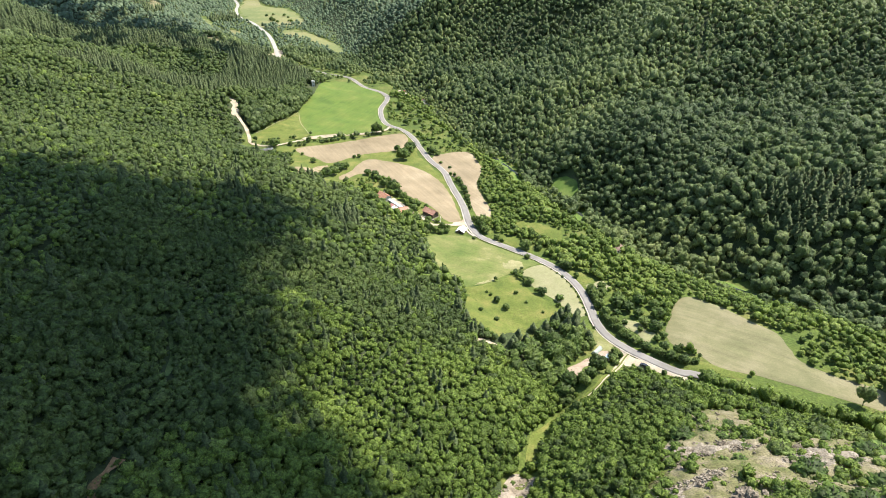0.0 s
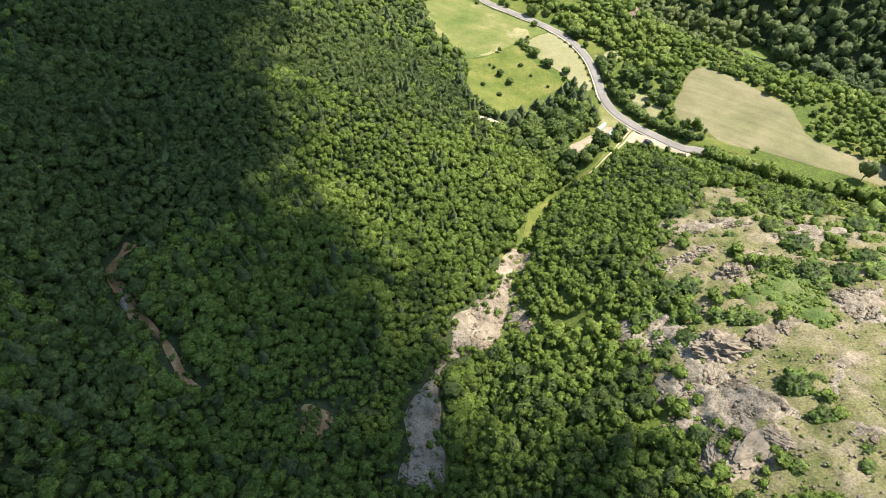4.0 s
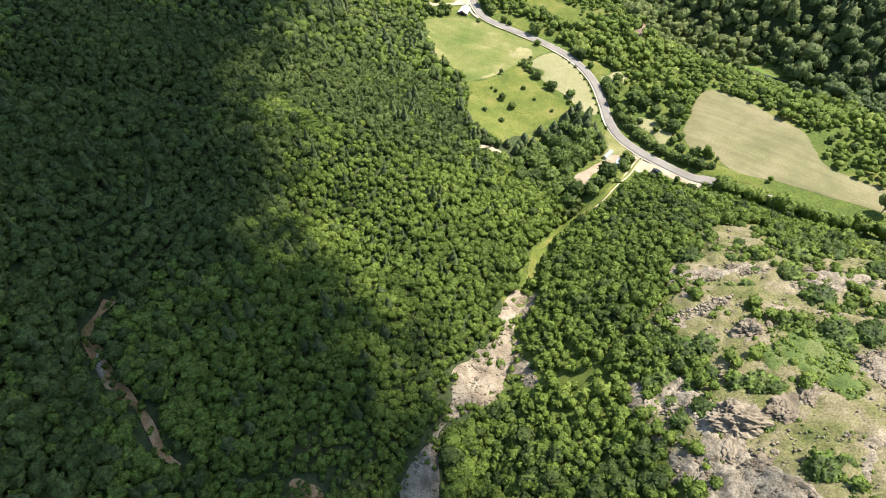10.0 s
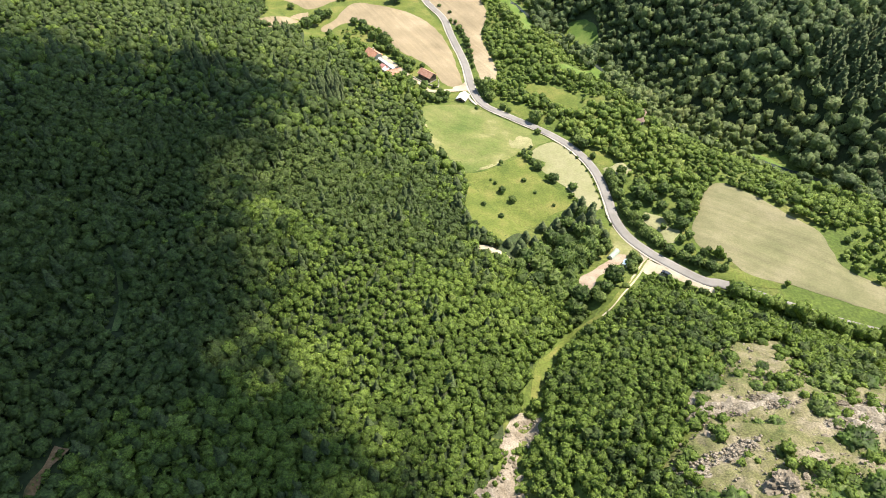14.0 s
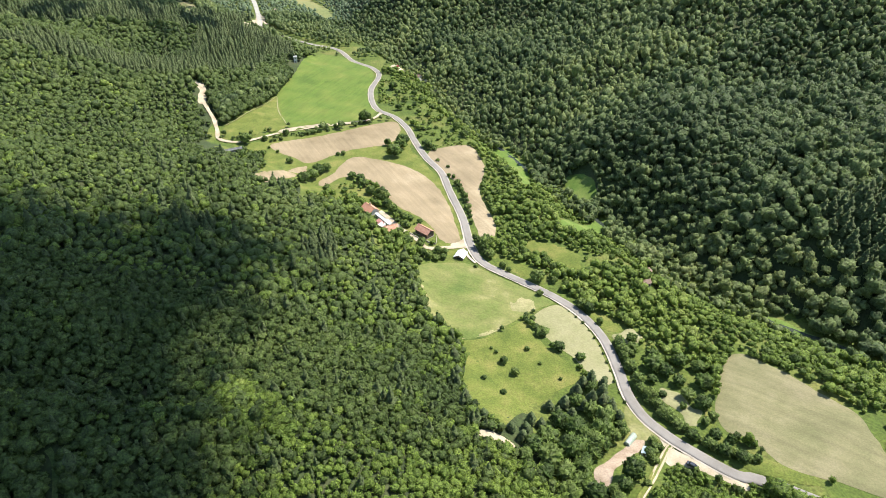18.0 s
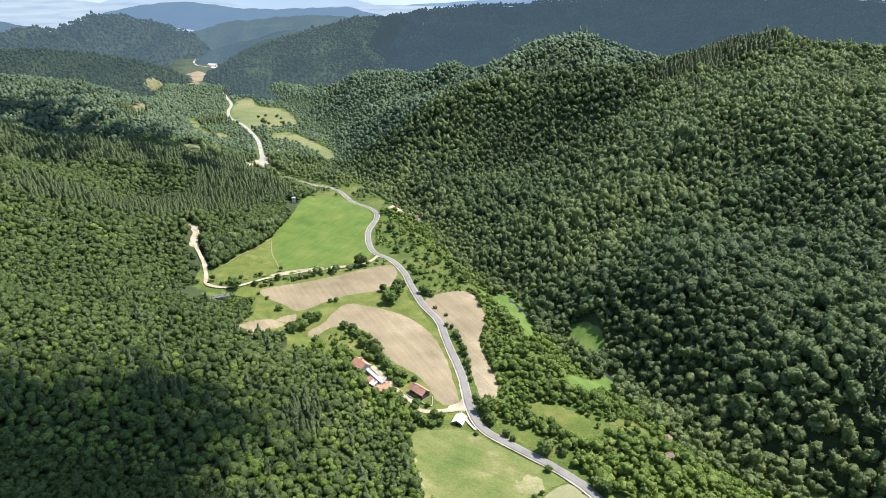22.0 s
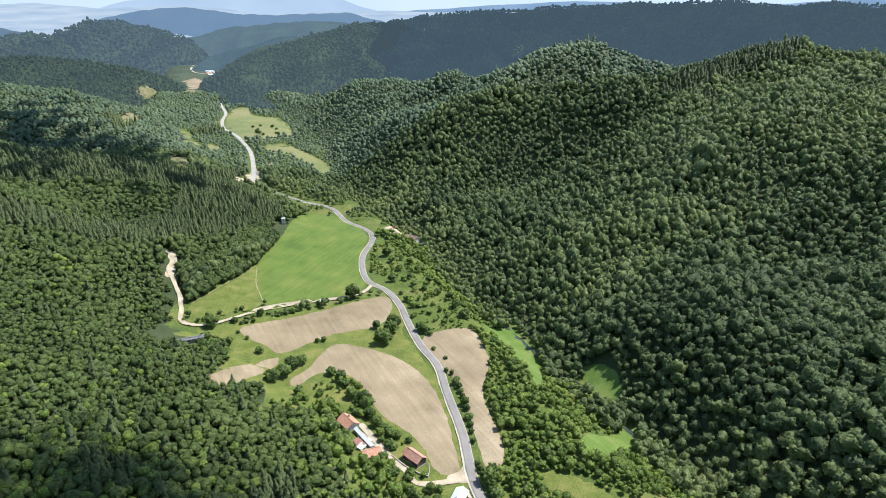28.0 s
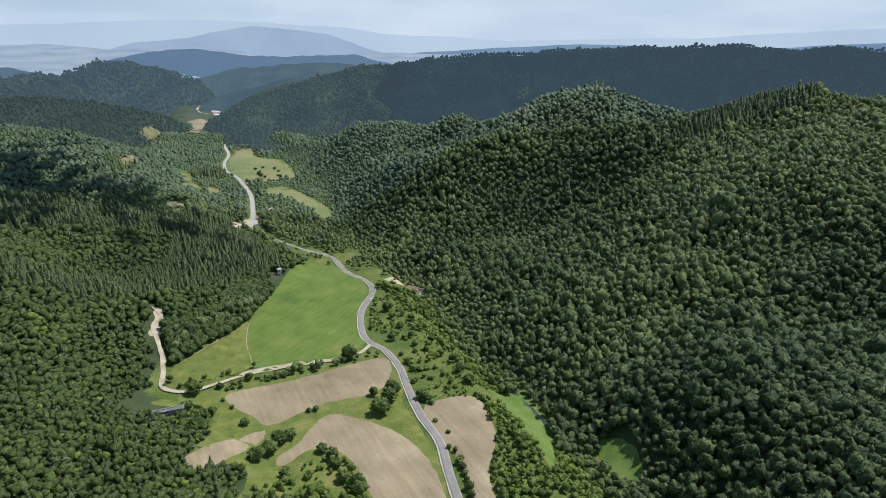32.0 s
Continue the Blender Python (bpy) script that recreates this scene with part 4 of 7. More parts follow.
def plant(name, xs, ys, sizes, variants, material, label, sink=0.0, squeeze=(0.9, 1.2), slim=1.0, tint=None, land=None):
    """Many crowns in one mesh: one variant each, turned and scaled."""
    n = len(xs)
    if not n:
        return None
    zs = (land or height)(xs, ys) - sink
    pick, turn = rng.integers(0, len(variants), n), rng.uniform(0, 2 * math.pi, n)
    flat, tall = sizes * slim * rng.uniform(0.9, 1.1, n), sizes * rng.uniform(*squeeze, n) * (1 + 0.15 * swell(xs, ys, 30, 81))
    if tint is None:
        # darker in folds, lighter on ridges: slope shading painted into the crown tint
        fold_shade = 0.4 * swell(0.83 * ys - 0.55 * xs, 0.22 * (xs + ys), 120, 13) * (along(RIVER, xs, ys)[0] > 40)
        tint = np.clip(fold_shade + 0.45 + 0.2 * swell(xs, ys, 150, 50) + 0.2 * swell(xs, ys, 48, 51) + 0.14 * swell(xs, ys, 15, 52) + rng.normal(0, 0.11, n), 0, 1)
    tint = np.clip(tint + 0.42 * np.exp(-((xs - 34) / 13) ** 2 - ((ys + 14) / 17) ** 2), 0, 1)
    vs, fs, ts, base = [], [], [], 0
    for k, (v, f, _) in enumerate(variants):
        i = np.where(pick == k)[0]
        c, s = np.cos(turn[i])[:, None], np.sin(turn[i])[:, None]
        x = (v[:, 0] * c - v[:, 1] * s) * flat[i][:, None] + xs[i][:, None]
        y = (v[:, 0] * s + v[:, 1] * c) * flat[i][:, None] + ys[i][:, None]
        z = v[:, 2] * tall[i][:, None] + zs[i][:, None]
        vs.append(np.stack([x, y, z], -1).reshape(-1, 3))
        fs.append((f[None] + (np.arange(len(i)) * len(v))[:, None, None]).reshape(-1, 3) + base)
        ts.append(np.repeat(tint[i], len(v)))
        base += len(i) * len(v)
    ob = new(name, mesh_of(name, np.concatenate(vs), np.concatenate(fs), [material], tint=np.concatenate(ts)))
    return tagged(ob, label, "forest", kind="stuff")


def candidates(x0, x1, y0, y1, gap, jitter=0.5):
    x, y = np.meshgrid(np.arange(x0, x1, gap), np.arange(y0, y1, gap))
    x, y = x.ravel() + rng.uniform(-jitter, jitter, x.size) * gap, y.ravel() + rng.uniform(-jitter, jitter, x.size) * gap
    see = np.abs(x) < 0.86 * (y + 130) + 70
    return x[see], y[see]


def allowed(x, y, margin=0.9):
    ok = np.ones(x.shape, bool)
    for k in OPEN:
        p = FIELDS[k]
        wide = margin + (0.8 if k.startswith("clear") else 1.6 if k.startswith("lp") else 0.8 if k == "gravel" else 0)
        near = (x > min(a[0] for a in p) - 9) & (x < max(a[0] for a in p) + 9) & (y > min(a[1] for a in p) - 9) & (y < max(a[1] for a in p) + 9)
        i = np.where(near & ok)[0]
        if len(i):
            ok[i] = ~(inside(p, x[i], y[i]) | (edge_distance(p, x[i], y[i]) < wide))
    for k in ("tail_margin", "river_slope", "clump", "roadside", "grass", "garden", "orchard", "forecourt", "barn_place", "hairpin"):
        ok &= ~inside(FIELDS[k], x, y)
    for gx, gy, r in GLADES:
        ok &= (x - gx) ** 2 + (y - gy) ** 2 > r * r
    for line, gap in LINES:
        ok &= edge_distance(line, x, y, False) > np.where((line is ROAD) & (x > 104) & (y < 125), 3.5, gap)
    return ok


def is_pine(x, y):
    """Where conifers stand: bands on both slopes."""
    v = swell(x, y, 130, 61) + 0.5 * swell(x, y, 45, 62)
    left = along(FOOT, x, y)[0] < -25
    edge = np.interp(x, [-400, -305, -263, -228, -195, -159, -120], [465, 470, 485, 517, 571, 628, 690])
    band = left & (y > edge + 6 * swell(x, y, 20, 63)) & (y < 800 + 0.2 * (x + 300)) & ((x > -300 + 60 * v) | (y < edge + 45) | (y > 640))
    right = along(RIVER, x, y)[0] > 25
    foot = along(FOOT, x, y)[0]
    fringe = (foot < -4) & (foot > -110) & (y > 110) & (y < 265)
    shade = (foot < -75) & (y < 170)
    spare = np.where(fringe, 0.93, np.where(shade, 0.965, np.where(left, 0.955, 0.975)))
    lone = (lattice(np.floor(x * 7), np.floor(y * 7), 3) > spare) & (left | right | fringe)
    limit = np.where(fringe, 0.7, np.where(shade, 0.75, np.where(right & (y > 200), np.where(y < 480, 1.15, 0.95), np.where(y < 600, 9, 0.85))))
    grove = ((x + 70) ** 2 + (y - 95) ** 2 < 200) | ((x + 30) ** 2 + ((y - 215) / 1.6) ** 2 < 260) | ((x + 62) ** 2 + ((y - 240) / 1.3) ** 2 < 240)
    ravine = ((x - 345) / 85) ** 2 + ((y - 862) / 30) ** 2 < 1 + 0.5 * v
    return np.where(band, v > -0.55, v > limit) | lone | (grove & (v > -0.4)) | ravine


g = np.random.default_rng(3)
NEAR = [dome_crown(g, 36, 7, 26, 1.0, 0.23) for _ in range(14)]
MIDDLE = [dome_crown(g, 40, 6, 16, 1.0, 0.19) for _ in range(10)]
SMALL = [dome_crown(g, 24, 5, 9, 1.0, 0.22, trunk=False, deep=0.32) for _ in range(12)]
ROUND = [dome_crown(g, 56, 9, 30, 1.15, 0.17) for _ in range(8)]
LIGHT = [dome_crown(g, 25, 6, 11, 1.2, 0.24, trunk=False, deep=0.36) for _ in range(12)]
FARTHER = [dome_crown(g, 11, 3, 0, 1.1, trunk=False, deep=0.25) for _ in range(8)]
PINES = [pine_crown(g, 7, 8, 0.42) for _ in range(5)]
PINES_FAR = [pine_crown(g, 3, 5) for _ in range(4)]


def wood(x, y, size_low, size_high, broad, pines, words, leaves=LEAF, squeeze=(0.9, 1.2), spire=3.6):
    floor = (along(FOOT, x, y)[0] > 4) & (along(RIVER, x, y)[0] < -12) & (y > 95)
    ok = allowed(x, y)
    below = (along(ROAD, x, y)[0] > 0) & (y < 640)
    thin = swell(x, y, 28, 71) + 0.6 * swell(x, y, 9, 72) < np.where(below | (y > 780), 1.05, 0.3)
    ok &= ~floor | thin
    x, y, floor, below = x[ok], y[ok], floor[ok], below[ok]
    size = (size_low + (size_high - size_low) * rng.random(len(x)) ** 1.9) * np.where(floor, np.where(below, 0.75, np.where(y > 780, 0.9, 0.6)), 1.0) * (1 + 0.28 * swell(x, y, 36, 73)) * np.where(rng.random(len(x)) > 0.93, 1.25, 1.0)
    size *= 1 - 0.25 * np.exp(-((along(RIVER, x, y)[0] - 5) / 28) ** 2)
    pine = is_pine(x, y)
    damp = ~pine & floor & below & (leaves is BEECH) & (y < 640)
    a = plant("forest", x[~pine & ~damp], y[~pine & ~damp], size[~pine & ~damp], broad, leaves, "dense green broadleaf forest " + words, squeeze=squeeze)
    b = plant("pine_forest", x[pine], y[pine], size[pine], pines, NEEDLE, "dark green conifers " + words, squeeze=(0.8 * spire / size_high, 1.1 * spire / size_high), slim=0.85)
    return a, b


# near slopes: young dense wood
x, y = candidates(-175, 155, -90, 175, 2.2)
sparse = np.exp(-((x - 34) / 13) ** 2 - ((y + 14) / 17) ** 2) * (0.6 + 0.5 * swell(x, y, 7, 74))
k = rng.random(len(x)) > sparse
x, y = x[k], y[k]
# oak share rises westward, its darker leaves also standing in for deeper shade
k = 0.5 * rng.random(len(x)) + 0.3 * swell(x, y, 38, 55) + 0.2 * swell(x, y, 13, 56) < -0.02 + 0.4 * ease(50, 175, y) * ease(30, -20, x) + 0.4 * ease(-48, -92, x)
k &= np.exp(-((x - 34) / 15) ** 2 - ((y + 14) / 20) ** 2) < 0.3
wood(x[~k], y[~k], 1.35, 2.5, NEAR, PINES, "on the near slopes", squeeze=(0.85, 1.2), spire=2.6)
wood(x[k], y[k], 1.4, 2.75, NEAR, PINES, "scattered on the near slopes", OAK, squeeze=(0.85, 1.2), spire=2.6)
x2, y2 = np.meshgrid(np.arange(-240, 260, 9), np.arange(-240, -92, 9))
x2, y2 = x2.ravel() + rng.uniform(-2.5, 2.5, x2.size), y2.ravel() + rng.uniform(-2.5, 2.5, x2.size)
wood(x2, y2, 4.6, 7.0, LIGHT, PINES, "on the slopes behind", squeeze=(0.85, 1.2), spire=3)
# left side of the valley
x, y = candidates(-460, 200, -112, 450, 3.3)
k = ~((x > -175) & (x < 155) & (y < 175)) & (along(ROAD, x, y)[0] < 0)
x, y = x[k], y[k]
k = rng.random(len(x)) < 0.08 + 0.34 * ease(300, 175, y)
wood(x[~k], y[~k], 1.8, 3.3, SMALL, PINES, "on the sunny valley side", OAK, squeeze=(0.8, 1.2), spire=3)
wood(x[k], y[k], 1.8, 3.1, SMALL, PINES, "scattered on the sunny valley side", LEAF, squeeze=(0.8, 1.2), spire=3)
# right side of the valley
x, y = candidates(-60, 560, -60, 450, 4.9)
k = ~((x > -175) & (x < 155) & (y < 175)) & (along(ROAD, x, y)[0] > 0)
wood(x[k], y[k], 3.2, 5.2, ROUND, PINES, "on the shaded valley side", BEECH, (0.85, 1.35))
# wood and conifers above the green crop
x, y = candidates(-480, -130, 450, 800, 4.2)
k = (along(FOOT, x, y)[0] < -3) & (x > -480 + 0.35 * (y - 450))
wood(x[k], y[k], 2.3, 3.7, SMALL, PINES, "above the green crop", OAK, squeeze=(0.9, 1.3), spire=3.3)
EDGE_WOOD = [(-181, 445), (-163, 498), (-157, 525), (-156, 572), (-155, 615), (-165, 640), (-185, 610), (-186, 536), (-205, 487), (-190, 447)]
x, y = candidates(-210, -150, 440, 645, 3.4)
k = inside(EDGE_WOOD, x, y) & allowed(x, y, 0.6)
plant("forest_edge", x[k], y[k], 2.5 + 1.5 * rng.random(k.sum()), MIDDLE, OAK, "tall broadleaf trees at the edge of the crop", squeeze=(0.95, 1.35))
x, y = candidates(-720, 800, 450, 900, 5.6)
k = ~((along(FOOT, x, y)[0] < -3) & (x > -480 + 0.35 * (y - 450)) & (y < 800) & (x < -130)) & (np.abs(x) < 0.78 * (y + 130) + 50)
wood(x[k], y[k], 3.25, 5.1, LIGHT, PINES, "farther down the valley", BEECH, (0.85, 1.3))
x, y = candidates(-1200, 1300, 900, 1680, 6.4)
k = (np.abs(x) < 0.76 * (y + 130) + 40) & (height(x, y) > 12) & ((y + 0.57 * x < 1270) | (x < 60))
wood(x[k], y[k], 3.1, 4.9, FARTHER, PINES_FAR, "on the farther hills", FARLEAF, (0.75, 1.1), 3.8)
# bushes and young trees between the road and the river
x, y = candidates(-80, 330, 95, 640, 3.5)
k = (along(ROAD, x, y)[0] > 0) & (along(RIVER, x, y)[0] < -2)
x, y = x[k], y[k]
k = allowed(x, y, 1.2) & (swell(x, y, 26, 77) + 0.7 * swell(x, y, 10, 78) < 0.75 - 0.68 * ease(22, 5, along(ROAD, x, y)[0]))
x, y = x[k], y[k]
size = (1.25 + 1.9 * rng.random(len(x)) ** 1.8) * (1 + 0.3 * swell(x, y, 30, 79))
plant("riverside_wood", x, y, size, MIDDLE, LEAF, "mixed light green trees and bushes by the river", squeeze=(0.8, 1.3), tint=np.clip(0.46 + 0.28 * swell(x, y, 24, 57) + rng.normal(0, 0.22, len(x)), 0, 1))

# ---- clouds over the valley, whose shade lies on the slopes ----------------
CLOUD = surface("cloud", [(0.8, 0.8, 0.8), (0.85, 0.85, 0.85)], 60, 12, rough=1.0, contrast=0.03, spec=0.0)


def cloud(outline, puffs, size, level, soft, label, land=115):
    """A flat-based cloud of many puffs above the outline of its shade."""
    g = np.random.default_rng(len(outline) + puffs)
    p = np.array(outline, float)
    lo, hi = p.min(0) - soft, p.max(0) + soft
    bm = bmesh.new()
    bmesh.ops.create_icosphere(bm, subdivisions=1, radius=1)
    v0 = np.array([v.co for v in bm.verts])
    f0 = np.array([[v.index for v in f.verts] for f in bm.faces])
    bm.free()
    x, y = g.uniform(lo[0], hi[0], puffs * 6), g.uniform(lo[1], hi[1], puffs * 6)
    away = edge_distance(p, x, y) * np.where(inside(p, x, y), 1, -1)
    keep = np.where(away > g.uniform(-soft, soft, len(x)))[0][:puffs]
    x, y, away = x[keep], y[keep], away[keep]
    r = size * g.uniform(0.6, 1.2, len(x)) * np.clip(0.55 + 0.45 * away / soft, 0.35, 1)
    z = level + g.uniform(0, 30, len(x)) + 0.4 * np.clip(away, 0, 60)
    drop = (z - land) / SUN_TO.z
    v = v0[None] * r[:, None, None] * (1, 1, 0.6) * g.uniform(0.85, 1.15, (len(x), len(v0), 1)) + np.stack([x + drop * SUN_TO.x, y + drop * SUN_TO.y, z], 1)[:, None]
    f = f0[None] + (np.arange(len(x)) * len(v0))[:, None, None]
    ob = new("cloud", mesh_of("cloud", v.reshape(-1, 3), f.reshape(-1, 3), [CLOUD], smooth=True))
    return tagged(ob, label, "cloud", kind="stuff")


cloud([(-280, 208), (-180, 222), (-135, 240), (-100, 246), (-74, 234), (-68, 212), (-80, 190), (-88, 168), (-88, 140), (-82, 105), (-70, 78), (-55, 52), (-36, 38), (-15, 26), (-3, 4), (4, -30), (22, -58), (36, -80), (40, -130), (-30, -130), (-280, -130)], 4100, 8.5, 1000, 42, "white fair-weather cloud high over the near slope")
cloud([(-760, 960), (-660, 1120), (-420, 960), (-200, 700), (-190, 640), (-290, 640), (-380, 660), (-450, 640)], 230, 20, 1050, 60, "white fair-weather cloud high over the wooded spur")
cloud([(-140, 1900), (40, 1500), (190, 1270), (285, 1140), (350, 1080), (440, 1030), (540, 960), (800, 860), (1400, 900), (1400, 2600), (-300, 2600)], 3000, 54, 1100, 40, "broad white cloud high over the plateau", 225)

# ---- distance: pale ridges and plain behind the hills --------------------


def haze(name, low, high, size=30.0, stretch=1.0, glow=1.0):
    """Distance with air haze painted as a glow; less glow leaves some sunlit relief."""
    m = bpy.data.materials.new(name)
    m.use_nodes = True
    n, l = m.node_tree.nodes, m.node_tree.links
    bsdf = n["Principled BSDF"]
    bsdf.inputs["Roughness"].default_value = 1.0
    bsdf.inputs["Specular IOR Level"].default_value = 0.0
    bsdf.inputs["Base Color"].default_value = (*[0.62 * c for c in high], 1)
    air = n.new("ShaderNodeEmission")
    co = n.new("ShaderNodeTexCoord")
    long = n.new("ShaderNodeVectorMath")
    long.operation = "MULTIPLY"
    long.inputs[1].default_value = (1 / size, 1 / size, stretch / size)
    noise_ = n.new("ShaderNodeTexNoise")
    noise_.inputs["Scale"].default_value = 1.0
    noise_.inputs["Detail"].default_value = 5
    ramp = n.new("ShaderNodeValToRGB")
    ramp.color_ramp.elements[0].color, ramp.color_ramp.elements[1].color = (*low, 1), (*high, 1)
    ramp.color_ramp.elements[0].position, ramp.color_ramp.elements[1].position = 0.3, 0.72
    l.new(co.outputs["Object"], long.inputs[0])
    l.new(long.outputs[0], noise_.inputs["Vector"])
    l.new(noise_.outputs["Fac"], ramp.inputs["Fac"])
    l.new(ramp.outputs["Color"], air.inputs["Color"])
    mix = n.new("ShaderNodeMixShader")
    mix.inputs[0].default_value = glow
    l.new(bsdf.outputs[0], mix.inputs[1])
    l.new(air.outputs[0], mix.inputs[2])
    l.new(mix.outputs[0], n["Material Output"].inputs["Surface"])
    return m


def ridge(name, radius, crest, uneven, seed, material, label, relief=0.0, depth=0.06):
    """A far ridge: a band of slopes round the view, crest given as (degrees right of ahead, level) pairs."""
    a = np.linspace(-75, 75, 700)
    top = np.interp(a, [c[0] for c in crest], [c[1] for c in crest])
    soft = np.exp(-np.linspace(-2, 2, 9) ** 2)
    top = np.convolve(np.pad(top, 4, "edge"), soft / soft.sum(), "valid")
    top = top + uneven * (swell(a, 0 * a, 5.0, seed) + 0.5 * swell(a, 0 * a, 1.7, seed + 1) + 0.22 * swell(a, 0 * a, 0.5, seed + 2) + 0.16 * swell(a, 0 * a, 0.22, seed + 3) + 0.3 * swell(a, 0 * a, 0.9, seed + 4))
    n, rows = len(a), 16
    v = []
    for k in range(rows):
        s = k / (rows - 1)
        r = radius * (1 - depth * s)
        low = -60 + 0 * a
        fold = np.abs(swell(a + 3.0 * s, 0 * a, 2.6, seed + 7)) + 0.5 * np.abs(swell(a - 2.0 * s, 0 * a, 1.1, seed + 8))
        z = top + (low - top) * s ** 1.15 + relief * math.sin(math.pi * min(1, s * 1.3)) * (fold - 0.5)
        v.append(np.column_stack([r * np.sin(np.radians(a)), 60 + r * np.cos(np.radians(a)), z]))
    v = np.concatenate(v)
    i = np.arange(n - 1)
    f = np.concatenate([np.column_stack([k * n + i, (k + 1) * n + i, (k + 1) * n + i + 1, k * n + i + 1]) for k in range(rows - 1)])
    ob = new(name, mesh_of(name, v, f, [material], smooth=True))
    return tagged(ob, label, "backdrop", kind="structure")


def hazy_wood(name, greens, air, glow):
    """Far woodland: crowns and stands still tell, paled by haze painted in as glow."""
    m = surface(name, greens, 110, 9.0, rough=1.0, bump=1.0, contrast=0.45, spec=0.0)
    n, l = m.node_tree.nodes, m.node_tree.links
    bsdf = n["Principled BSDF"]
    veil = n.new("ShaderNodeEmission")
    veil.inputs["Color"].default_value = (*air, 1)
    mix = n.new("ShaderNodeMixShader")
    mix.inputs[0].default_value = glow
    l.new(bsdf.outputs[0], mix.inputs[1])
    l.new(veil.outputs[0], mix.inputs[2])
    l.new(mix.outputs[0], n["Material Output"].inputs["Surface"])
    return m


def hill_height(crest, steep, relief, seed, x, y):
    """The level of a far hill: rounded flanks that fall from its crest, cut by gullies."""
    p = np.array(crest, float)
    level = np.full(x.shape, -1e9)
    for a, b in zip(p[:-1], p[1:]):
        d = b[:2] - a[:2]
        t = np.clip(((x - a[0]) * d[0] + (y - a[1]) * d[1]) / (d @ d), 0, 1)
        away = np.hypot(x - a[0] - t * d[0], y - a[1] - t * d[1])
        level = np.maximum(level, a[2] + t * (b[2] - a[2]) - steep * (np.sqrt(away * away + 3600) - 60))
    level = level - 1.6 * steep * np.maximum(0, np.maximum(p[:, 0].min() - x, x - p[:, 0].max()))
    q = np.abs(y - np.interp(x, p[:, 0], p[:, 1]))
    gully = np.abs(swell(x + 0.35 * y, 0.3 * y, 170, seed)) + 0.5 * np.abs(swell(x - 0.3 * y, 0.35 * y, 75, seed + 1))
    return level - 2.0 * relief * (gully - 0.3) * ease(10, 240, q) + 0.12 * relief * swell(x, y, 40, seed + 2) + 2.2 * swell(x, y, 26, seed + 3) + 1.6 * swell(x, y, 13, seed + 4)


def far_hill(crest, steep, relief, seed, material, label, cell=13.0, front=700.0, crowns=0.0, clear=None):
    p = np.array(crest, float)
    reach = (p[:, 2].max() + 30) / steep
    xs = np.arange(p[:, 0].min() - reach, p[:, 0].max() + reach, cell)
    ys = np.arange(p[:, 1].min() - min(front, reach), p[:, 1].max() + 160, cell)
    gx, gy = np.meshgrid(xs, ys)
    gz = np.maximum(hill_height(crest, steep, relief, seed, gx, gy), -40)
    n = len(xs)
    q = np.arange((len(ys) - 1) * n).reshape(len(ys) - 1, n)[:, :-1].ravel()
    q = np.column_stack([q, q + 1, q + n + 1, q + n])
    q = q[(gz.ravel()[q] > -39).any(1)]
    ob = new("backdrop", mesh_of("backdrop", np.column_stack([gx.ravel(), gy.ravel(), gz.ravel()]), q, [material], smooth=True))
    if crowns:
        x, y = candidates(xs[0], xs[-1], p[:, 1].min() - min(front, reach, 650), p[:, 1].max() + 40, crowns)
        z = hill_height(crest, steep, relief, seed, x, y)
        k = (z > 8) & (y < np.interp(x, p[:, 0], p[:, 1]) + 40) & (z > height(x, y) - 4)
        if clear is not None:
            k &= ~inside(clear, x, y)
        x, y = x[k], y[k]
        size = crowns * (0.42 + 0.3 * rng.random(len(x)) ** 2) * (1 + 0.25 * swell(x, y, 60, seed + 5))
        plant("distant_wood", x, y, size, FARTHER, material, "distant crowns of the " + label, squeeze=(0.7, 1.2), sink=1.0, land=lambda x, y: hill_height(crest, steep, relief, seed, x, y))
    return tagged(ob, label, "backdrop", kind="structure")


GREENS = [(0.02, 0.03, 0.014), (0.034, 0.047, 0.021), (0.05, 0.066, 0.03)]
SCAR_HILL = [(-1300, 1480, 150), (-1009, 1500, 137), (-958, 1540, 136), (-917, 1600, 122), (-831, 1640, 104), (-767, 1680, 72), (-720, 1695, 36)]
SCAR = [(-723, 1546), (-718, 1580), (-700, 1596), (-680, 1598), (-684, 1552), (-704, 1531)]
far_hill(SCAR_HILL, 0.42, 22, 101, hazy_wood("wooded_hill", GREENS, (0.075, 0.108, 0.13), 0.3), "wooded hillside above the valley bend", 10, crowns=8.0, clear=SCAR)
draped("bare_slope", SCAR, SCREE, 3.0, 6, 9, 1.0, label="eroded reddish bare slope above the valley bend", category="slope",
       land=lambda x, y: hill_height(SCAR_HILL, 0.42, 22, 101, x, y))
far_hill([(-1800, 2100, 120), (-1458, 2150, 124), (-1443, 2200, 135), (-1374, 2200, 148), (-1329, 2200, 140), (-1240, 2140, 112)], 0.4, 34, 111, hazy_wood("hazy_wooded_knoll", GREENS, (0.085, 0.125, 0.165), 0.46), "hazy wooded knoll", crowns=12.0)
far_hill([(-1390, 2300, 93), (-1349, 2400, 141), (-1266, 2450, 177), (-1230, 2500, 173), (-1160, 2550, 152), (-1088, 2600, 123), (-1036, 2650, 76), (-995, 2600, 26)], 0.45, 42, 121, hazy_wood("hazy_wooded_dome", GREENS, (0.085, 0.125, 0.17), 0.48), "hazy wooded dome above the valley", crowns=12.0)
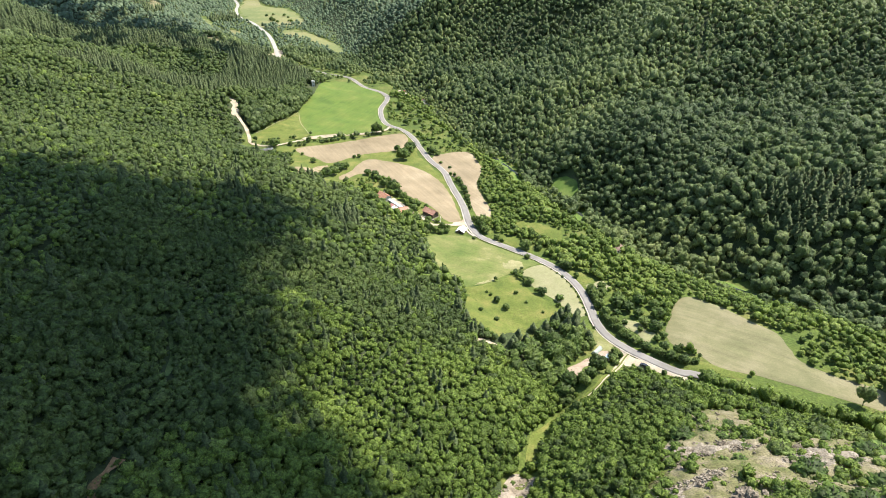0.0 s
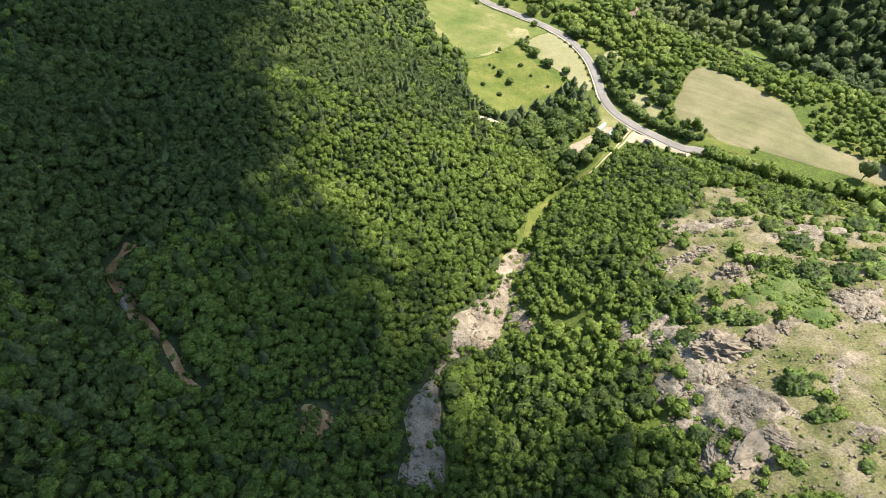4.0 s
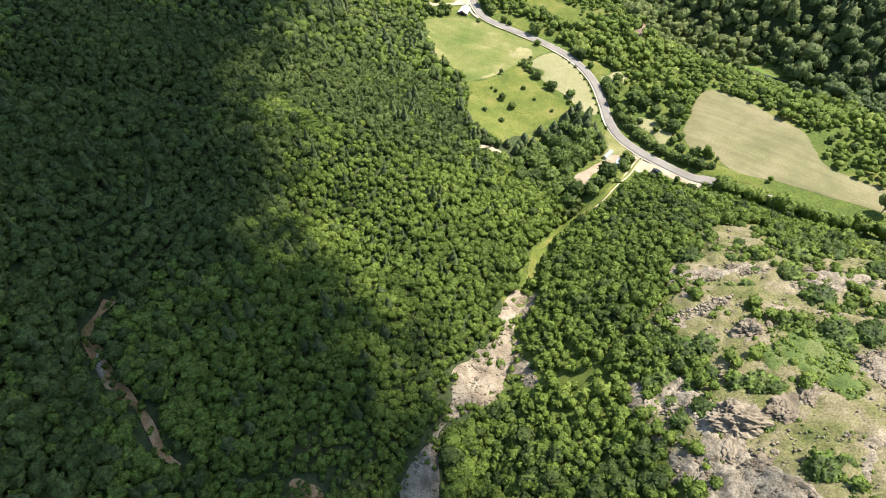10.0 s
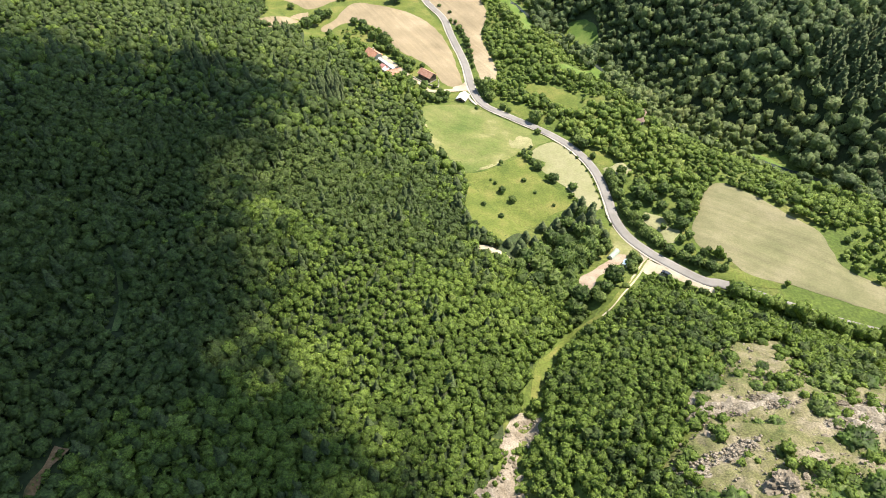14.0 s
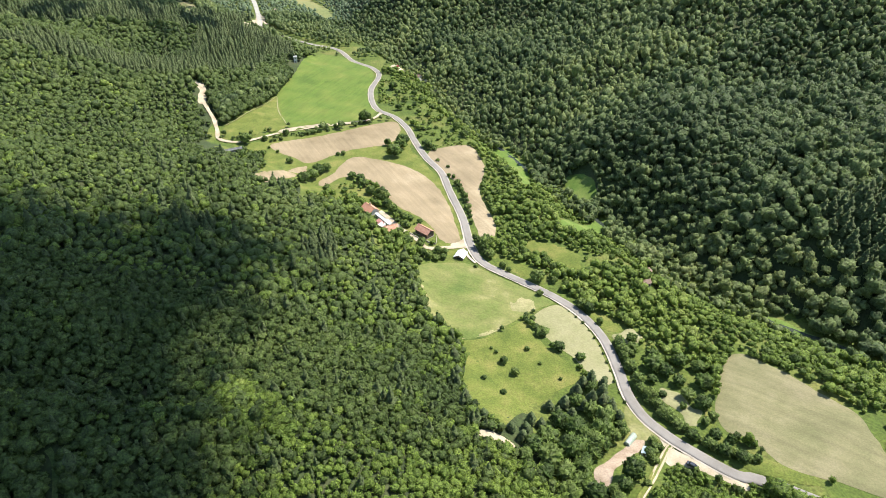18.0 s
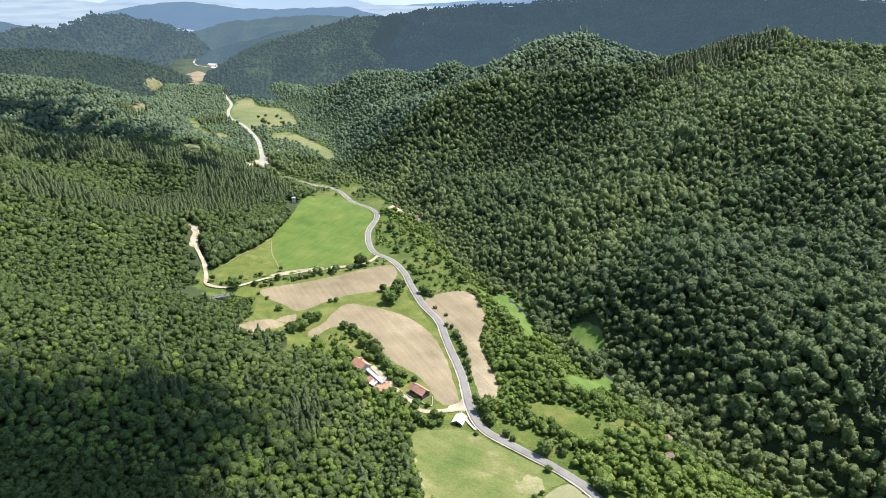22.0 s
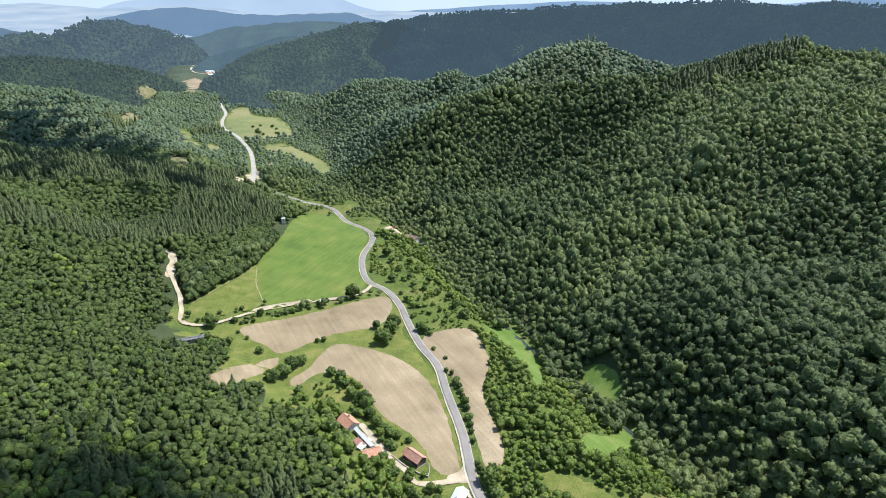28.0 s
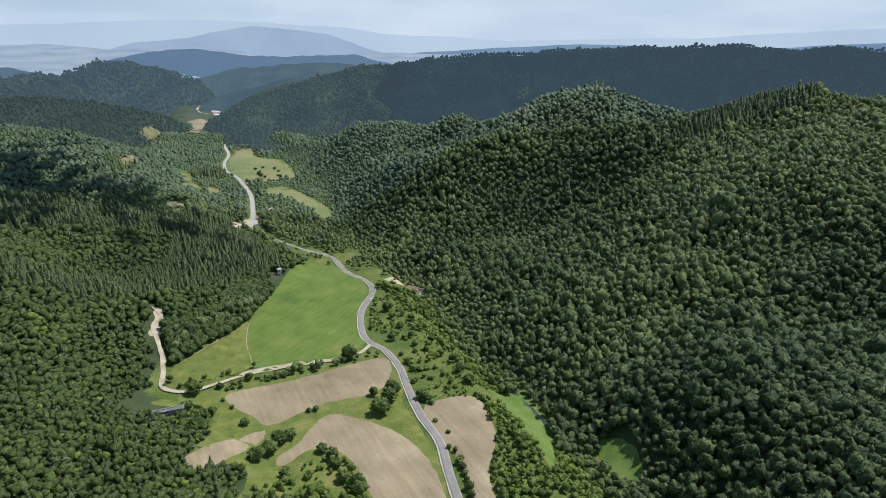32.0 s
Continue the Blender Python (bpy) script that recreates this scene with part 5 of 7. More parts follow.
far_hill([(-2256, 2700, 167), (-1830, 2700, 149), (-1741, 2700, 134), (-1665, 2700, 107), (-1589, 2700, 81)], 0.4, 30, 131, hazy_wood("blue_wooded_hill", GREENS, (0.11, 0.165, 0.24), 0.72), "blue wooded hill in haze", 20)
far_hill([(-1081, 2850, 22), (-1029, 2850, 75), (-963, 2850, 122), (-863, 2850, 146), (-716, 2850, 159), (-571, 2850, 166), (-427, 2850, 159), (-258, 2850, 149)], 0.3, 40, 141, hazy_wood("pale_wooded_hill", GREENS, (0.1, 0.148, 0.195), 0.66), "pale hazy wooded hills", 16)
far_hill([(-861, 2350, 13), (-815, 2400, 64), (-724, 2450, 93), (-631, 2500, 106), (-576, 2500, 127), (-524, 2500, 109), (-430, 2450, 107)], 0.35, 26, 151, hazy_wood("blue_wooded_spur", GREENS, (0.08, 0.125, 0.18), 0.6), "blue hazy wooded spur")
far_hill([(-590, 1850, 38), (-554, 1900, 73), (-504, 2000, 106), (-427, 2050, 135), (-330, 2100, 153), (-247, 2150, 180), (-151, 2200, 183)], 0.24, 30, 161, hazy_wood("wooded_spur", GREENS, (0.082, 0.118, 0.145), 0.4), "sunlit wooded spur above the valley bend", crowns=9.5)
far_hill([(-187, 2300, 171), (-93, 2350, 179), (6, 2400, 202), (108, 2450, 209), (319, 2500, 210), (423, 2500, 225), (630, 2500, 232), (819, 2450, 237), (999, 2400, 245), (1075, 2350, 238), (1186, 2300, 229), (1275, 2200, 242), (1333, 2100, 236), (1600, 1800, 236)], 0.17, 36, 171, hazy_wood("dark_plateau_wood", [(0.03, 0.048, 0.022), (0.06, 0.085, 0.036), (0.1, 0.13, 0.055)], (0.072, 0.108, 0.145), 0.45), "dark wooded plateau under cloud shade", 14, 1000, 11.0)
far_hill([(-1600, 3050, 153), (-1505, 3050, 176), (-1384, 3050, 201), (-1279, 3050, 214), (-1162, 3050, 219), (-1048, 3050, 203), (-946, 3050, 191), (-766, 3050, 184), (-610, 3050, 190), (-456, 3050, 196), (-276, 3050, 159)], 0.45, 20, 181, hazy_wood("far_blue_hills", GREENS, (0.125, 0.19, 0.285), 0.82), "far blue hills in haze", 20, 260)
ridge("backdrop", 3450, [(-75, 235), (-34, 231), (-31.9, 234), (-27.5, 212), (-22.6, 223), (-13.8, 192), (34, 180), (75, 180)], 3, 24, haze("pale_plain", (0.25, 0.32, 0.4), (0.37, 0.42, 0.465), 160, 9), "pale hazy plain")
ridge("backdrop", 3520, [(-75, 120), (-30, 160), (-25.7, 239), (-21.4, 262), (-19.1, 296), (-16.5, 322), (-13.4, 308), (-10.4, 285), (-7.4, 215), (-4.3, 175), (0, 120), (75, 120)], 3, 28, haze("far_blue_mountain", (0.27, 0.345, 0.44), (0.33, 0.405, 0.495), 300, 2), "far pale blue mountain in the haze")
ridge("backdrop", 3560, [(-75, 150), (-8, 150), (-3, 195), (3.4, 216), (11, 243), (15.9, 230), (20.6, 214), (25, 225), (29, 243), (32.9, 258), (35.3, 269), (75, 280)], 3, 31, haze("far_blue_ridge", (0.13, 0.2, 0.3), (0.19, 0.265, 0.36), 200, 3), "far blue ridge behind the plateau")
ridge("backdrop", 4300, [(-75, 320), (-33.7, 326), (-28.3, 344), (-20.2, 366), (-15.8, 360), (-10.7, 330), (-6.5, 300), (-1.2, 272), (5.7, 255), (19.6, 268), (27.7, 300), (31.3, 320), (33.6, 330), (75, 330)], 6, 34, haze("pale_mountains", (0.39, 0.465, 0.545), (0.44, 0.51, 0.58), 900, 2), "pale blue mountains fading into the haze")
# glowing sheet painted as hazy sky, added in front of the sky itself
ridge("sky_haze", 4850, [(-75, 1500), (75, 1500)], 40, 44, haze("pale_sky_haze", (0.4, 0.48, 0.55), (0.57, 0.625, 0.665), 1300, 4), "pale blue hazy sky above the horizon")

# ---- materials of the buildings ------------------------------------------
TILE = surface("orange_clay_tiles", [(0.36, 0.17, 0.1), (0.43, 0.225, 0.145), (0.48, 0.29, 0.2)], 1.2, 0.25, rough=0.85, bump=0.4, contrast=0.2, spread=0.5)
OLDTILE = surface("weathered_red_tiles", [(0.24, 0.115, 0.075), (0.33, 0.17, 0.115), (0.4, 0.235, 0.17)], 1.4, 0.25, rough=0.9, bump=0.4, contrast=0.25, spread=0.5)
DULLTILE = surface("dull_brown_tiles", [(0.15, 0.1, 0.075), (0.2, 0.135, 0.1), (0.26, 0.185, 0.145)], 1.4, 0.25, rough=0.9, bump=0.4, contrast=0.25)
MAROON = surface("maroon_roof_sheet", [(0.25, 0.11, 0.09), (0.33, 0.16, 0.13)], 2, 0.4, rough=0.6, contrast=0.12)
PLASTER = surface("off_white_plaster", [(0.46, 0.43, 0.37), (0.58, 0.55, 0.49)], 1.6, 0.2, rough=0.9, bump=0.1, contrast=0.08)
STONE = surface("rubble_stone", [(0.234, 0.203, 0.156), (0.328, 0.289, 0.234), (0.39, 0.351, 0.296)], 0.8, 0.15, rough=0.95, bump=0.6, contrast=0.3)
PLANK = surface("dark_weathered_boards", [(0.07, 0.05, 0.035), (0.12, 0.085, 0.06), (0.17, 0.125, 0.09)], 0.7, 0.12, rough=0.85, bump=0.4, contrast=0.3, spread=0.5)
SHEET = surface("white_roof_sheet", [(0.46, 0.465, 0.47), (0.56, 0.565, 0.57)], 1.5, 0.3, rough=0.4, contrast=0.06)
GREYSHEET = surface("grey_fibre_cement", [(0.27, 0.27, 0.26), (0.36, 0.36, 0.35)], 2, 0.3, rough=0.8, contrast=0.15)
DARKSHEET = surface("weathered_fibre_cement", [(0.12, 0.12, 0.115), (0.19, 0.19, 0.18)], 2, 0.3, rough=0.95, contrast=0.2, spec=0.1)
OLDSHEET = surface("pale_old_sheet", [(0.33, 0.335, 0.33), (0.44, 0.445, 0.44)], 1.5, 0.3, rough=0.7, contrast=0.15)
BLUESHEET = surface("pale_blue_sheet", [(0.3, 0.36, 0.4), (0.4, 0.46, 0.5)], 1.5, 0.3, rough=0.45, contrast=0.08)
FOIL = surface("dull_greenish_cover", [(0.27, 0.32, 0.25), (0.36, 0.41, 0.34)], 1.2, 0.3, rough=0.7, contrast=0.15)
GLASS = surface("dark_window_glass", [(0.02, 0.025, 0.03), (0.035, 0.04, 0.045)], 1, 0.3, rough=0.1, contrast=0.05, spec=0.6)
PAINT = surface("dark_car_paint", [(0.03, 0.035, 0.045), (0.04, 0.045, 0.055)], 1, 0.2, rough=0.25, contrast=0.05, spec=0.6)
REDPAINT = surface("red_car_paint", [(0.35, 0.03, 0.03), (0.4, 0.045, 0.04)], 1, 0.2, rough=0.3, contrast=0.05, spec=0.6)
RUBBER = surface("tyre_rubber", [(0.02, 0.02, 0.02), (0.03, 0.03, 0.03)], 0.3, 0.05, rough=0.8)
CHROME = surface("wheel_rim_metal", [(0.5, 0.5, 0.52), (0.6, 0.6, 0.62)], 0.3, 0.05, rough=0.3, metal=0.9)


def box(bm, x0, x1, y0, y1, z0, z1):
    v = [bm.verts.new((x, y, z)) for z in (z0, z1) for y in (y0, y1) for x in (x0, x1)]
    for q in ((0, 2, 3, 1), (4, 5, 7, 6), (0, 1, 5, 4), (2, 6, 7, 3), (0, 4, 6, 2), (1, 3, 7, 5)):
        bm.faces.new([v[i] for i in q])
    return bm


def block(name, x0, x1, y0, y1, z0, z1, material, parent, label="", bevel=0.0):
    bm = box(bmesh.new(), x0, x1, y0, y1, z0, z1)
    if bevel:
        bmesh.ops.bevel(bm, geom=bm.edges[:], offset=bevel, segments=2, affect="EDGES")
    return part(name, bm, material, parent, label)


def root(name, x, y, turn, label, category, group="", sink=0.0, z=None):
    ob = new(name)
    ob.matrix_world = pose(x, y, (float(height(x, y)) if z is None else z) - sink, 0, 0, turn)
    return tagged(ob, label, category, group)


def gable_walls(length, width, eave, top, material, parent, low=-1.2):
    """Four walls with gable ends, 0.35 m thick, as one shell."""
    bm = bmesh.new()
    a, b, t = length / 2, width / 2, 0.35
    for s in (-1, 1):
        box(bm, -a, a, s * b - (t if s > 0 else 0), s * b + (0 if s > 0 else t), low, eave)
        x0, x1 = (s * a - t, s * a) if s > 0 else (s * a, s * a + t)
        prof = [(-b + t, low), (b - t, low), (b - t, eave), (0, top), (-b + t, eave)]
        va = [bm.verts.new((x0, y, z)) for y, z in prof]
        vb = [bm.verts.new((x1, y, z)) for y, z in prof]
        bm.faces.new(va)
        bm.faces.new(vb[::-1])
        for i in range(5):
            j = (i + 1) % 5
            bm.faces.new((va[j], va[i], vb[i], vb[j]))
    return part("wall", bm, material, parent)


def roof_slope(name, x0, x1, low, high, thick, material, parent, courses=0, waves=0.0):
    """One slope between two (y, z) edges, in courses of tiles that overlap."""
    bm = bmesh.new()
    n = max(1, courses)
    d = np.array(high) - np.array(low)
    nrm = np.array([-d[1], d[0]]) / np.linalg.norm(d)
    if nrm[1] < 0:
        nrm = -nrm
    for i in range(n):
        p = np.array(low) + d * (i / n) + nrm * (0.05 if courses else 0)
        q = np.array(low) + d * (min(1, (i + 1.12) / n))
        ring = [p, q, q - nrm * thick, p - nrm * thick]
        cut = 1 if not waves else int((x1 - x0) / waves)
        xs = np.linspace(x0, x1, cut + 1)
        rows = []
        for k, x in enumerate(xs):
            lift = nrm * (0.035 * (k % 2) if waves else 0)
            rows.append([bm.verts.new((x, *(r + lift))) for r in ring])
        for u, v in zip(rows[:-1], rows[1:]):
            for k in range(4):
                bm.faces.new((u[k], v[k], v[(k + 1) % 4], u[(k + 1) % 4]))
        bm.faces.new(rows[0])
        bm.faces.new(rows[-1][::-1])
    bmesh.ops.recalc_face_normals(bm, faces=bm.faces[:])
    return part(name, bm, material, parent)


def window(parent, x, y, z, w, h, facing, frame_material=PLASTER):
    """facing: -1 or 1 on the long walls."""
    fr = block("window", x - w / 2 - 0.08, x + w / 2 + 0.08, y - 0.06, y + 0.06, z - 0.08, z + h + 0.08, frame_material, parent)
    for s in (-1, 1):
        block("pane", x + (0.02 if s > 0 else -w / 2), x + (w / 2 if s > 0 else -0.02), y + facing * 0.06 - 0.02, y + facing * 0.06 + 0.02, z, z + h, GLASS, fr)
    block("sill", x - w / 2 - 0.15, x + w / 2 + 0.15, y - 0.16 if facing < 0 else y, y if facing < 0 else y + 0.16, z - 0.14, z - 0.08, STONE, fr)
    return fr


def gabled(name, x, y, turn, length, width, eave, top, wall, tile, label, category, over=0.5, courses=12, group="", z=None):
    h = root(name, x, y, turn, label, category, group, z=z)
    gable_walls(length, width, eave, top, wall, h)
    rise = (top - eave) / (width / 2)
    a, b = length / 2 + over, width / 2 + over
    for s in (-1, 1):
        roof_slope("roof_slope", -a, a, (s * b, eave - over * rise + 0.12), (0, top + 0.16), 0.16, tile, h, courses)
    bm = bmesh.new()
    bmesh.ops.create_cone(bm, segments=8, radius1=0.16, radius2=0.16, depth=2 * a, cap_ends=True, matrix=pose(0, 0, top + 0.2, 0, 90, 0))
    part("ridge_tile", bm, tile, h)
    return h


# ---- farm ----------------------------------------------------------------
barn = gabled("barn", -13.5, 290, -44, 10.4, 5.8, 3.7, 5.6, PLANK, OLDTILE, "long dark timber barn with a weathered red tile roof", "barn", 0.55, 12, z=60.4)
block("plinth", -5.3, 5.3, -3.0, 3.0, -1.2, 0.7, STONE, barn, "rubble stone base")
for k in range(6):
    block("post", -4.9 + k * 1.9, -4.68 + k * 1.9, -3.1, -2.9, 0.7, 3.7, PLANK, barn)
block("door", -1.2, 1.2, -3.03, -2.96, 0.7, 3.0, surface("brown_barn_door", [(0.13, 0.08, 0.05), (0.18, 0.12, 0.08)], 0.5, 0.1, contrast=0.25), barn, "brown board door")
# solid dark panel, its colour standing in for the unlit loft
block("hatch", 5.16, 5.3, -0.7, 0.7, 2.8, 4.0, GLASS, barn, "dark panel standing in for the unlit loft opening")
block("gable_trim", -5.9, -5.76, -3.4, 3.4, 3.4, 3.52, SHEET, barn, "white gable board")

house = gabled("farmhouse", -50, 316.5, -50, 9.8, 7.2, 3.2, 5.6, PLASTER, TILE, "plastered farmhouse with a bright orange tile roof", "house", 0.6, 14, z=60.8)
for wx in (-3.6, -0.6, 2.6):
    window(house, wx, -3.6, 1.1, 1.1, 1.3, -1)
block("door", 3.7, 4.6, -3.64, -3.54, 0.0, 2.05, PLANK, house, "dark board door")
chimney = block("chimney", -1.3, -0.6, 0.6, 1.3, 4.4, 6.7, STONE, house)
block("cap", -1.42, -0.48, 0.48, 1.42, 6.7, 6.85, STONE, chimney)

cottage = gabled("cottage", -35.2, 292, 22, 8.6, 5.6, 3.0, 4.9, PLASTER, TILE, "low plastered cottage with an orange tile roof", "house", 0.5, 10, z=61.3)
for wx in (-2.9, -1.0, 1.0, 2.9):
    window(cottage, wx, -2.8, 1.0, 0.9, 1.1, -1)
block("door", 3.5, 4.2, -2.84, -2.74, 0.0, 2.0, PLANK, cottage, "dark board door")
chimney = block("chimney", 1.6, 2.2, 0.3, 0.9, 3.6, 5.9, STONE, cottage)
block("cap", 1.5, 2.3, 0.2, 1.0, 5.9, 6.02, STONE, chimney)

link = root("outbuilding", -40.5, 304.5, -53, "long low outbuilding with a pale grey sheet roof", "outbuilding", z=61.1)
block("wall", -8.6, 8.6, -0.8, 0.8, -1.0, 2.5, PLASTER, link)
roof_slope("roof_slope", -9.0, 9.0, (-1.05, 2.5), (0.95, 3.0), 0.1, OLDSHEET, link, 0, 0.6)
for k in range(4):
    block("door", -7 + 4 * k, -6.1 + 4 * k, -0.86, -0.78, 0.0, 1.95, PLANK, link)
lean = root("lean_to", -42.2, 300.5, -53, "lean-to with a dark red roof beside the outbuilding", "lean-to", z=61.1)
block("wall", -3.2, 3.2, -1.7, 1.2, -1.0, 2.2, PLASTER, lean)
roof_slope("roof_slope", -3.5, 3.5, (-2.1, 2.1), (1.4, 3.0), 0.1, MAROON, lean, 6)
store = root("store", -40.6, 297.2, 60, "small store with a pale grey sheet roof", "store", z=61.2)
block("wall", -1.9, 1.9, -1.4, 1.4, -1.0, 2.3, PLASTER, store)
roof_slope("roof_slope", -2.2, 2.2, (-1.75, 2.25), (1.75, 2.9), 0.1, OLDSHEET, store, 0, 0.6)
block("door", -0.5, 0.5, -1.46, -1.38, 0.0, 1.95, PLANK, store)
trailer = root("trailer", -37.5, 303.5, -40, "small white box trailer in the farmyard", "trailer", z=61.2)
block("box", -1.6, 1.6, -0.8, 0.8, 0.5, 1.7, SHEET, trailer, bevel=0.06)
for s in (-1, 1):
    bm = bmesh.new()
    bmesh.ops.create_cone(bm, segments=14, radius1=0.32, radius2=0.32, depth=0.2, cap_ends=True, matrix=pose(0, s * 0.85, 0.3, 90, 0, 0))
    part("wheel", bm, RUBBER, trailer)
block("drawbar", 1.6, 2.6, -0.05, 0.05, 0.5, 0.6, GREYSHEET, trailer)
tarp = root("water_tank", -62.5, 330.5, 20, "small pale sheet-covered tank in the garden", "tank", sink=0.1)
block("tank", -1.3, 1.3, -0.9, 0.9, 0.0, 1.0, GREYSHEET, tarp, bevel=0.15)
block("lid", -1.4, 1.4, -1.0, 1.0, 1.0, 1.12, SHEET, tarp, bevel=0.03)
draped("farmyard", [(-47, 313), (-42, 312), (-30, 298), (-29, 294), (-33, 297), (-39, 303)], PINKDIRT, 0.35, 2, 0.3, label="bare beaten earth farmyard", category="yard")


def wall_line(name, line, tall, thick, material, label, category="wall"):
    """A low wall along a line, one stone course block a metre."""
    c = smooth_line(line, 1.1)
    w = root(name, c[0][0], c[0][1], 0, label, category)
    base = w.matrix_world.inverted()
    for i, (p, q) in enumerate(zip(c[:-1], c[1:])):
        mid, d = (p + q) / 2, q - p
        ob = block("stone", -0.56, 0.56, -thick / 2, thick / 2, -0.3, tall * (0.9 + 0.2 * ((i * 37) % 10) / 10), material, w)
        ob.matrix_basis = base @ pose(mid[0], mid[1], float(height(*mid)) + 0.2, 0, 0, math.degrees(math.atan2(d[1], d[0])))
    return w


wall_line("stone_wall", [(-25, 293), (-18, 285.5), (-11, 280.5), (-6.5, 278.5)], 0.9, 0.45, STONE, "low rubble stone wall below the barn")
wall_line("stone_wall", [(-6.5, 278.5), (-6, 283), (-6.3, 288)], 0.5, 0.35, STONE, "low rubble stone wall beside the barn")

# ---- white-roofed shed at the road ----------------------------------------
shed = gabled("shed", 8.6, 266.8, 68, 6.4, 5.2, 2.6, 4.0, PLANK, SHEET, "dark timber shed with a shiny white sheet roof by the road", "shed", 0.7, 0, z=58.9)
for s in (-1, 1):
    block("post", -3.7, -3.5, s * 2.5 - 0.1, s * 2.5 + 0.1, -0.5, 2.6, PLANK, shed)
# solid dark panel coloured as the shade inside an open doorway
block("door", -3.26, -3.18, -1.0, 1.0, 0.0, 2.1, GLASS, shed, "dark panel standing in for the unlit doorway")
window(shed, 1.0, -2.6, 1.0, 0.9, 0.8, -1, PLANK)
window(shed, -1.6, -2.6, 1.0, 0.9, 0.8, -1, PLANK)

strip("ramp", [(11.8, 272), (13.6, 266), (17.2, 260.3)], 1.5, CONCRETE, 0.6, 1.5, label="pale concrete ramp beside the road", category="ramp")

# ---- sheds at the lower yard ----------------------------------------------
hall = root("polytunnel", 73.6, 126.2, 48, "low tunnel shed with a dull greenish cover beside the yard", "shed", sink=0.2)
bm = bmesh.new()
ring = [(1.35 * math.cos(a), 1.9 * math.sin(a)) for a in np.linspace(0, math.pi, 11)]
rows = [[bm.verts.new((x, y, z)) for y, z in ring] for x in np.linspace(-3.2, 3.2, 7)]
for u, v in zip(rows[:-1], rows[1:]):
    for k in range(10):
        bm.faces.new((u[k], v[k], v[k + 1], u[k + 1]))
bm.faces.new(rows[0])
bm.faces.new(rows[-1][::-1])
part("cover", bm, FOIL, hall)
for k in range(4):
    bm = bmesh.new()
    pts = [(1.4 * math.cos(a), 1.95 * math.sin(a)) for a in np.linspace(0, math.pi, 11)]
    loops = [[bm.verts.new((x, y * r, z * r)) for y, z in pts for r in (0.99, 1.01)] for x in (-3.1 + 2.05 * k, -3.0 + 2.05 * k)]
    for a in range(0, 20, 2):
        bm.faces.new((loops[0][a + 1], loops[1][a + 1], loops[1][a + 3], loops[0][a + 3]))
    part("hoop", bm, GREYSHEET, hall)
hutch = root("shed", 77.6, 119.6, 62, "small shed with a pale blue-white roof beside the yard", "shed", sink=0.1)
block("wall", -1.7, 1.7, -1.1, 1.1, -0.6, 1.9, PLASTER, hutch)
roof_slope("roof_slope", -1.9, 1.9, (-1.35, 1.85), (0, 2.4), 0.08, BLUESHEET, hutch, 0, 0.5)
roof_slope("roof_slope", -1.9, 1.9, (1.35, 1.85), (0, 2.4), 0.08, BLUESHEET, hutch, 0, 0.5)
block("door", -1.76, -1.68, -0.45, 0.45, 0.0, 1.8, PLANK, hutch)

# ---- hut by the river, works building, barn strip, small tower ------------
hut = gabled("hut", 122.5, 268.5, 58, 7.0, 4.2, 2.4, 3.7, PLASTER, DULLTILE, "small riverside hut with a faded reddish roof", "hut", 0.4, 8)
window(hut, -1.5, -2.1, 0.9, 0.8, 1.0, -1)
block("door", 1.5, 2.4, -2.16, -2.06, 0.0, 2.0, PLANK, hut)
hut = gabled("hut", 110.5, 237, 20, 4.6, 3.4, 2.0, 3.2, PLASTER, DULLTILE, "small hut with a dull reddish roof among bushes", "hut", 0.4, 8)
window(hut, -1.0, -1.8, 0.8, 0.8, 0.9, -1)
block("door", 0.9, 1.7, -1.86, -1.76, 0.0, 1.85, PLANK, hut)
draped("garden", [(118, 229), (125, 231), (128, 224), (124, 218), (119, 222)], PALE, 0.3, 2, 0.8, label="pale stony garden plot by the river", category="garden")
works = gabled("roadside_building", -33.5, 662, -38, 15, 11, 4.0, 6.4, PLASTER, DULLTILE, "white-walled building with a dull reddish brown roof among trees", "building", 0.7, 12)
for wx in (-5.5, -3.0, -0.5, 2.0):
    window(works, wx, -5.5, 1.2, 1.2, 1.4, -1)
for s in (-1, 1):
    block("window", 7.46, 7.54, s * 2.4 - 0.6, s * 2.4 + 0.6, 1.2, 2.7, GLASS, works)
block("door", 4.6, 6.2, -5.56, -5.46, 0.0, 2.3, PLANK, works)
draped("forecourt", [(-63, 654), (-57, 640), (-46, 643), (-37, 653), (-42, 666), (-54, 666)], DIRT, 0.4, 3, 1, label="pale dirt forecourt beside the building", category="yard")
strip_barn = root("long_barn", -163, 381, 24, "long low barn with a grey roof half hidden by trees", "barn", sink=0.6)
block("wall", -13, 13, -1.7, 1.7, -2.0, 2.0, STONE, strip_barn)
for k in (-1, 1):
    roof_slope("roof_slope", -13.5, 13.5, (k * 2.1, 1.9), (0, 2.6), 0.12, DARKSHEET, strip_barn, 5)
block("ridge_cap", -13.5, 13.5, -0.3, 0.3, 2.7, 2.8, DARKSHEET, strip_barn)
for k in range(3):
    block("window", -6.5 + 5 * k, -5 + 5 * k, -1.76, -1.68, 0.7, 1.5, GLASS, strip_barn)
tower = root("hunting_tower", -160, 631, 15, "small pale square tower at the wood's edge", "tower", sink=0.3)
block("wall", -1.7, 1.7, -1.7, 1.7, 0, 6.2, PLASTER, tower, bevel=0.05)
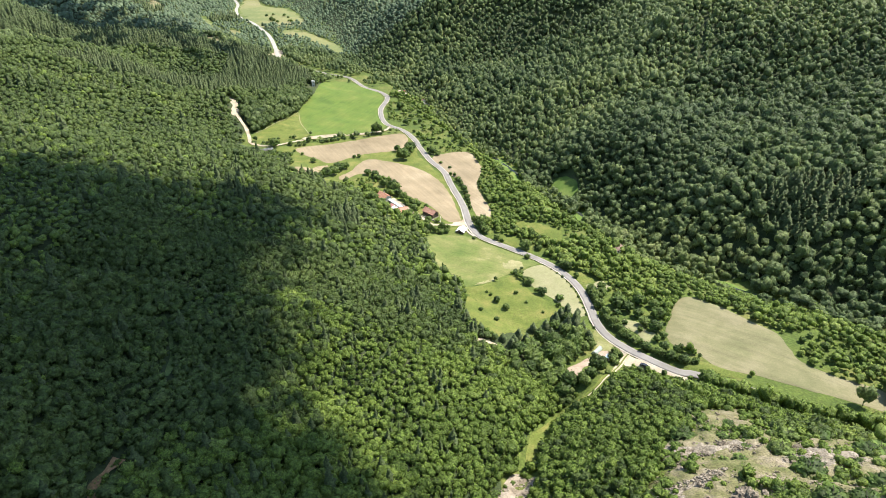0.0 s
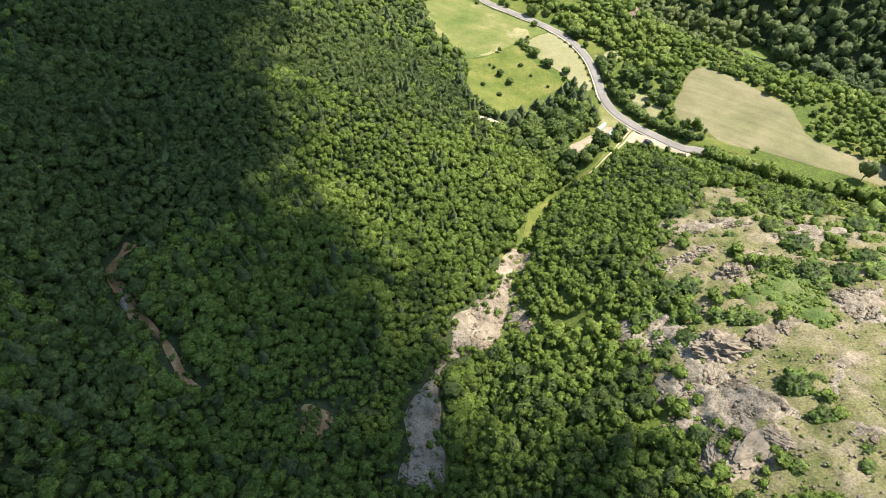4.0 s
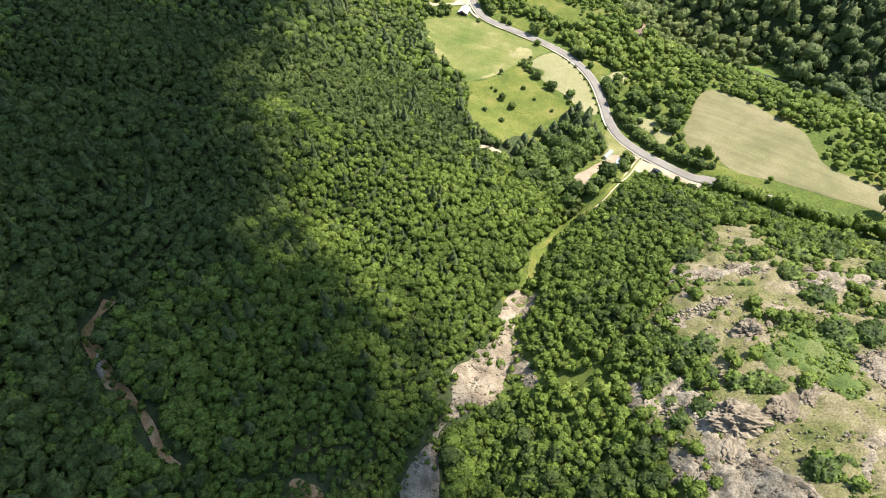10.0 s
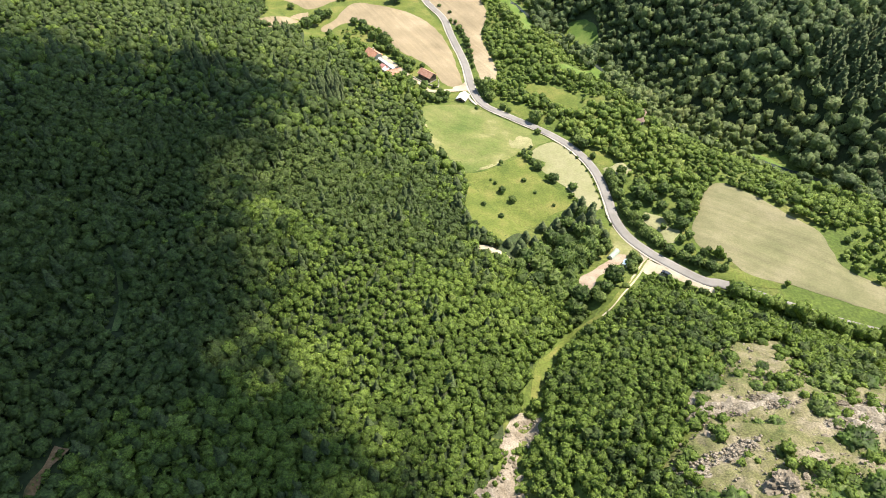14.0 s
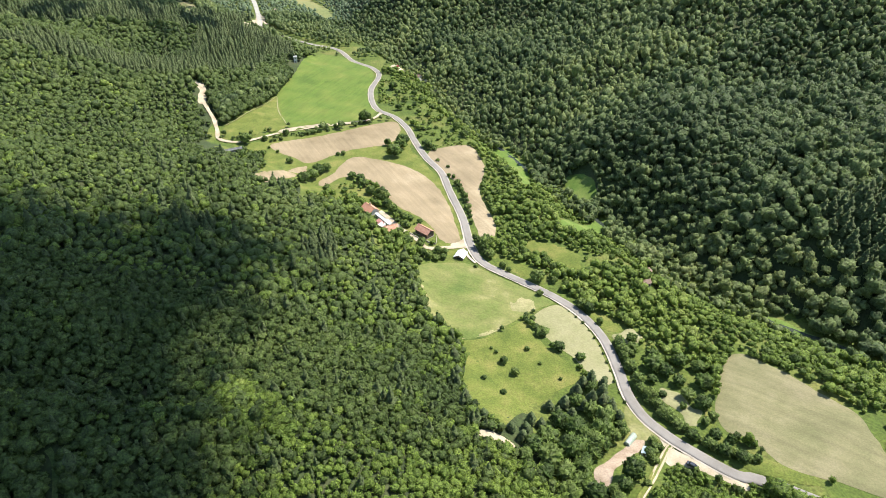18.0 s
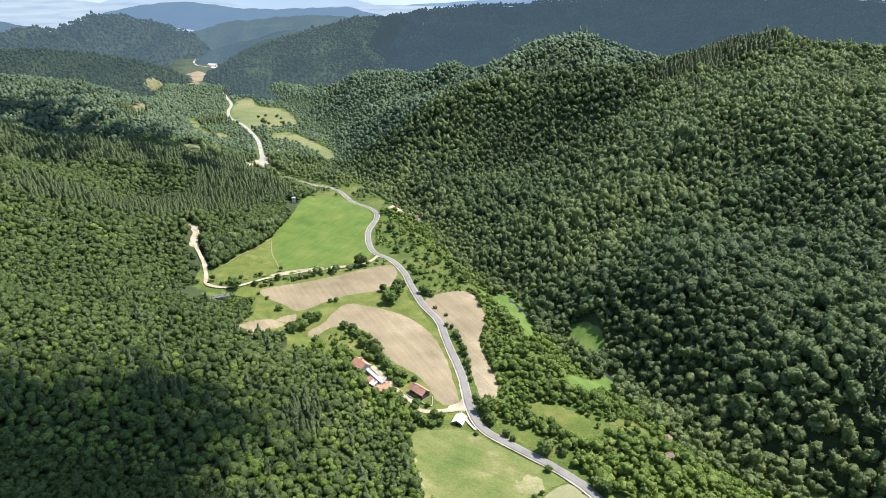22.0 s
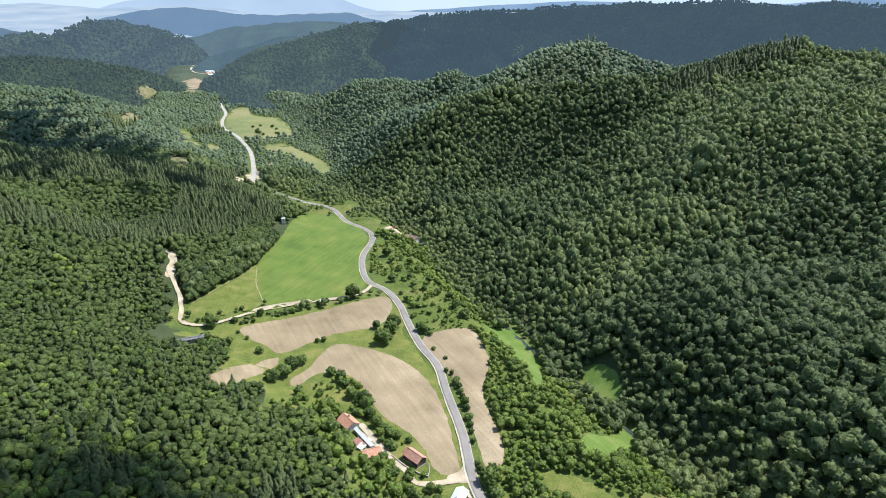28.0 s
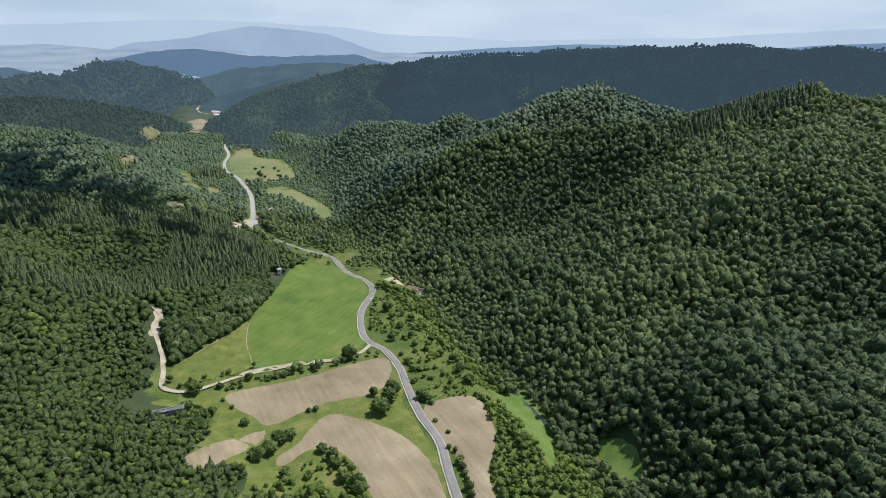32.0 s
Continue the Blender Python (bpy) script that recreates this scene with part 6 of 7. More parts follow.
block("roof_slab", -2.0, 2.0, -2.0, 2.0, 6.2, 6.5, GREYSHEET, tower)
block("window", -0.5, 0.5, -1.74, -1.68, 4.2, 5.2, GLASS, tower)
block("door", -0.4, 0.4, -1.74, -1.68, 0.2, 2.1, PLANK, tower)


# ---- houses far down the valley --------------------------------------------
for x, y, turn, long, wide, roof in ((-748, 2120, 10, 24, 11, SHEET), (-775, 2165, 30, 16, 10, TILE), (-795, 2230, -15, 30, 12, SHEET), (-735, 2190, 60, 14, 10, TILE), (-830, 2290, 20, 15, 10, PLASTER), (-700, 2085, 5, 13, 9, TILE),
                                       (-1000, 2640, 20, 16, 11, PLASTER), (-1030, 2720, 70, 18, 11, TILE), (-1015, 2800, 10, 20, 12, SHEET), (-1060, 2860, 40, 16, 11, TILE), (-955, 2560, 30, 15, 10, SHEET)):
    gabled("house", x, y, turn, long, wide, 4.5, 7.5, PLASTER, roof, "pale house far down the valley", "house", 0.6, 0, "houses far down the valley")

# ---- cars ----------------------------------------------------------------
def car(x, y, turn, paint, label):
    c = root("car", x, y, turn, label, "car", sink=-0.45)
    bm = bmesh.new()
    prof = [(-2.1, 0.35), (-2.15, 0.75), (-1.95, 0.95), (-1.25, 1.0), (-0.75, 1.45), (0.75, 1.47), (1.55, 1.0), (2.05, 0.92), (2.15, 0.6), (2.1, 0.35)]
    a = [bm.verts.new((px, -0.85 + (0.14 if pz > 1.2 else 0), pz)) for px, pz in prof]
    b = [bm.verts.new((px, 0.85 - (0.14 if pz > 1.2 else 0), pz)) for px, pz in prof]
    bm.faces.new(a)
    bm.faces.new(b[::-1])
    for i in range(len(prof)):
        j = (i + 1) % len(prof)
        bm.faces.new((a[j], a[i], b[i], b[j]))
    bmesh.ops.bevel(bm, geom=bm.edges[:], offset=0.05, segments=2, affect="EDGES")
    part("body", bm, paint, c)
    for x0, x1, z0, z1 in ((-1.2, -0.8, 1.04, 1.4), (0.82, 1.48, 1.4, 1.04)):
        bm = bmesh.new()
        v = [bm.verts.new(p) for p in ((x0 - 0.04, -0.62, z0 + 0.04), (x1 - 0.04, -0.58, z1 + 0.04), (x1 - 0.04, 0.58, z1 + 0.04), (x0 - 0.04, 0.62, z0 + 0.04))] if x0 < 0 else [bm.verts.new(p) for p in ((x0 + 0.05, -0.58, z0 + 0.05), (x1 + 0.05, -0.62, z1 + 0.05), (x1 + 0.05, 0.62, z1 + 0.05), (x0 + 0.05, 0.58, z0 + 0.05))]
        bm.faces.new(v)
        bmesh.ops.solidify(bm, geom=bm.faces[:], thickness=0.02)
        part("windscreen" if x0 > 0 else "rear_window", bm, GLASS, c)
    for s in (-1, 1):
        block("side_window", -0.7, 0.8, s * 0.79 - 0.03, s * 0.79 + 0.03, 1.03, 1.36, GLASS, c)
        block("headlight", 2.06, 2.14, s * 0.6 - 0.18, s * 0.6 + 0.18, 0.68, 0.82, SHEET, c, bevel=0.02)
        block("tail_light", -2.16, -2.1, s * 0.62 - 0.16, s * 0.62 + 0.16, 0.72, 0.86, REDPAINT, c, bevel=0.02)
        for wx in (-1.3, 1.32):
            bm = bmesh.new()
            bmesh.ops.create_cone(bm, segments=18, radius1=0.33, radius2=0.33, depth=0.22, cap_ends=True, matrix=pose(wx, s * 0.8, 0.33, 90, 0, 0))
            wh = part("wheel", bm, RUBBER, c)
            bm = bmesh.new()
            bmesh.ops.create_cone(bm, segments=14, radius1=0.2, radius2=0.18, depth=0.03, cap_ends=True, matrix=pose(wx, s * 0.92, 0.33, 90, 0, 0))
            part("rim", bm, CHROME, wh)
    return c


car(93.6, 112.6, -40, PAINT, "dark parked car on the pale lay-by")
car(-52, 655, 20, REDPAINT, "red parked car on the pale forecourt")

# ---- single trees and shrubs -----------------------------------------------
FIELD_TREES = [(47, 193.5, 3.2), (53.4, 182, 2.9), (62.3, 174.5, 2.4), (40, 206, 1.6), (38, 181, 1.3), (26, 171.5, 2.0), (30.6, 164, 2.0), (21, 181, 0.8), (23, 178, 1.0), (24, 150, 1.5), (16, 158, 1.4), (52, 228, 2.0), (51, 242, 4.2), (26, 267, 3.2), (23, 275, 3.0), (32, 256, 2.2), (34, 252, 1.6), (77, 203, 1.8), (17, 256, 1.3), (44, 206, 1.6), (41, 203, 1.5), (43, 171, 1.0), (51, 161, 0.9), (63, 154, 2.6), (71, 161, 1.2), (-14, 265, 2.5), (-10, 262, 2.4), (-6, 261, 2.4), (-2, 263, 2.2), (82, 184, 3.0), (85, 178, 3.2), (70, 217, 3.0), (74, 213, 3.0)]
TRACK_TREES = [(-157, 416, 4.6), (-132, 442, 3.2), (-146, 428, 2.6), (-141, 427, 2.0), (-138, 429, 2.0), (-134, 431, 2.1), (-119, 444, 2.2), (-116, 447, 1.8), (-112, 449, 2.2), (-108, 452, 1.5), (-139, 396, 2.6), (-130, 404, 1.4), (-117, 388, 2.8), (-132, 370, 2.4), (-150, 379, 4.0), (-139, 373, 4.2), (-178, 421, 1.3), (-130, 360, 1.2), (-138, 411, 1.2)]
MEADOW_BUSHES = [(-365, 1235, 3.2), (-355, 1250, 2.8), (-330, 1242, 3.4), (-345, 1190, 3.6), (-335, 1172, 3.8), (-325, 1160, 3.0), (-300, 1168, 3.4), (-290, 1172, 3.0), (-318, 1225, 2.6), (-350, 1215, 2.4), (-342, 1182, 3.0), (-308, 1182, 2.4)]
HEDGE_TREES = [(-33.5, 433, 4.4), (-70, 478, 5.4), (-94, 463, 2.8), (-132, 443, 2.8), (-40, 410, 6.2), (-36, 426, 5.0), (-36, 440, 3.8), (-80, 409, 1.9), (-84, 407, 1.6), (-52, 575, 4.2), (-43, 514, 3.0), (-33, 490, 2.0), (-93, 373, 4.6), (-96, 363, 4.8), (-100, 354, 4.6), (-88, 378, 3.4), (-119, 442, 1.6), (-110, 449, 2.2), (-100, 456, 1.7), (-47, 431, 3.0), (-79, 471, 2.2), (-148, 430, 1.6)]
FARM_TREES = [(-50.5, 306.5, 2.6), (-46, 292.5, 2.4), (-31.5, 303.5, 1.8), (-52.5, 299, 2.8), (-47, 327, 2.4), (-68, 367, 3.2), (-61, 362, 3.6), (-58, 354, 3.2), (-52, 342, 3.6), (-44, 338, 4.0), (-42, 333, 4.0), (-39, 324, 3.0), (-35, 317, 3.2), (-31, 314, 2.8), (-26, 299, 2.8), (-23, 308, 2.2), (-17, 305, 1.8), (-27, 309, 2.6), (1, 377, 1.6), (8, 363, 2.2), (10, 359, 2.0), (13, 342, 2.6), (15, 328, 2.6), (17, 291, 1.6), (-29, 289, 2.8), (-23, 278, 3.2), (-18, 269, 2.4), (-15, 278, 2.6), (-16, 275, 2.2), (-60, 317, 3.0), (-57, 309, 3.6), (-50, 300, 3.4), (-54, 302, 3.4), (-61, 310, 3.0), (-67, 330, 2.0), (-70, 344, 2.2), (-63, 337, 1.8), (22, 278, 4.2), (25, 282, 3.6), (-5, 269, 2.4), (-1, 270, 2.2), (-7, 268, 2.0), (-36, 279, 2.5), (-33, 276, 2.5), (-30, 284, 2.0)]
SPUR_SHRUBS = [(110, 11, 5.2), (105, -6, 5.4), (104, -12, 2.9), (113, -8, 4.6), (126, 1, 5.4), (123, -6, 4.2), (94, -1, 2.6), (91, -12, 1.9), (99, -3, 2.4), (115, 5, 2.2), (92, 19, 2.7), (87, 19, 2.2), (88, 8, 2.3), (76, 18, 2.1), (108, 24, 4.2), (117, 35, 4.2), (130, 38, 4.6), (141, 27, 5.0), (147, 29, 5.0), (103, 34, 2.9), (94, 35, 2.3), (81, 38, 4.4), (80, -48, 4.4), (85, -47, 2.3), (81, -58, 3.0), (84, -54, 2.1), (78, -53, 1.3), (74, -35, 2.1), (64, -36, 1.4), (78, -22, 4.0), (81, -24, 3.0), (73, -21, 3.4), (62, -28, 3.6), (56, -31, 3.0), (54, -35, 2.1), (64, -7, 5.0), (70, -6, 4.2), (60, -5, 4.3), (65, -14, 3.5), (57, -16, 3.2), (53, -17, 3.2), (70, -70, 2.1), (85, -67, 1.5), (83, -71, 1.9), (55, -59, 3.1), (50, -58, 3.2), (51, -68, 2.2), (101, 45, 2.2), (143, 52, 2.4), (131, 18, 2.0), (137, 17, 2.6), (139, 40, 2.6), (62, -20, 2.6), (68, -16, 2.4), (56, -24, 2.0), (118, -3, 2.4), (109, 18, 2.0), (120, 12, 1.8), (98, 27, 1.8), (112, 36, 2.4)]


def leafy(name, lobes, cards, tall, card, seed, root_name, label, category, material=BUSHLEAF):
    """A tree or shrub at scale 1 (crown radius 1): trunk with limbs and a crown of leaf clumps."""
    g = np.random.default_rng(seed)
    v, f, _ = dome_crown(g, 400, lobes, cards, tall, card, trunk=False, deep=0.42)
    if root_name == "shrub":
        v = v * (1, 1, 0.72) - (0, 0, 0.42)
    top = new(root_name)
    tagged(top, label, category)
    crown = new("crown" if root_name == "tree" else "foliage", mesh_of("crown", v, f, [material]))
    crown.parent = top
    bm = bmesh.new()
    w = 0.085 if root_name == "tree" else 0.05
    bmesh.ops.create_cone(bm, segments=7, radius1=w, radius2=w * 0.5, depth=1.0 if root_name == "tree" else 0.7, matrix=pose(0, 0, 0.3 if root_name == "tree" else 0.1))
    for k in range(4):
        bmesh.ops.create_cone(bm, segments=5, radius1=w * 0.5, radius2=w * 0.2, depth=0.6, matrix=pose(0.17 * math.cos(k * 1.6), 0.17 * math.sin(k * 1.6), 0.7, 30 * math.sin(k * 1.6 + 3.14), 30 * math.cos(k * 1.6), 0))
    part("trunk", bm, BARK, top)
    return top


TREES, SHRUBS = [], []


def place(x, y, r, i, shrub=False, lift=0.0):
    store_list = SHRUBS if shrub else TREES
    words = ("round green shrub on dry stony ground", "shrub", "shrub") if shrub else ("leafy green broadleaf tree on grass", "tree", "tree")
    m = pose(x, y, float(height(x, y)) + lift - 0.1, 0, 0, (i * 137) % 360) @ Matrix.Diagonal((r, r, r * (0.85 + 0.04 * (i % 9)), 1))
    if len(store_list) < 6:
        k = len(store_list)
        ob = leafy("", 20 if not shrub else 18, 260, 0.95 if not shrub else 0.8, 0.085, 40 + k + 10 * shrub, words[1], words[0], words[2])
        ob["group"] = "shrubs on the spur" if shrub else "single trees in the valley"
        ob.matrix_basis = m
        store_list.append(ob)
        return ob
    ob = store_list[i % 6]
    c = copy_thing(ob, Matrix.Identity(4))
    c.matrix_basis = m
    return c


i = 0
CLUMP_TREES = [(52, 113, 3.4), (56.5, 117.5, 3.2), (61, 121.5, 3.4), (66.5, 126, 3.0), (62.4, 129, 3.4), (57, 124.5, 3.6), (51.4, 118.8, 3.6), (71, 129.5, 2.6), (82, 124.7, 1.9), (84, 121.3, 1.5), (79.3, 117.2, 1.7), (64.5, 99.5, 2.2), (59.5, 97, 2.4), (51, 106.5, 3.2), (51.5, 101.5, 3.0), (81.5, 119.5, 1.5), (74, 114.6, 1.8), (39, 114, 5.0), (48, 119, 5.5), (56, 122, 5.2), (62, 128, 4.6), (65, 135, 4.2), (40, 125, 4.6), (44, 109, 4.4), (51, 111, 4.0), (52, 129, 5.2), (33, 118, 4.0), (46, 134, 4.0), (60, 140, 3.6), (70, 131, 2.6), (68, 104.5, 4.4), (72, 112, 3.0), (79, 119, 2.2), (82, 122, 1.8), (80, 114.5, 1.8), (54, 97, 4.0), (60, 93, 2.6), (44, 99, 4.0), (50, 92, 4.0), (63, 98, 2.6), (49, 105, 3.6), (72, 100, 1.6), (29, 113, 3.0), (36, 107, 3.4), (55, 146, 3.0)]
CLUMP_PINES = [(25, 126, 2.3), (34, 134, 2.6), (43, 143, 2.6), (50, 145, 2.8), (56, 151, 3.0), (64, 159, 3.0), (67, 150, 3.0), (69, 142, 2.8), (71.5, 138, 2.4), (29, 122, 2.8), (38, 132, 2.6), (60, 157, 2.6), (62, 147, 3.0), (69, 156, 2.6), (46, 139, 2.4), (66, 145, 2.6), (31, 128, 2.4), (52, 139, 2.6), (58, 143, 2.6), (44, 103, 2.2), (52, 101, 2.2)]
EDGE_PINES = [(2, 186, 2.6), (5, 178, 2.4), (3, 168, 2.8), (4, 157, 2.6), (-11, 200, 2.8), (-15, 208, 2.6), (-17, 218, 2.8), (-19, 229, 2.4), (-6, 193, 2.4), (4, 148, 2.4), (7, 138, 2.6), (14, 130, 2.4), (-21, 240, 2.2), (-2, 189, 2.2)]
ROADSIDE_TREES = [(79.5, 181, 2.6), (83, 168, 3.0), (85, 159, 3.0), (87.5, 149, 3.0), (91, 139, 3.2), (94.5, 132, 2.8), (98, 126, 2.8), (103, 121.5, 2.6), (108, 118, 2.8), (113, 114.5, 2.8), (81, 175, 2.4), (85, 153, 2.2), (89, 144, 2.4), (95, 169, 4.6), (104, 149, 3.4), (108, 143, 3.6), (113, 156, 4.0), (107, 126, 2.6), (106, 133, 2.0), (99, 164, 3.4), (107, 170, 3.6), (88, 180, 3.0), (115, 167, 3.4), (92, 160, 2.4), (110, 136, 2.2), (103, 158, 3.0), (96, 176, 3.0), (90, 188, 2.8), (113, 124, 2.0), (119, 114, 1.8), (100, 143, 1.6), (94, 151, 1.8), (84, 188, 2.4)]
SOFT_TREES = [(-24, 505, 2.6), (-15, 497, 2.2), (-4, 490, 2.8), (5, 482, 3.2), (-28, 520, 2.4), (-12, 512, 2.8), (10, 466, 3.6), (16, 452, 4.0), (-8, 470, 1.6), (-14, 480, 1.5), (-19, 466, 1.6), (-2, 460, 1.7), (-11, 455, 1.5), (-22, 450, 1.8), (-18, 430, 3.4), (-13, 427, 2.6), (-9, 424, 2.2), (3, 450, 1.6), (-6, 444, 1.4), (-38, 540, 3.0), (-46, 560, 3.4), (-30, 555, 3.2), (-22, 537, 3.0)]
ROAD_BUSHES = [(150, 176, 2.2), (160, 170, 2.6), (168, 160, 2.2), (174, 150, 2.0), (180, 140, 2.4), (178, 128, 1.8), (186, 122, 2.2), (192, 112, 2.0), (200, 104, 2.4), (158, 160, 1.8), (172, 140, 1.5), (184, 132, 1.7), (166, 152, 1.6), (176, 118, 1.4), (190, 126, 1.9), (34, 274, 2.0), (40, 270, 2.4), (46, 264, 2.2), (58, 258, 2.8), (62, 252, 2.4), (66, 246, 2.6), (54, 268, 2.2), (48, 272, 1.8), (80, 246, 3.0), (74, 242, 2.4), (60, 240, 2.2), (66, 234, 2.6), (72, 228, 2.2), (6, 374, 1.6), (9, 367, 1.9), (11, 354, 2.0), (14, 337, 2.1), (15.5, 322, 1.8), (16, 316, 1.6), (16.5, 308, 1.5), (12, 349, 1.6), (17, 286, 1.7), (21, 270, 2.2), (-6, 404, 1.6), (2, 392, 1.5)]
for k, (x, y) in enumerate([(66, 213), (69.5, 208), (71.5, 203), (73, 197), (74, 191), (74.8, 185), (75.2, 179), (75.5, 173), (75.6, 167), (75.8, 160), (76.4, 153), (77.6, 147)]):
    ROAD_BUSHES.append((x - 0.8, y, 0.55 + 0.09 * (k * 7 % 5)))
gb = np.random.default_rng(55)
GARDEN_BUSHES = []
ROAD_HEDGE, VERGE_TREES = [], []
for k, (x, y) in enumerate(smooth_line([(83, 178), (84, 160), (87, 146), (92, 135), (99, 125), (108, 117.5), (117, 113)], 2.3)):
    ROAD_HEDGE.append((x + gb.uniform(-0.5, 1.6), y + gb.uniform(-0.5, 1.5), 1.2 + 1.3 * gb.random()))
for k, (x, y) in enumerate(smooth_line([(118, 99.5), (140, 87), (165, 73), (200, 60), (240, 46)], 3.4)):
    VERGE_TREES.append((x + gb.uniform(-1, 1), y + gb.uniform(-1.5, 0.5), 3.2 + 1.2 * gb.random()))
for poly, count, low, high in ((F["garden"], 100, 0.9, 2.4), (F["orchard"], 70, 1.5, 3.2)):
    p = np.array(poly, float)
    while count:
        x, y = gb.uniform(p[:, 0].min(), p[:, 0].max()), gb.uniform(p[:, 1].min(), p[:, 1].max())
        clear = min(math.hypot(x + 13.5, y - 290) - 9, math.hypot(x + 50, y - 316.5) - 8.5, math.hypot(x + 40, y - 303) - 9, math.hypot(x + 36, y - 292) - 7, float(edge_distance(F["farm_track"], np.array([x]), np.array([y]), False)[0]) - 3.2)
        if clear > 0 and inside(poly, np.array([x]), np.array([y]))[0] and not inside(F["brown_big"], np.array([x]), np.array([y]))[0]:
            GARDEN_BUSHES.append((round(x, 1), round(y, 1), low + (high - low) * gb.random() ** 1.6))
            count -= 1
for row in (TRACK_TREES, HEDGE_TREES):
    for k, (x, y, r) in enumerate(row):
        if y > 426 and x < -65 and r < 3.5:
            row[k] = (x + 1.5, y - 3.0, r * 0.8)
for group in (FIELD_TREES, TRACK_TREES, HEDGE_TREES, MEADOW_BUSHES, FARM_TREES, CLUMP_TREES, ROADSIDE_TREES, SOFT_TREES, ROAD_BUSHES, ROAD_HEDGE):
    for x, y, r in group:
        off, room = float(along(ROAD, np.array([x]), np.array([y]))[0][0]), 3.1 + 0.7 * r
        if abs(off) < room:
            x += (room - off) if off > 0 else -(room + off)
        if math.hypot(x - 8.6, y - 265) < 7.5 + 0.5 * r:
            continue
        c = place(x, y, r, i)
        c["label"] = ("low leafy bush in the grass" if r < 1.7 else "small leafy green tree in the grass" if r < 3 else "broad leafy green tree beside the fields")
        i += 1
for name, rows, words, kind_of in (("garden_bushes", GARDEN_BUSHES, "mixed green bushes and fruit trees round the farm", "bushes"), ("roadside_trees", VERGE_TREES, "dense green trees overhanging the lower road", "trees")):
    b = np.array(rows)
    plant(name, b[:, 0], b[:, 1], b[:, 2], ROUND, LEAF, words, squeeze=(0.8, 1.15))["category"] = kind_of
PINE_TREES = []


def place_pine(x, y, r, i):
    m = pose(x, y, float(height(x, y)) - 0.1, 0, 0, (i * 137) % 360) @ Matrix.Diagonal((r, r, r * (0.62 + 0.03 * (i % 8)), 1))
    if len(PINE_TREES) < 4:
        gp = np.random.default_rng(70 + i)
        v, f, nrm = pine_crown(gp, 11, 10, 0.4)
        top = tagged(new("pine_tree"), "dark green pine tree beside the fields", "tree", "pine trees in the valley")
        crown = new("crown", mesh_of("crown", v, f, [NEEDLE], normals=nrm, tint=np.full(len(v), 0.15 + 0.2 * len(PINE_TREES))))
        crown.parent = top
        bm = bmesh.new()
        bmesh.ops.create_cone(bm, segments=7, radius1=0.1, radius2=0.03, depth=3.4, matrix=pose(0, 0, 1.6))
        part("trunk", bm, BARK, top)
        top.matrix_basis = m
        PINE_TREES.append(top)
        return top
    c = copy_thing(PINE_TREES[i % 4], Matrix.Identity(4))
    c.matrix_basis = m
    return c


for k, (x, y, r) in enumerate(CLUMP_PINES + EDGE_PINES):
    place_pine(x, y, r, k)
for x, y, r in SPUR_SHRUBS:
    place(x, y, r, i, True, 0.7)
    i += 1
for x, y in ((14, 7), (18, -1), (21, 29), (24, 2), (8, 13), (14, -8), (-1, -19), (-9, -25)):
    place(x, y, 1.3 + 0.1 * (i % 6), i, True, 0.3)
    i += 1


# ---- rocks -----------------------------------------------------------------
def rock_mesh(seed, level, sharp):
    bm = bmesh.new()
    bmesh.ops.create_icosphere(bm, subdivisions=level, radius=1)
    off = Vector((seed * 7.3, seed * 3.1, seed * 1.7))
    for v in bm.verts:
        p = v.co
        d = noise.fractal(p * 1.3 + off, 0.8, 2.1, 3) * 0.3
        tilt = p + Vector((0.35 * p.z, 0, 0))
        crack = abs(noise.noise(Vector((tilt.x * 2.2, tilt.y * 5.0, tilt.z * 3)) + off)) * sharp + abs(noise.noise(p * 8.0 + off)) * sharp * 0.6
        near = noise.voronoi(Vector((tilt.x * 1.6, tilt.y * 2.6, tilt.z * 3.4)) + off)[0]
        crack += max(0.0, 0.12 - (near[1] - near[0])) * 0.9
        step = math.floor((p.z + d) * 4) / 4 * 0.22
        v.co = p * (1 + d - crack) + Vector((0, 0, step - p.z * 0.1))
    return bm


def rock(name, x, y, sx, sy, sz, turn, seed, level, sharp, label, up=0.0):
    ob = part(name, rock_mesh(seed, level, sharp), ROCK)
    ob.matrix_world = pose(x, y, float(height(x, y)) + up, 0, 0, turn) @ Matrix.Diagonal((sx, sy, sz, 1))
    return tagged(ob, label, "rock")


rock("boulder", 83, -3, 5.6, 4.6, 3.4, 20, 1, 5, 0.3, "big craggy grey boulder in dry grass", 0.6)
rock("rock_outcrop", 70, -33, 9.5, 6.0, 4.4, -12, 2, 5, 0.35, "dark craggy rock outcrop on the slope", 0.2)
rock("rock_outcrop", 80, -31, 6.0, 4.4, 2.4, 25, 3, 5, 0.3, "craggy grey rock outcrop on the slope", 0.4)
rock("rock_outcrop", 88, -27, 5.6, 3.4, 1.9, 40, 4, 5, 0.3, "pale rock ledge among grass", 0.7)
rock("rock_outcrop", 64, -66, 9.0, 5.2, 1.9, 30, 5, 5, 0.35, "broad cracked grey rock ledge", 0.5)
rock("rock_outcrop", 70, -63, 5.0, 4.0, 1.6, -20, 6, 5, 0.35, "broken pale rock ledge", 0.7)
rock("rock_outcrop", 51, -25, 4.2, 2.8, 1.8, 10, 7, 4, 0.3, "grey rock ledge at the edge of the trees", 0.4)
rock("boulder", 115, 26, 2.4, 1.8, 1.6, 0, 8, 4, 0.3, "small dark boulder among shrubs", 0.7)
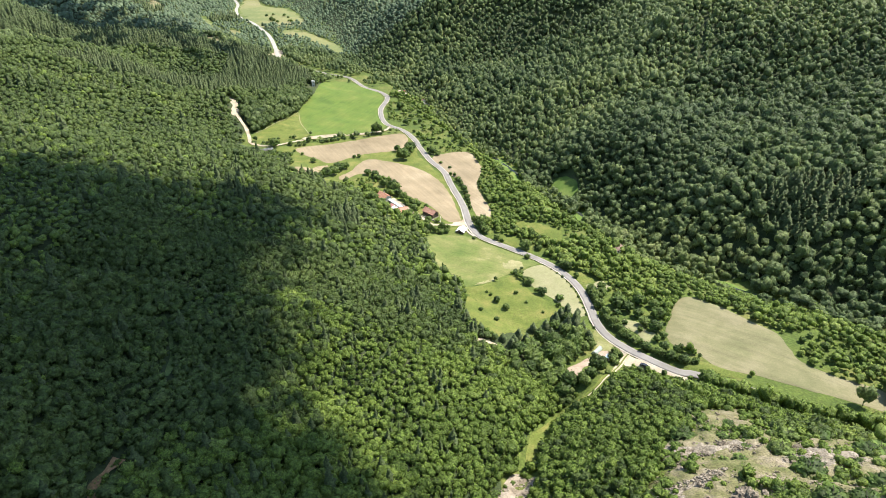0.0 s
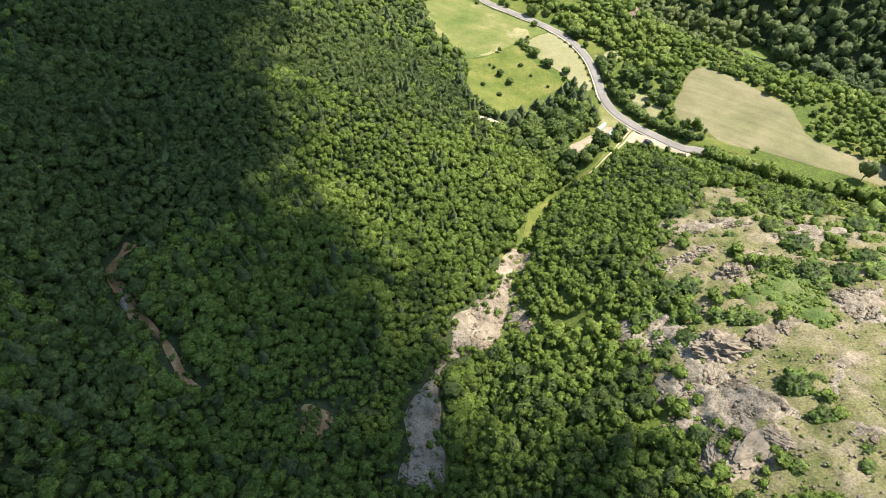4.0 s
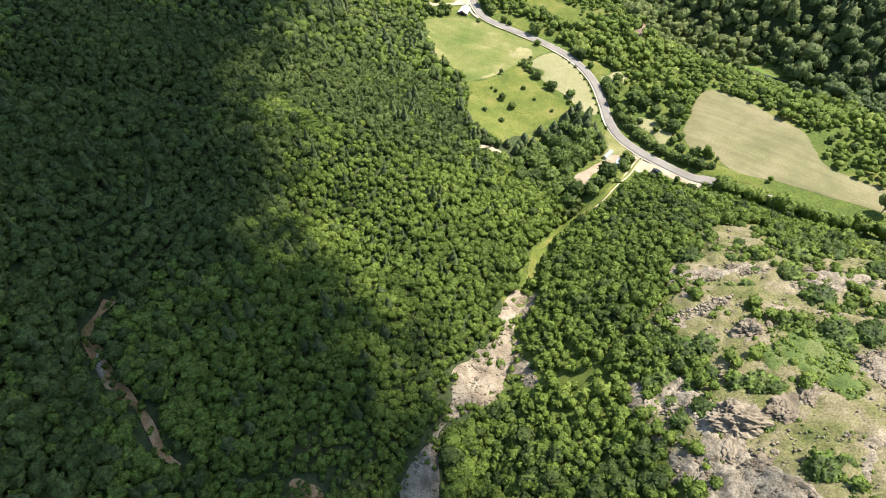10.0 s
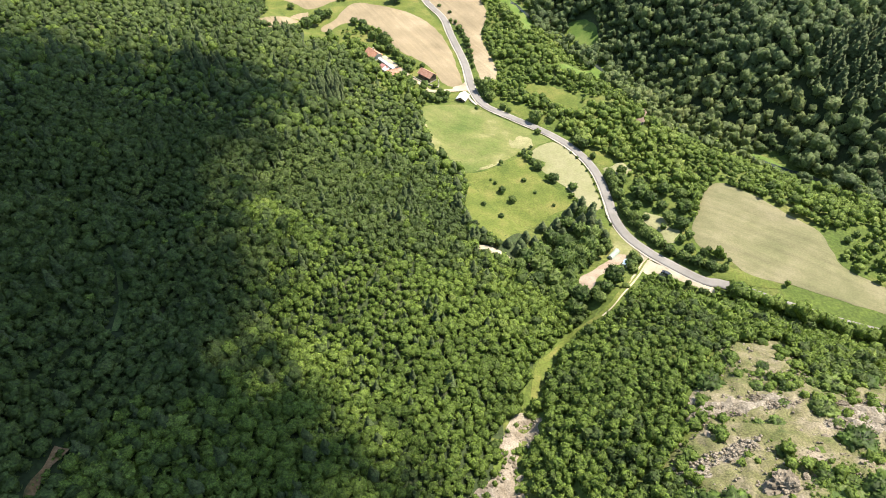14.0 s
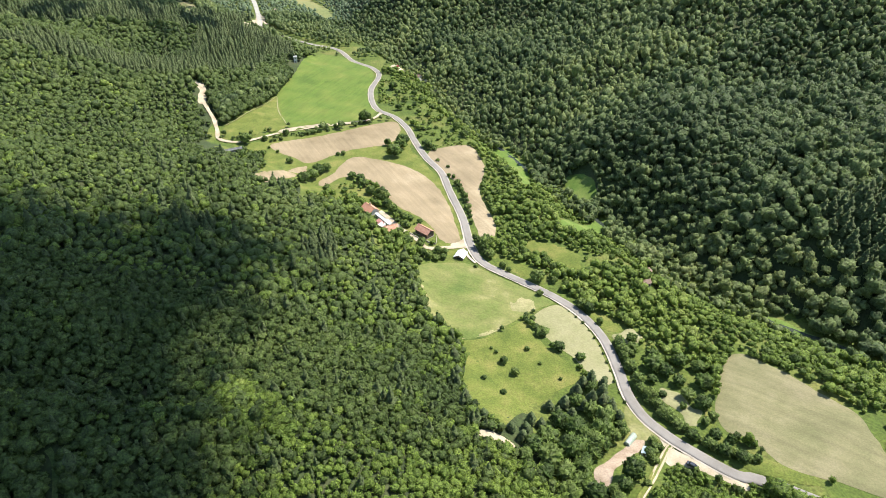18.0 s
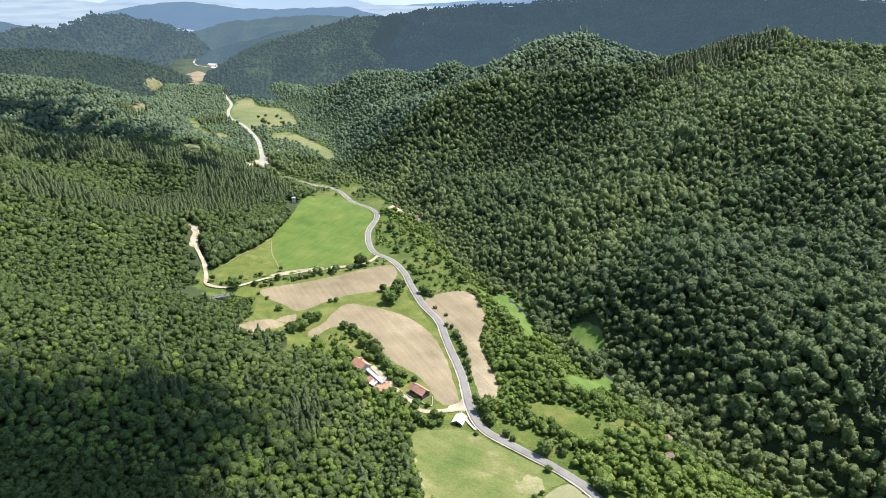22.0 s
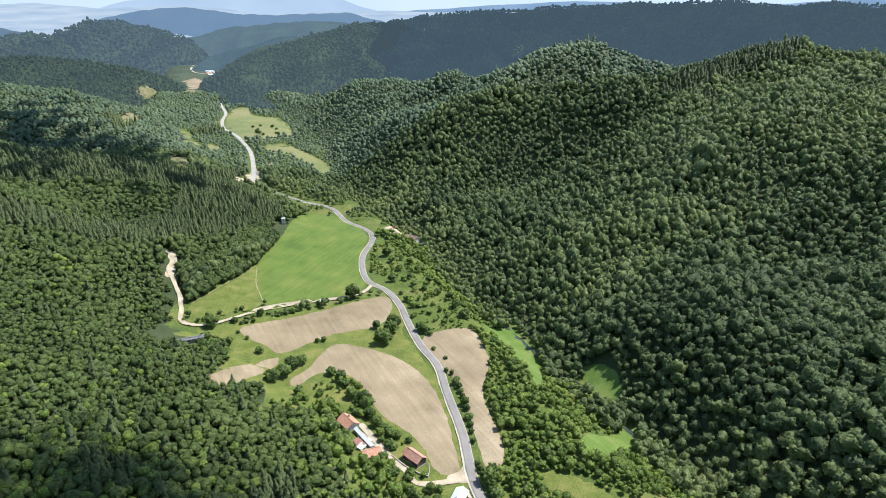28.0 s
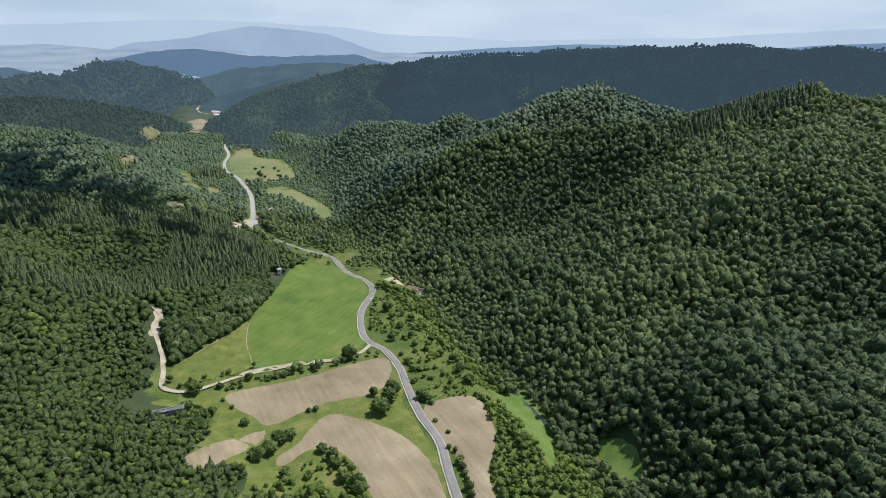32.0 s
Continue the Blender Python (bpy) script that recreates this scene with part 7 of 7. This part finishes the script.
rock("rock_outcrop", 114, -20, 4.6, 3.6, 1.3, 0, 9, 4, 0.3, "pale rock ledge on the dry slope", 0.7)
rock("rock_outcrop", 64, -41, 4.4, 3.0, 1.7, 60, 10, 4, 0.3, "dark broken rock on the slope", 0.5)
rock("rock_outcrop", 69, -45, 3.6, 2.4, 1.5, 20, 11, 4, 0.35, "pale broken rock below the outcrop", 0.6)
rock("rock_outcrop", 56, -65, 4.0, 2.6, 1.4, 80, 12, 4, 0.35, "pale broken rock ledge beside scrub", 0.6)
STONES = [rock_mesh(20 + k, 2, 0.25) for k in range(4)]
STONE_MESH = []
for k, bm in enumerate(STONES):
    me = bpy.data.meshes.new("stone")
    bm.to_mesh(me)
    bm.free()
    me.materials.append(ROCK)
    STONE_MESH.append(me)
g = np.random.default_rng(12)
for poly, count, low, high in ((F["gravel"], 90, 0.35, 1.1), (F["scree"], 120, 0.4, 1.5)):
    p = np.array(poly, float)
    done = 0
    while done < count:
        x, y = g.uniform(*p[:, 0][[p[:, 0].argmin(), p[:, 0].argmax()]]), g.uniform(*p[:, 1][[p[:, 1].argmin(), p[:, 1].argmax()]])
        if not inside(poly, np.array([x]), np.array([y]))[0] or y < -80:
            continue
        s = low + (high - low) * g.random() ** 2.5
        ob = new("boulder", STONE_MESH[done % 4])
        ob.matrix_world = pose(x, y, float(height(x, y)) + 0.75, 0, 0, g.uniform(0, 360)) @ Matrix.Diagonal((s * g.uniform(0.8, 1.5), s, s * g.uniform(0.45, 0.8), 1))
        tagged(ob, "weathered grey stone lying on gravel" if poly is F["gravel"] else "weathered grey stone lying on dry grass", "rock", "loose boulders")
        done += 1


# ---- scrub, tufts and small stones on the spur and in the gully -------------
def scatter(poly, count, seed, margin=0.0):
    g = np.random.default_rng(seed)
    p = np.array(poly, float)
    x, y = g.uniform(p[:, 0].min(), p[:, 0].max(), count), g.uniform(p[:, 1].min(), p[:, 1].max(), count)
    ok = inside(poly, x, y) & (edge_distance(poly, x, y) > margin) & (y > -90)
    return x[ok], y[ok], g


x, y, g = scatter(F["scree"], 2600, 31)
edge = edge_distance(F["scree"], x, y)
thick = (swell(x, y, 17, 91) + 0.5 * swell(x, y, 6, 92) + 1.2 * np.exp(-edge / 8) + 0.6 * ease(75, 50, x)) > 0.5
x, y = x[thick], y[thick]
plant("scrub", x, y, 0.5 + 2.0 * g.random(len(x)) ** 2, NEAR, LEAF, "low green scrub among rocks on the dry slope", sink=-0.6, squeeze=(0.55, 0.9))["category"] = "scrub"
x, y, g = scatter(F["scree"], 2600, 32)
thin = swell(x, y, 11, 93) + 0.6 * swell(x, y, 4, 94) > 0.05
plant("grass_tufts", x[thin], y[thin], 0.16 + 0.4 * g.random(thin.sum()), LIGHT[:3], LEAF, "dry grass tufts and low herbs between stones", sink=-0.9, squeeze=(0.4, 0.8))["category"] = "grass"
x, y, g = scatter(F["gravel"], 1500, 33)
edge = edge_distance(F["gravel"], x, y)
keep = (edge < 0.8 + 3 * g.random(len(x)) ** 3) | (swell(x, y, 7, 95) > 0.72)
plant("scrub", x[keep], y[keep], 0.4 + 1.1 * g.random(keep.sum()) ** 2, NEAR, LEAF, "green scrub along the stony gully", sink=-0.2, squeeze=(0.6, 1.0))["category"] = "scrub"


x, y, g = scatter(F["river_slope"], 620, 41)
plant("scrub", x, y, 0.5 + 1.9 * g.random(len(x)) ** 2.2, NEAR, LEAF, "uneven green scrub on the slope below the road", squeeze=(0.7, 1.1))["category"] = "scrub"
line = smooth_line(F["lp_line"], 0.8)
g = np.random.default_rng(42)
line = line + g.normal(0, 1.3, line.shape)
plant("scrub", line[:, 0], line[:, 1], 0.3 + 0.9 * g.random(len(line)) ** 1.5, NEAR, LEAF, "low scrub growing over the eroded track", squeeze=(0.6, 0.9))["category"] = "scrub"
x, y, g = scatter(F["bp"], 70, 43)
plant("scrub", x, y, 0.3 + 0.6 * g.random(len(x)), NEAR, LEAF, "low scrub on the bare earth patch", squeeze=(0.6, 0.9))["category"] = "scrub"


x, y, g = scatter(F["spur_grass"], 900, 44)
plant("ferns", x, y, 0.25 + 0.5 * g.random(len(x)), LIGHT, LEAF, "low green ferns and herbs between the rocks", sink=-1.2, squeeze=(0.4, 0.7))["category"] = "ferns"


def pebbles(poly, count, seed, low, high, lift, label):
    x, y, g = scatter(poly, count, seed)
    vs, fs, base = [], [], 0
    z = height(x, y) + lift
    for px, py, pz in zip(x, y, z):
        s = low + (high - low) * g.random() ** 3
        v, f = octa(s, (0, 0, 0), g)
        v = v * (1.0 + 0.6 * g.random(), 1.0, 0.7) + (px, py, pz)
        vs.append(v)
        fs.append(f + base)
        base += len(v)
    ob = new("stones", mesh_of("stones", np.concatenate(vs), np.concatenate(fs), [ROCK]))
    return tagged(ob, label, "stones", kind="stuff")


pebbles(F["gravel"], 5000, 35, 0.12, 0.5, 0.75, "loose pale stones in the dry gully")
pebbles(F["scree"], 9000, 36, 0.12, 0.6, 1.0, "loose stones scattered on the dry slope")
for key in ("rock_a", "rock_b", "rock_c", "rock_d", "rock_e", "rock_j"):
    pebbles(F[key], 1500, 37, 0.15, 0.75, 1.3, "broken angular stones on the bare rock")
